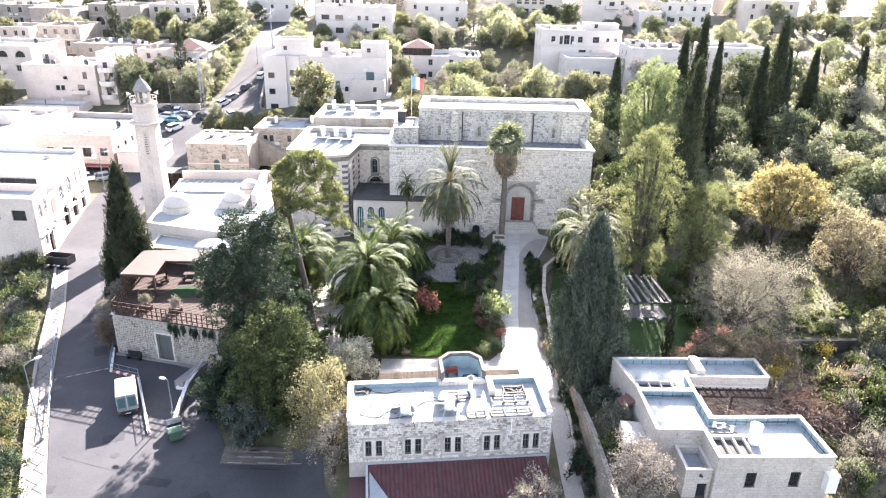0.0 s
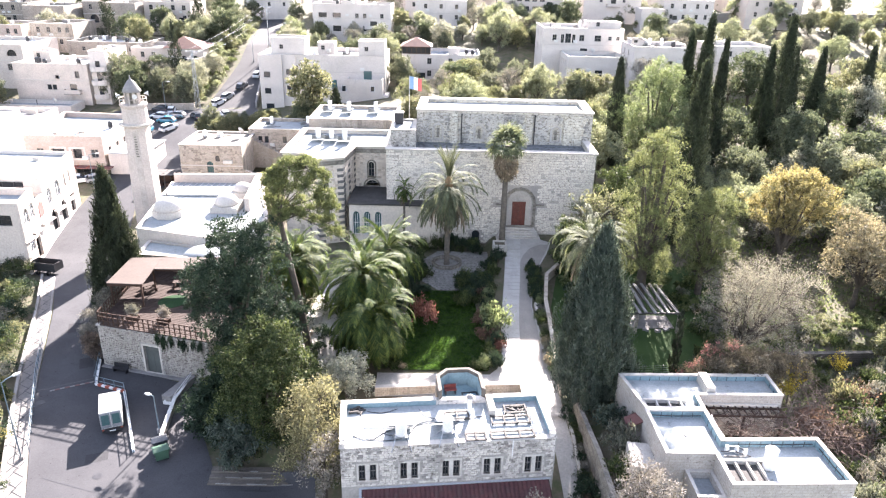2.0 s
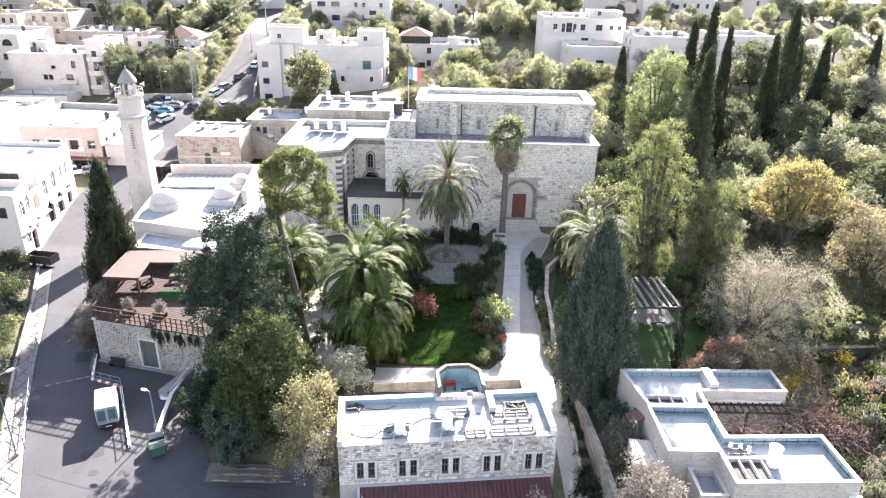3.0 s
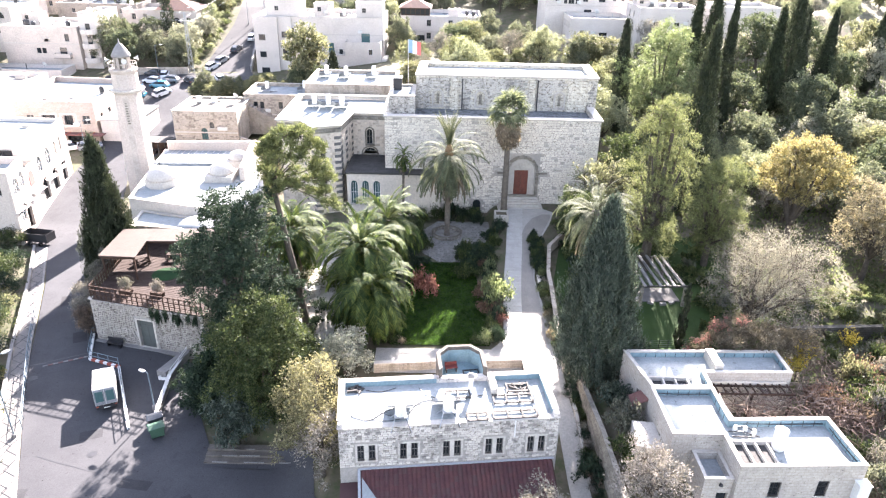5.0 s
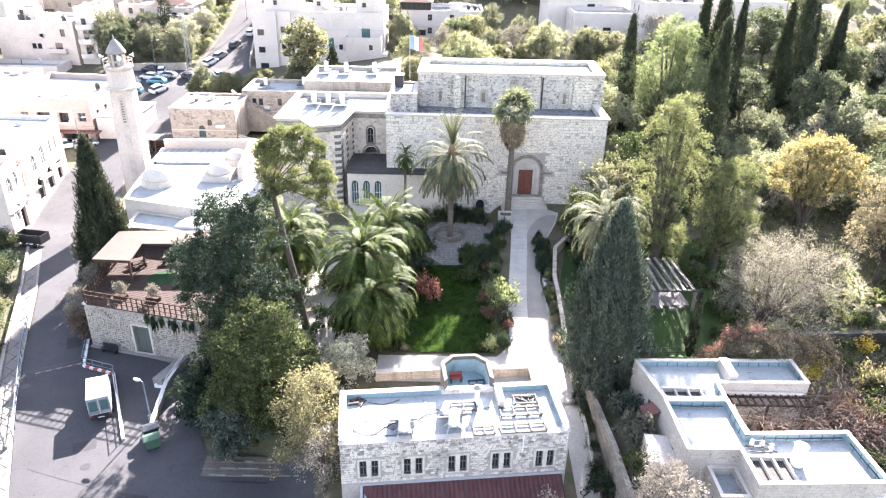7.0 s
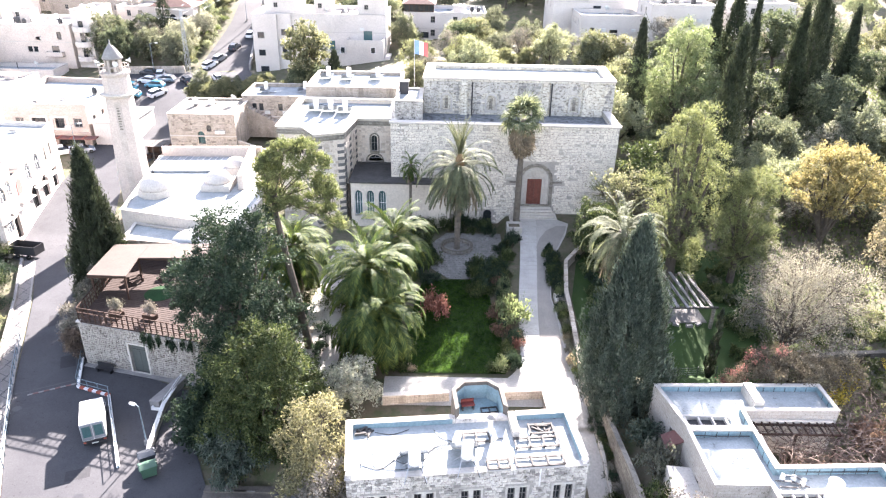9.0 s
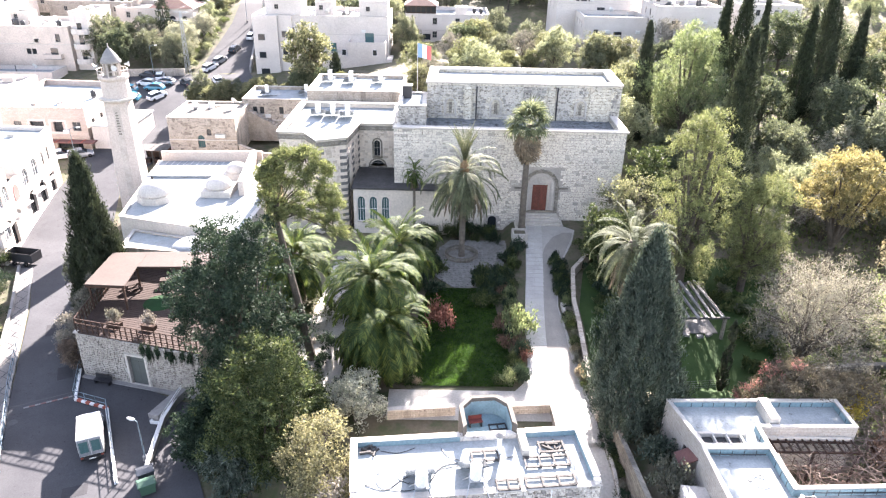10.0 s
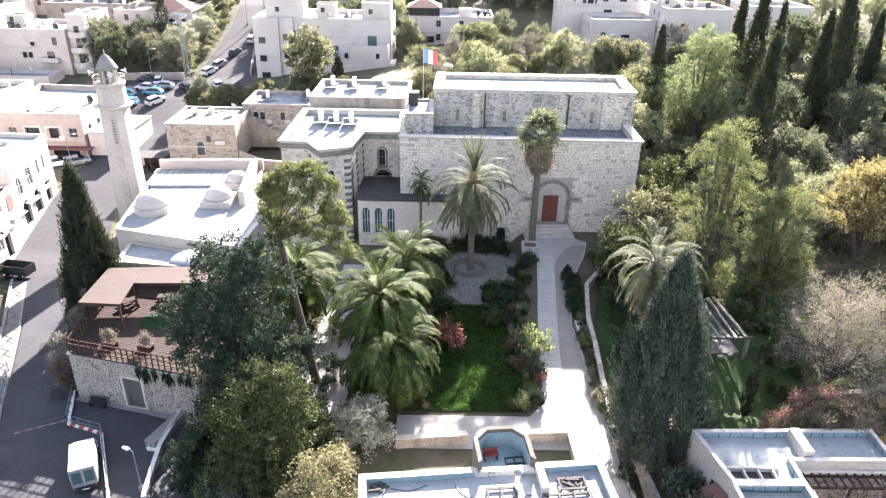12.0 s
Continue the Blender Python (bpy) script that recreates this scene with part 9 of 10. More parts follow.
def car(x, y, yaw, paint, z=None, label=None):
    words = {"carwhite": "white", "cardark": "dark grey", "carsilver": "silver", "carblue": "blue", "carred": "red"}[paint]
    z = ground_z(x, y) + 0.04 if z is None else z
    gx, gy = ground_z(x + 1, y) - ground_z(x - 1, y), ground_z(x, y + 1) - ground_z(x, y - 1)
    if paint not in CARS:
        ob = thing("car", (x, y, z), words + " hatchback car parked on the asphalt", "car", "parked cars")
        part("body", hull(B(), [(-2.1, 0.72, 0.66, 0.35, 0.72), (-1.95, 0.84, 0.78, 0.24, 0.92), (-0.9, 0.87, 0.8, 0.2, 0.98), (0.8, 0.87, 0.8, 0.2, 0.96), (1.6, 0.84, 0.72, 0.22, 0.84), (2.08, 0.7, 0.6, 0.32, 0.66)]), M[paint], ob)
        part("cabin", hull(B(), [(-1.85, 0.74, 0.6, 0.9, 1.0), (-1.4, 0.76, 0.6, 0.9, 1.42), (-0.2, 0.77, 0.62, 0.9, 1.48), (0.35, 0.77, 0.6, 0.9, 1.42), (1.1, 0.72, 0.62, 0.88, 0.98)]), M["glass"], ob, "dark glazed cabin")
        part("roof", hull(B(), [(-1.5, 0.6, 0.55, 1.41, 1.46), (-0.2, 0.64, 0.58, 1.47, 1.53), (0.35, 0.62, 0.55, 1.42, 1.47)]), M[paint], ob)
        for sx in (-0.8, 0.8):
            for sy in (-1.3, 1.32):
                wheel(ob, sx, sy, 0.31)
            part("headlight", box(B(), sx * 0.68 - 0.13, sx * 0.68 + 0.13, 1.95, 2.03, 0.6, 0.72), M["lamp"], ob)
            part("taillight", box(B(), sx * 0.8 - 0.1, sx * 0.8 + 0.1, -2.08, -1.98, 0.7, 0.86), M["redboard"], ob)
        CARS[paint] = ob
        ob.matrix_basis = Matrix.Translation((x, y, z)) @ Euler((math.atan(gy / 2), -math.atan(gx / 2), 0)).to_matrix().to_4x4() @ pose(0, 0, 0, 0, 0, yaw)
        return ob
    return copy_thing(CARS[paint], Matrix.Translation((x, y, z)) @ Euler((math.atan(gy / 2), -math.atan(gx / 2), 0)).to_matrix().to_4x4() @ pose(0, 0, 0, 0, 0, yaw))


for x, y, yaw, c in ((-66.4, 125.4, -62, "carwhite"), (-63.2, 126.0, -60, "carsilver"), (-52.4, 174.5, -20, "carsilver"), (-53.6, 170.6, -25, "carwhite"), (-50.6, 181.5, -12, "cardark"), (-48.4, 189.8, -8, "carwhite"), (-62.6, 164.0, 12, "carwhite"),
                     (-65.4, 164.6, 70, "cardark"), (-60.2, 160.6, 80, "carsilver"), (-63.8, 159.4, 78, "carwhite"), (-59.2, 152.4, -35, "carwhite"), (-66.4, 155.4, 85, "carblue"), (-61.2, 156.6, 84, "carblue"), (-64.4, 151.6, 84, "carblue"), (-70, 161, 10, "carsilver"), (-55.6, 160, 40, "cardark"),
                     (-51.6, 243, 5, "carwhite"), (-89.6, 214, 5, "carwhite"), (-69.5, 156, 10, "cardark"), (-49.5, 162, 30, "carwhite"), (26, 232, 80, "cardark"), (31, 231.6, 85, "carwhite"), (-42.8, 153, 60, "carsilver")):
    car(x, y, yaw, c)

M["truckwhite"] = surface("dulled_white_truck_paint", (0.46, 0.46, 0.45), (0.38, 0.38, 0.375), 0.9, 12, 0.45, 0.08, (0.26, 0.255, 0.25), 0.4)
truck = thing("box_truck", (-31.15, 58.6, -4.96), "small white box truck with mirrored rear doors", "truck", yaw=24)
part("box", hull(B(), [(-2.5, 0.92, 0.92, 0.75, 2.55), (0.75, 0.92, 0.92, 0.75, 2.6)]), M["truckwhite"], truck)
part("chassis", box(B(), -0.75, 0.75, -2.55, 2.6, 0.4, 0.74), M["iron"], truck)
part("cab", hull(B(), [(0.85, 0.86, 0.8, 0.5, 2.0), (1.7, 0.88, 0.78, 0.45, 1.98), (2.3, 0.86, 0.76, 0.45, 1.4), (2.65, 0.8, 0.74, 0.5, 1.05)]), M["carsilver"], truck)
part("windscreen", hull(B(), [(1.78, 0.72, 0.68, 1.42, 1.93), (2.24, 0.74, 0.7, 1.36, 1.45)]), M["glass"], truck)
for sx in (-0.46, 0.46):
    part("rear_door", box(B(), sx - 0.43, sx + 0.43, -2.58, -2.51, 0.85, 2.45), M["carsilver"], truck, "glossy rear door with a bright window")
    part("door_window", box(B(), sx - 0.33, sx + 0.33, -2.61, -2.583, 1.2, 2.3), M["glassblue"], truck)
    part("tail_lamp", box(B(), sx * 1.7 - 0.1, sx * 1.7 + 0.1, -2.62, -2.5, 0.5, 0.7), M["redboard"], truck)
    for sy in (-1.5, 1.75):
        wheel(truck, sx * 1.75, sy, 0.38, 0.26)
part("bumper", box(B(), -0.9, 0.9, -2.66, -2.56, 0.45, 0.62), M["iron"], truck)
part("number_plate", box(B(), -0.26, 0.26, -2.68, -2.665, 0.48, 0.6), M["lamp"], truck)


def street_lamp(x, y, z, h, yaw, label, arm=1.2):
    ob = thing("street_lamp", (x, y, z), label, "street lamp", "street lamps", yaw=yaw)
    part("base", lathe(B(), [(0.2, -0.1), (0.2, 0.5), (0.1, 0.55)], 10), M["concrete"], ob)
    part("pole", tube(B(), [(0, 0, 0.4), (0, 0, h * 0.6), (0, 0, h)], 0.065, 0.04, 8), M["bluerail"], ob)
    part("arm", tube(B(), [(0, 0, h - 0.05), (arm * 0.5, 0, h + 0.12), (arm, 0, h + 0.1)], 0.04, n=6), M["bluerail"], ob)
    part("lamp_head", hull(B(), [(-0.3, 0.12, 0.08, -0.06, 0.06), (0.0, 0.16, 0.12, -0.08, 0.09), (0.35, 0.1, 0.07, -0.05, 0.05)]), M["lamp"], ob, "", pose(arm + 0.1, 0, h + 0.1, 0, 0, -90))
    return ob


street_lamp(-36.6, 52.4, -5.0, 8.3, 60, "tall thin street lamp beside the pavement")
street_lamp(-25.9, 56.6, -5.0, 4.2, 160, "short street lamp by the ramp", 0.5)
for x, y, h in ((-63.9, 163.9, 7), (-68, 150, 7), (-52, 200, 7), (-61.5, 121, 7)):
    street_lamp(x, y, ground_z(x, y), h, 30, "thin street lamp by the car park")
pyl = thing("power_pylon", (-57.6, 167.6, ground_z(-57.6, 167.6)), "grey lattice power pole with cross-arms", "pylon")
for sx in (-0.45, 0.45):
    for sy in (-0.45, 0.45):
        part("leg", tube(B(), [(sx, sy, -0.2), (sx * 0.35, sy * 0.35, 13.5)], 0.06, n=4), M["steel"], pyl)
for k in range(9):
    z = 1.4 * k + 0.5
    f = 1 - 0.65 * z / 13.5
    part("brace", tube(B(), [(-0.45 * f, -0.45 * f, z), (0.45 * f, -0.45 * f, z + 1.3)], 0.035, n=4), M["steel"], pyl)
    part("brace", tube(B(), [(0.45 * f, 0.45 * f, z), (-0.45 * f, 0.45 * f, z + 1.3)], 0.035, n=4), M["steel"], pyl)
for z in (11.5, 13.2):
    part("cross_arm", box(B(), -1.5, 1.5, -0.06, 0.06, z, z + 0.14), M["steel"], pyl)
pole3 = thing("power_pole", (-48.6, 205, ground_z(-48.6, 205)), "grey power pole on the climbing road", "pole")
part("shaft", tube(B(), [(0, 0, -0.3), (0, 0, 14)], 0.16, 0.09, 8), M["steel"], pole3)
for z in (12, 13.2):
    part("cross_arm", box(B(), -1.4, 1.4, -0.06, 0.06, z, z + 0.14), M["steel"], pole3)
zp, zq = ground_z(-57.6, 167.6), ground_z(-48.6, 205)
for k, (dx, h1, h2) in enumerate(((-1.4, 11.65, 12.15), (1.4, 11.65, 12.15), (-1.4, 13.35, 13.35), (1.4, 13.35, 13.35))):
    cable("power_line", [(-57.6 + dx, 167.6, zp + h1), (-55.3 + dx, 177, zp + h1 + (zq + h2 - zp - h1) * 0.25 - 0.5), (-53 + dx, 186.3, (zp + h1 + zq + h2) / 2 - 0.7), (-48.6 + dx, 205, zq + h2)], "thin power line between the poles", 0.014, None, "steel")
    cable("power_line", [(-57.6 + dx, 167.6, zp + h1), (-70 + dx, 177, zp + h1 - 0.4), (-86 + dx, 190, 17.5 + 0.3 * k)], "thin power line to the houses", 0.014, None, "steel")

fence = thing("street_railing", (0, 0, 0), "blue-grey tubular railing beside the ramp", "railing")


def tube_rail(parent, pts, z, h, gap=1.4, r=0.035):
    for p0, p1 in zip(pts, pts[1:]):
        d = Vector((p1[0] - p0[0], p1[1] - p0[1], 0))
        n = max(1, round(d.length / gap))
        for i in range(n + 1):
            x, y = p0[0] + d.x * i / n, p0[1] + d.y * i / n
            part("post", tube(B(), [(x, y, z - 0.1), (x, y, z + h)], r * 1.2, n=5), M["bluerail"], parent)
        for k in (0.5, 1.0):
            part("rail", tube(B(), [(p0[0], p0[1], z + h * k), (p1[0], p1[1], z + h * k)], r, n=5), M["bluerail"], parent)


tube_rail(fence, [(-37.3, 69.3), (-35.6, 64.4), (-32.0, 63.2), (-27.2, 53.8)], -4.97, 1.05)
curb2 = wall_path("ramp_kerb", [(-37.2, 69.0), (-35.5, 64.3), (-32.0, 63.1), (-27.2, 53.8)], 0.22, 0.25, "white", "red and white painted kerb of the ramp", "kerb")
for k in range(4):
    part("red_band", box(B(), 0.3 + 1.0 * k, 0.8 + 1.0 * k, -0.14, 0.14, 0.0, 0.235), M["redboard"], curb2, "", pose(-35.5, 64.3, -4.99, 0, 0, -18.9))
fence2 = thing("street_railing", (0, 0, 0), "blue-grey tubular railing along the pavement", "railing")
tube_rail(fence2, [(-36.6, 53.6), (-39.2, 59), (-42.4, 65.6), (-45.2, 72)], -4.86, 1.0)
gatebar = thing("ramp_cover", (-26.6, 63.2, -4.95), "pale low concrete ramp top beside the wall", "ramp")
part("slab", prism(B(), [(-0.9, -1.6), (0.1, -1.9), (1.4, 2.0), (0.6, 2.3)], 0, 0.75), M["concrete"], gatebar)


def bin_(x, y, z, yaw, colour, label):
    ob = thing("waste_bin", (x, y, z), label, "waste bin", yaw=yaw)
    part("body", hull(B(), [(-0.42, 0.55, 0.66, 0.2, 1.1), (0.42, 0.55, 0.66, 0.2, 1.1)]), M[colour], ob)
    part("lid", hull(B(), [(-0.5, 0.7, 0.66, 1.1, 1.16), (0.0, 0.7, 0.6, 1.1, 1.32), (0.5, 0.7, 0.66, 1.1, 1.16)]), M[colour], ob)
    for sx in (-0.45, 0.45):
        for sy in (-0.3, 0.3):
            part("caster", lathe(B(), [(0.09, -0.03), (0.09, 0.03)], 10), M["rubber"], ob, "", pose(sx, sy, 0.1, 0, 90, 0))


bin_(-24.3, 53.0, -4.97, 30, "greenbin", "green wheeled waste container by the ramp")
bin_(-24.9, 54.3, -4.97, 30, "cardark", "dark wheeled waste container by the ramp")
skip = thing("trailer_bin", (-54.9, 91.6, -4.98), "open dark metal trailer bin by the street", "container", yaw=-10)
bm = B()
for a in ((-1.9, 1.9, -0.9, -0.84), (-1.9, 1.9, 0.84, 0.9), (-1.9, -1.84, -0.84, 0.84), (1.84, 1.9, -0.84, 0.84)):
    box(bm, *a, 0.6, 1.8)
box(bm, -1.84, 1.84, -0.84, 0.84, 0.6, 0.68)
part("tray", bm, M["iron"], skip)
for sx in (-0.9, 0.9):
    for sy in (-0.85, 0.85):
        wheel(skip, sy * 0.95, sx, 0.34)
bench2 = thing("stone_bench", (TM @ Vector((2.6, -0.75, -4.98)))[:], "dark bench against the terrace wall", "bench", yaw=TA)
part("seat", box(B(), -0.9, 0.9, -0.25, 0.25, 0.42, 0.5), M["iron"], bench2)
part("back", box(B(), -0.9, 0.9, 0.2, 0.26, 0.5, 0.95), M["iron"], bench2)
for sx in (-0.75, 0.75):
    part("leg", box(B(), sx - 0.05, sx + 0.05, -0.22, 0.22, 0, 0.42), M["iron"], bench2)
steps2 = thing("bank_steps", (-14.9, 48.9, 0), "low stone steps and platform under the trees", "steps")
for k in range(3):
    part("step", box(B(), -4.3, 4.3, 0.62 * k + 0.8, 0.62 * k + 1.415, -5.3, -4.84 + 0.16 * k), M["baystone"], steps2)
    for u, w in ((-3.6 + 0.7 * k, 1.3), (-0.9 - 0.5 * k, 1.7), (2.1 + 0.4 * k, 1.2)):
        part("step_edge", box(B(), u, u + w, 0.62 * k + 0.79, 0.62 * k + 0.89, -4.836 + 0.16 * k, -4.80 + 0.16 * k), M["concrete"], steps2)

shed = thing("timber_shed", (-51.9, 123.3, ground_z(-51.9, 123.3)), "dark ramshackle timber shed with a sagging roof", "shed")
for x in (0, 2.2, 4.4):
    for y in (0, 3.0):
        part("post", box(B(), x - 0.09, x + 0.09, y - 0.09, y + 0.09, -0.3, 2.6), M["rackmetal"], shed)
for k in range(7):
    part("roof_board", box(B(), -0.3 + 0.72 * k, 0.38 + 0.72 * k, -0.4, 3.4, 2.6, 2.66), M["rackmetal"], shed, "", pose(0, 0, 0.02 * (k % 3), 0, 0, 0))
part("back_wall", box(B(), -0.1, 4.5, 3.1, 3.2, -0.3, 2.58), M["wood"], shed)
for k in range(3):
    part("crate", box(B(), 0.4 + 1.3 * k, 1.3 + 1.3 * k, 0.8, 1.7, -0.2, 0.7 + 0.2 * k), M["deck"], shed)
tree("autumn_tree", "brown autumn tree between the mosque and the wing", -26.6, 107.9, 6.4, 2.8, "orange", 0.1, 8, 200, 50, (0.26, 0.14), 0.6, 97, twigs=4)

# ---- pieces of walls and pavings ----
rg = random.Random(17)


def stone_variants(name, material, count=5, seed=1):
    out = []
    r = random.Random(seed)
    for _ in range(count):
        bm = B()
        a = [(-0.5, -0.5), (0.5, -0.5), (0.5, 0.5), (-0.5, 0.5)]
        back = [bm.verts.new((u, 0.5, v)) for u, v in a]
        mid = [bm.verts.new((u * r.uniform(0.96, 1.0), -0.2, v * r.uniform(0.95, 1.0))) for u, v in a]
        top = [bm.verts.new((u * r.uniform(0.72, 0.9), -0.5 + r.uniform(-0.15, 0.15), v * r.uniform(0.7, 0.88))) for u, v in a]
        bm.faces.new(top)
        for p, q in ((back, mid), (mid, top)):
            for i in range(4):
                bm.faces.new((p[i], p[(i + 1) % 4], q[(i + 1) % 4], q[i]))
        out.append(mesh_of(name, bm, material))
    return out


def lay_stones(parent, m, u0, u1, v0, v1, height, lengths, meshes, holes, depth=0.1, limit=300, material=None):
    """Courses of single stones on a wall's face, round its openings; those past the limit are joined."""
    count, rest = 0, B()
    v = v1
    while v - height > v0:
        h = height * rg.uniform(0.88, 1.1)
        u = u0
        while u < u1 - 0.05:
            l = min(rg.uniform(*lengths), u1 - u)
            if u1 - (u + l) < 0.12:
                l = u1 - u
            mid_u, mid_v = u + l / 2, v - h / 2
            if not any(a - l / 2 < mid_u < b + l / 2 and c - h / 2 < mid_v < d + h / 2 for a, b, c, d in holes):
                mm = m @ Matrix.LocRotScale((mid_u, -depth * 0.1, mid_v), Euler((0, rg.uniform(-0.02, 0.02), 0)), (l - 0.025, depth * rg.uniform(0.8, 1.3), h - 0.025))
                if count < limit:
                    part("stone", rg.choice(meshes), None, parent, "", mm)
                    count += 1
                else:
                    box(rest, -0.48, 0.48, -0.5, 0.5, -0.46, 0.46, mm)
            u += l
        v -= h
    if len(rest.verts):
        tagged(part("masonry", rest, material, parent), kind="stuff")
    else:
        rest.free()


gate_stones = stone_variants("stone", M["gatestone"], 6, 2)
lay_stones(gate, GM, 0.0, 16.3, 0.12, 3.88, 0.215, (0.2, 0.46), gate_stones, [(a - 0.42, b + 0.42, 0.68, 2.4) for a, b in PAIRS], 0.12, 300, M["gatestone"])
M["terracestone"] = surface("limewashed_rubble", (0.40, 0.365, 0.325), (0.33, 0.30, 0.268), 0.6, 9, 0.92, 0.4, (0.13, 0.12, 0.11), 0.6, True, vary=0.14, marks=1.1)
lay_stones(terrace, TM, 0.0, 13.3, -4.9, -0.02, 0.24, (0.22, 0.5), stone_variants("stone", M["terracestone"], 5, 4), [(5.2, 7.4, -5.1, -1.4)], 0.14, 300, M["terracestone"])
# lighter slab band up the path
path_ob = bpy.data.objects["garden_path"]
slab = mesh_of("slab", box(B(), -0.47, 0.47, -0.38, 0.38, -0.03, 0.012), M["slab"])
for k in range(36):
    y = 63.2 + 0.8 * k
    for j in range(2):
        x = along(y, [(q[0], q[1]) for q in PATH]) + 0.55 + 0.96 * j
        part("slab", slab, None, path_ob, "", pose(x, y, ground_z(x, y) + 0.06, math.degrees(math.atan(ground_z(x, y + 0.4) - ground_z(x, y - 0.4)) / 0.8), 0, rg.uniform(-1, 1)))
court_ob = bpy.data.objects["cobbled_court"]
cob = []
for s in range(4):
    bm = B()
    n = 6
    ring0 = [bm.verts.new((0.5 * rg.uniform(0.8, 1.05) * math.cos(6.283 * i / n), 0.5 * rg.uniform(0.8, 1.05) * math.sin(6.283 * i / n), 0)) for i in range(n)]
    ring1 = [bm.verts.new((v.co.x * 0.82, v.co.y * 0.82, 0.07)) for v in ring0]
    bm.faces.new(ring1)
    for i in range(n):
        bm.faces.new((ring0[i], ring0[(i + 1) % n], ring1[(i + 1) % n], ring1[i]))
    cob.append(mesh_of("cobble", bm, M["cobble"]))
CO = [(77.6, 0.5, 5.2), (80, -1.6, 5.6), (86, -1.8, 7.0), (90, 0.5, 7.2)]
n = 0
y = 77.9
while y < 89.8 and n < 300:
    x = along(y, [(q[0], q[1]) for q in CO]) + rg.uniform(0.1, 0.4)
    while x < along(y, [(q[0], q[2]) for q in CO]) - 0.3 and n < 300:
        if (x - 1.5) ** 2 + (y - 85.3) ** 2 > 3.8:
            s = rg.uniform(0.42, 0.56)
            part("cobble", rg.choice(cob), None, court_ob, "", Matrix.LocRotScale((x + rg.uniform(-0.06, 0.06), y + rg.uniform(-0.08, 0.08), ground_z(x, y) + 0.03), Euler((0, 0, rg.uniform(0, 6.28))), (s, s, 1)))
            n += 1
        x += 0.52
    y += 0.52
deck_mesh = mesh_of("board", box(B(), -0.5, 0.5, -0.5, 0.5, -0.5, 0.5), M["deck"])
for k in range(44):
    f = (k + 0.5) / 44
    a = Vector((*TR[0], 0)).lerp(Vector((*TR[3], 0)), f)
    b = Vector((*TR[1], 0)).lerp(Vector((*TR[2], 0)), f)
    d = b - a
    part("board", deck_mesh, None, terrace, "", Matrix.LocRotScale((*((a + b) / 2).xy, 0.12), Euler((0, 0, math.atan2(d.y, d.x))), (d.length - 0.5, 0.28, 0.03)))
# joint, patches and covers of the street
road_ob = bpy.data.objects["road"]
for (xa, ya), (xb, yb), wide in (((-41.3, 62.9), (-36.2, 65.5), 0.14), ((-20.4, 49.4), (-12.0, 49.0), 0.12), ((-12.0, 49.0), (-10.6, 43.6), 0.12), ((-33.6, 50.2), (-24.5, 47.4), 0.08)):
    for k in range(6):
        p0, p1 = Vector((xa, ya)).lerp(Vector((xb, yb)), k / 6), Vector((xa, ya)).lerp(Vector((xb, yb)), (k + 1) / 6)
        d, c = p1 - p0, (p0 + p1) / 2
        part("road_joint", box(B(), -d.length / 2, d.length / 2, -wide / 2, wide / 2, -0.02, 0.006), M["iron"], road_ob, "", pose(c.x, c.y + rg.uniform(-0.05, 0.05), ground_z(c.x, c.y) + 0.032, 0, 0, math.degrees(math.atan2(d.y, d.x)) + rg.uniform(-3, 3)))
M["tar"] = surface("dark_tar_patch", (0.036, 0.0362, 0.0395), (0.046, 0.0462, 0.05), 0.8, 14, 0.85, 0.25, spec=0.12)
for x, y, w, d, yaw in ((-30.2, 53.0, 1.9, 1.2, 20), (-24.0, 47.2, 2.6, 1.0, -8), (-38.5, 68.5, 1.4, 2.2, 25), (-19.5, 45.4, 1.5, 1.1, 40), (-43.5, 76.2, 1.6, 2.4, 22), (-32.8, 46.0, 1.2, 1.0, 10)):
    part("tar_patch", box(B(), -w / 2, w / 2, -d / 2, d / 2, -0.02, 0.005), M["tar"], road_ob, "", pose(x, y, ground_z(x, y) + 0.031, 0, 0, yaw))
for x, y in ((-29.0, 50.6), (-39.6, 61.0), (-26.0, 46.4)):
    part("manhole_cover", lathe(B(), [(0.42, -0.02), (0.42, 0.012), (0.36, 0.016)], 16, (x, y, ground_z(x, y) + 0.03)), M["iron"], road_ob)
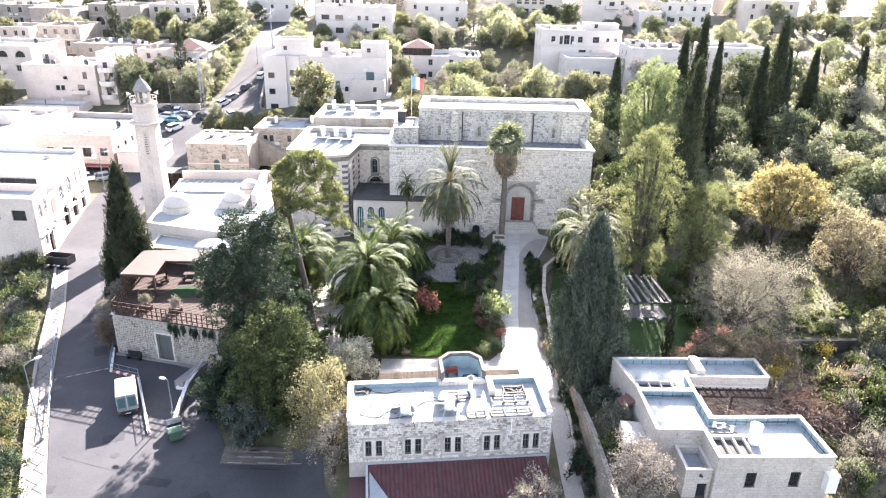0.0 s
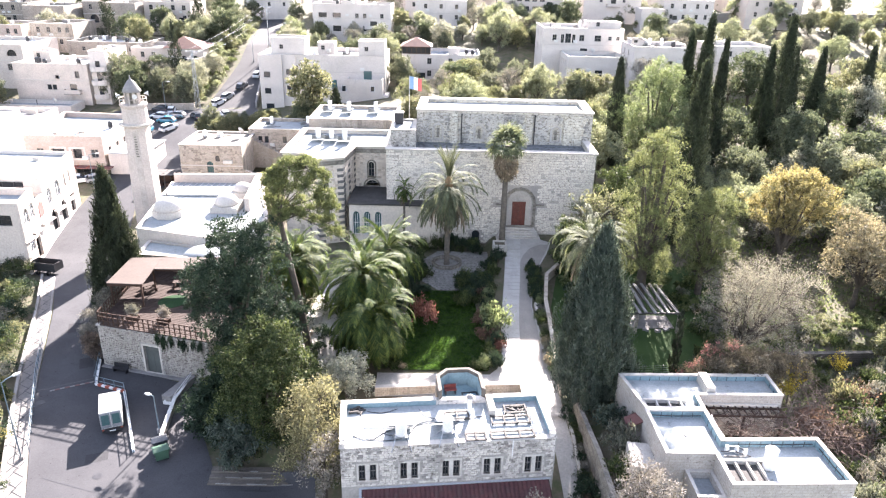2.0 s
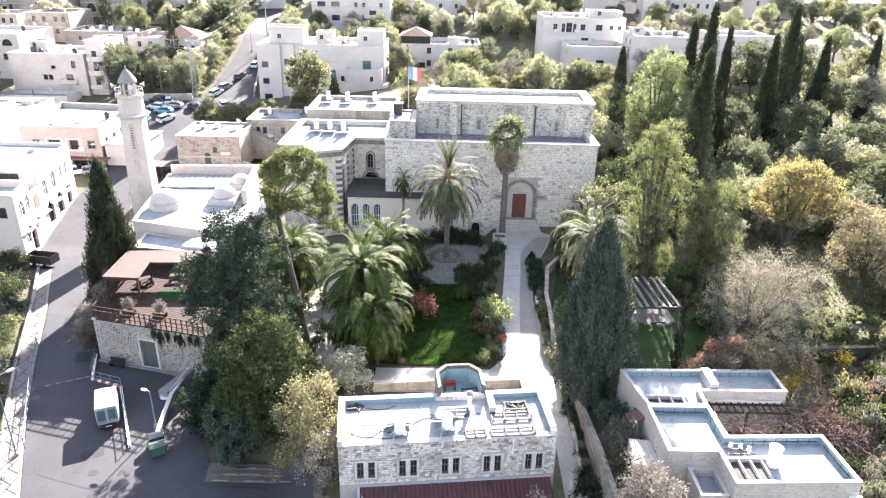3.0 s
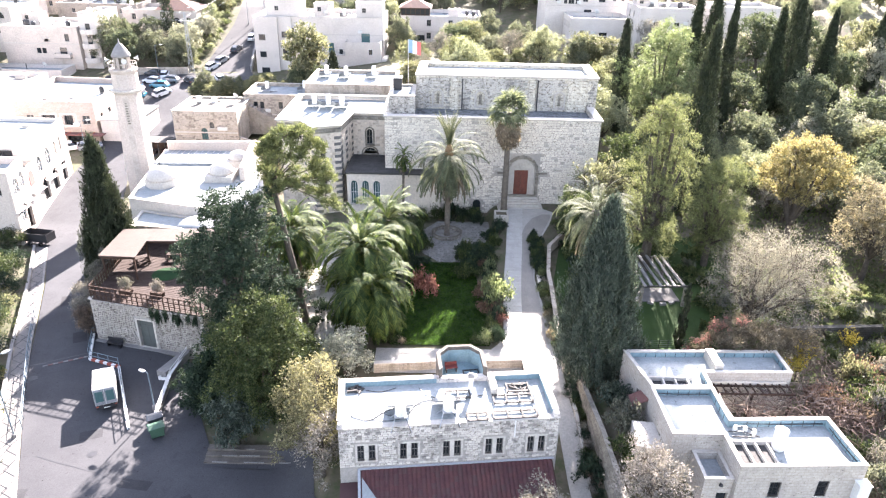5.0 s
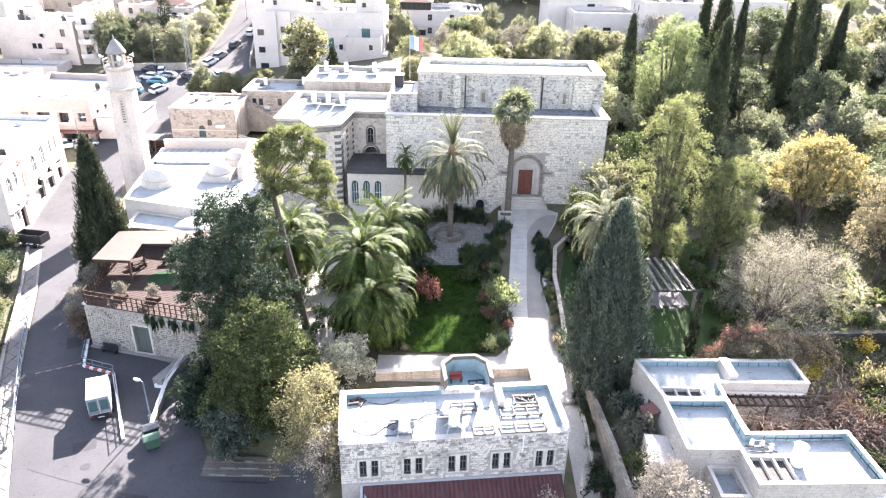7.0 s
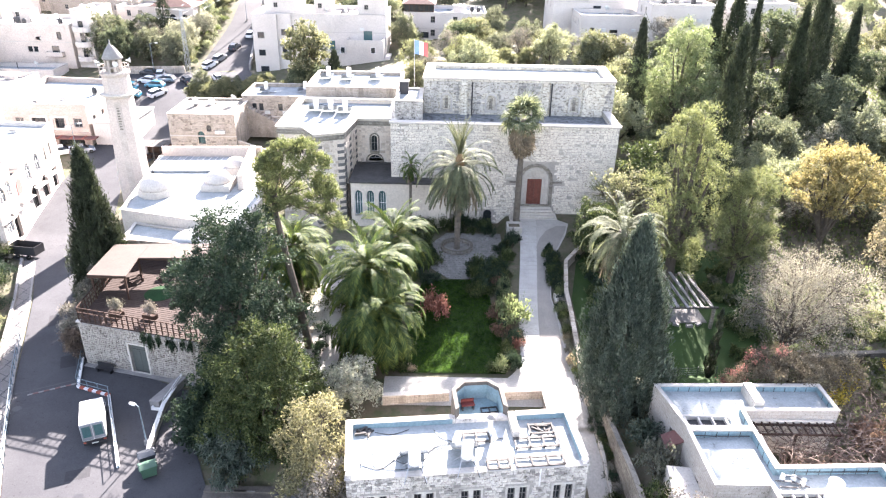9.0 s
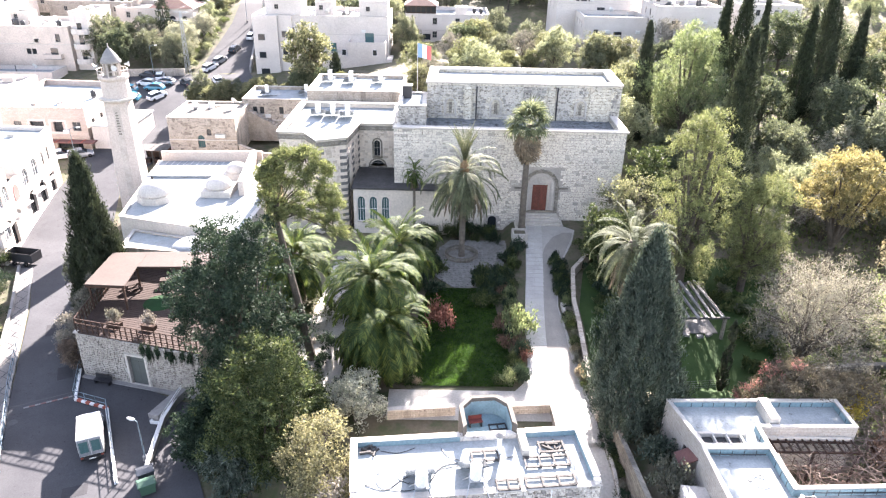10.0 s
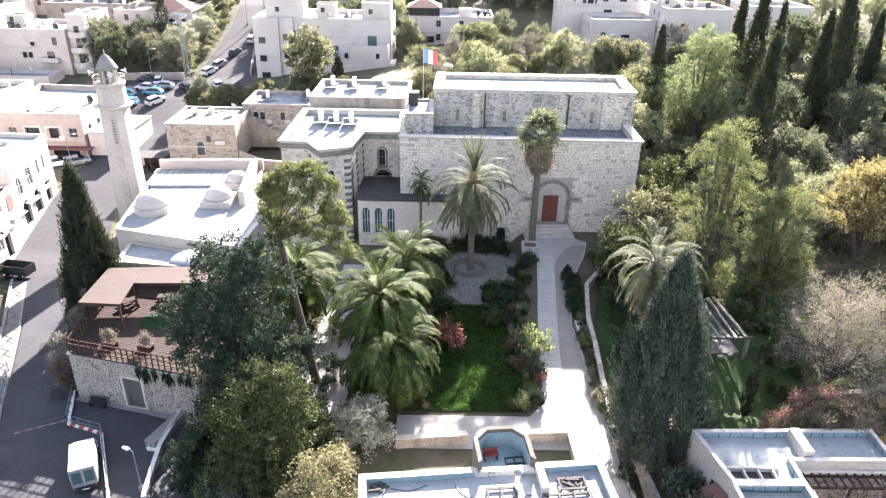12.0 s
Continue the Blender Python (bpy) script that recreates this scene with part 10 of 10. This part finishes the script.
# dark bars on the pavement that draw the railing's net-like shadow
pav_ob = bpy.data.objects["pavement"]
shadow_bar = mesh_of("paving_joint", box(B(), -0.03, 0.03, -0.5, 0.5, -0.02, 0.012), M["iron"])
for k in range(44):
    y = 36 + 1.2 * k
    l, r = along(y, [(q[0], q[1]) for q in SIDE]), along(y, [(q[0], q[2]) for q in SIDE])
    for j in range(2):
        part("paving_joint", shadow_bar, None, pav_ob, "", Matrix.LocRotScale((l + (r - l) * (0.3 + 0.45 * j), y, ground_z((l + r) / 2, y) + 0.165), Euler((0, 0, 1.1 if (k + j) % 2 else -0.2)), (1, 1.7, 1)))
# brush ground cover of the wooded slope
rv = np.random.default_rng(33)
n = 52000
gx, gy = rv.uniform(30.5, 110, n), rv.uniform(38, 165, n)
gz = np.array([ground_z(a, b) for a, b in zip(gx, gy)])
pts = np.stack([gx, gy, gz + rv.uniform(0.0, 0.3, n)], 1)
ax = unit(rv.normal(size=(n, 3)) * 0.6 + np.array([0, 0, 1.0]))
sd = unit(np.cross(ax, rv.normal(size=(n, 3))))
cover = new("undergrowth", leaf_mesh("undergrowth", pts, ax, sd, rv.uniform(0.3, 0.7, n), rv.uniform(0.14, 0.3, n), M["grass"]))
tagged(cover, "low green undergrowth over the wooded slope", "undergrowth", kind="stuff")
n = 42000
gx, gy = rv.uniform(-4.3, 5.7, n), rv.uniform(62, 77.4, n)
keep = np.array([along(b, [(q[0], q[1]) for q in LAWN]) < a < along(b, [(q[0], q[2]) for q in LAWN]) for a, b in zip(gx, gy)])
gx, gy = gx[keep], gy[keep]
gz = np.array([ground_z(a, b) for a, b in zip(gx, gy)])
n = len(gx)
pts = np.stack([gx, gy, gz + 0.08], 1)
ax = unit(rv.normal(size=(n, 3)) * 0.35 + np.array([0, 0, 1.0]))
sd = unit(np.cross(ax, rv.normal(size=(n, 3))))
M["turf"] = leafy("turf", (0.018, 0.05, 0.011), (0.036, 0.085, 0.017), (0.085, 0.15, 0.028), 0.7, 0.65, 0.05)
tagged(new("grass", leaf_mesh("grass", pts, ax, sd, rv.uniform(0.1, 0.2, n), rv.uniform(0.04, 0.09, n), M["turf"])), "short green grass blades on the lawn", "grass", kind="stuff")
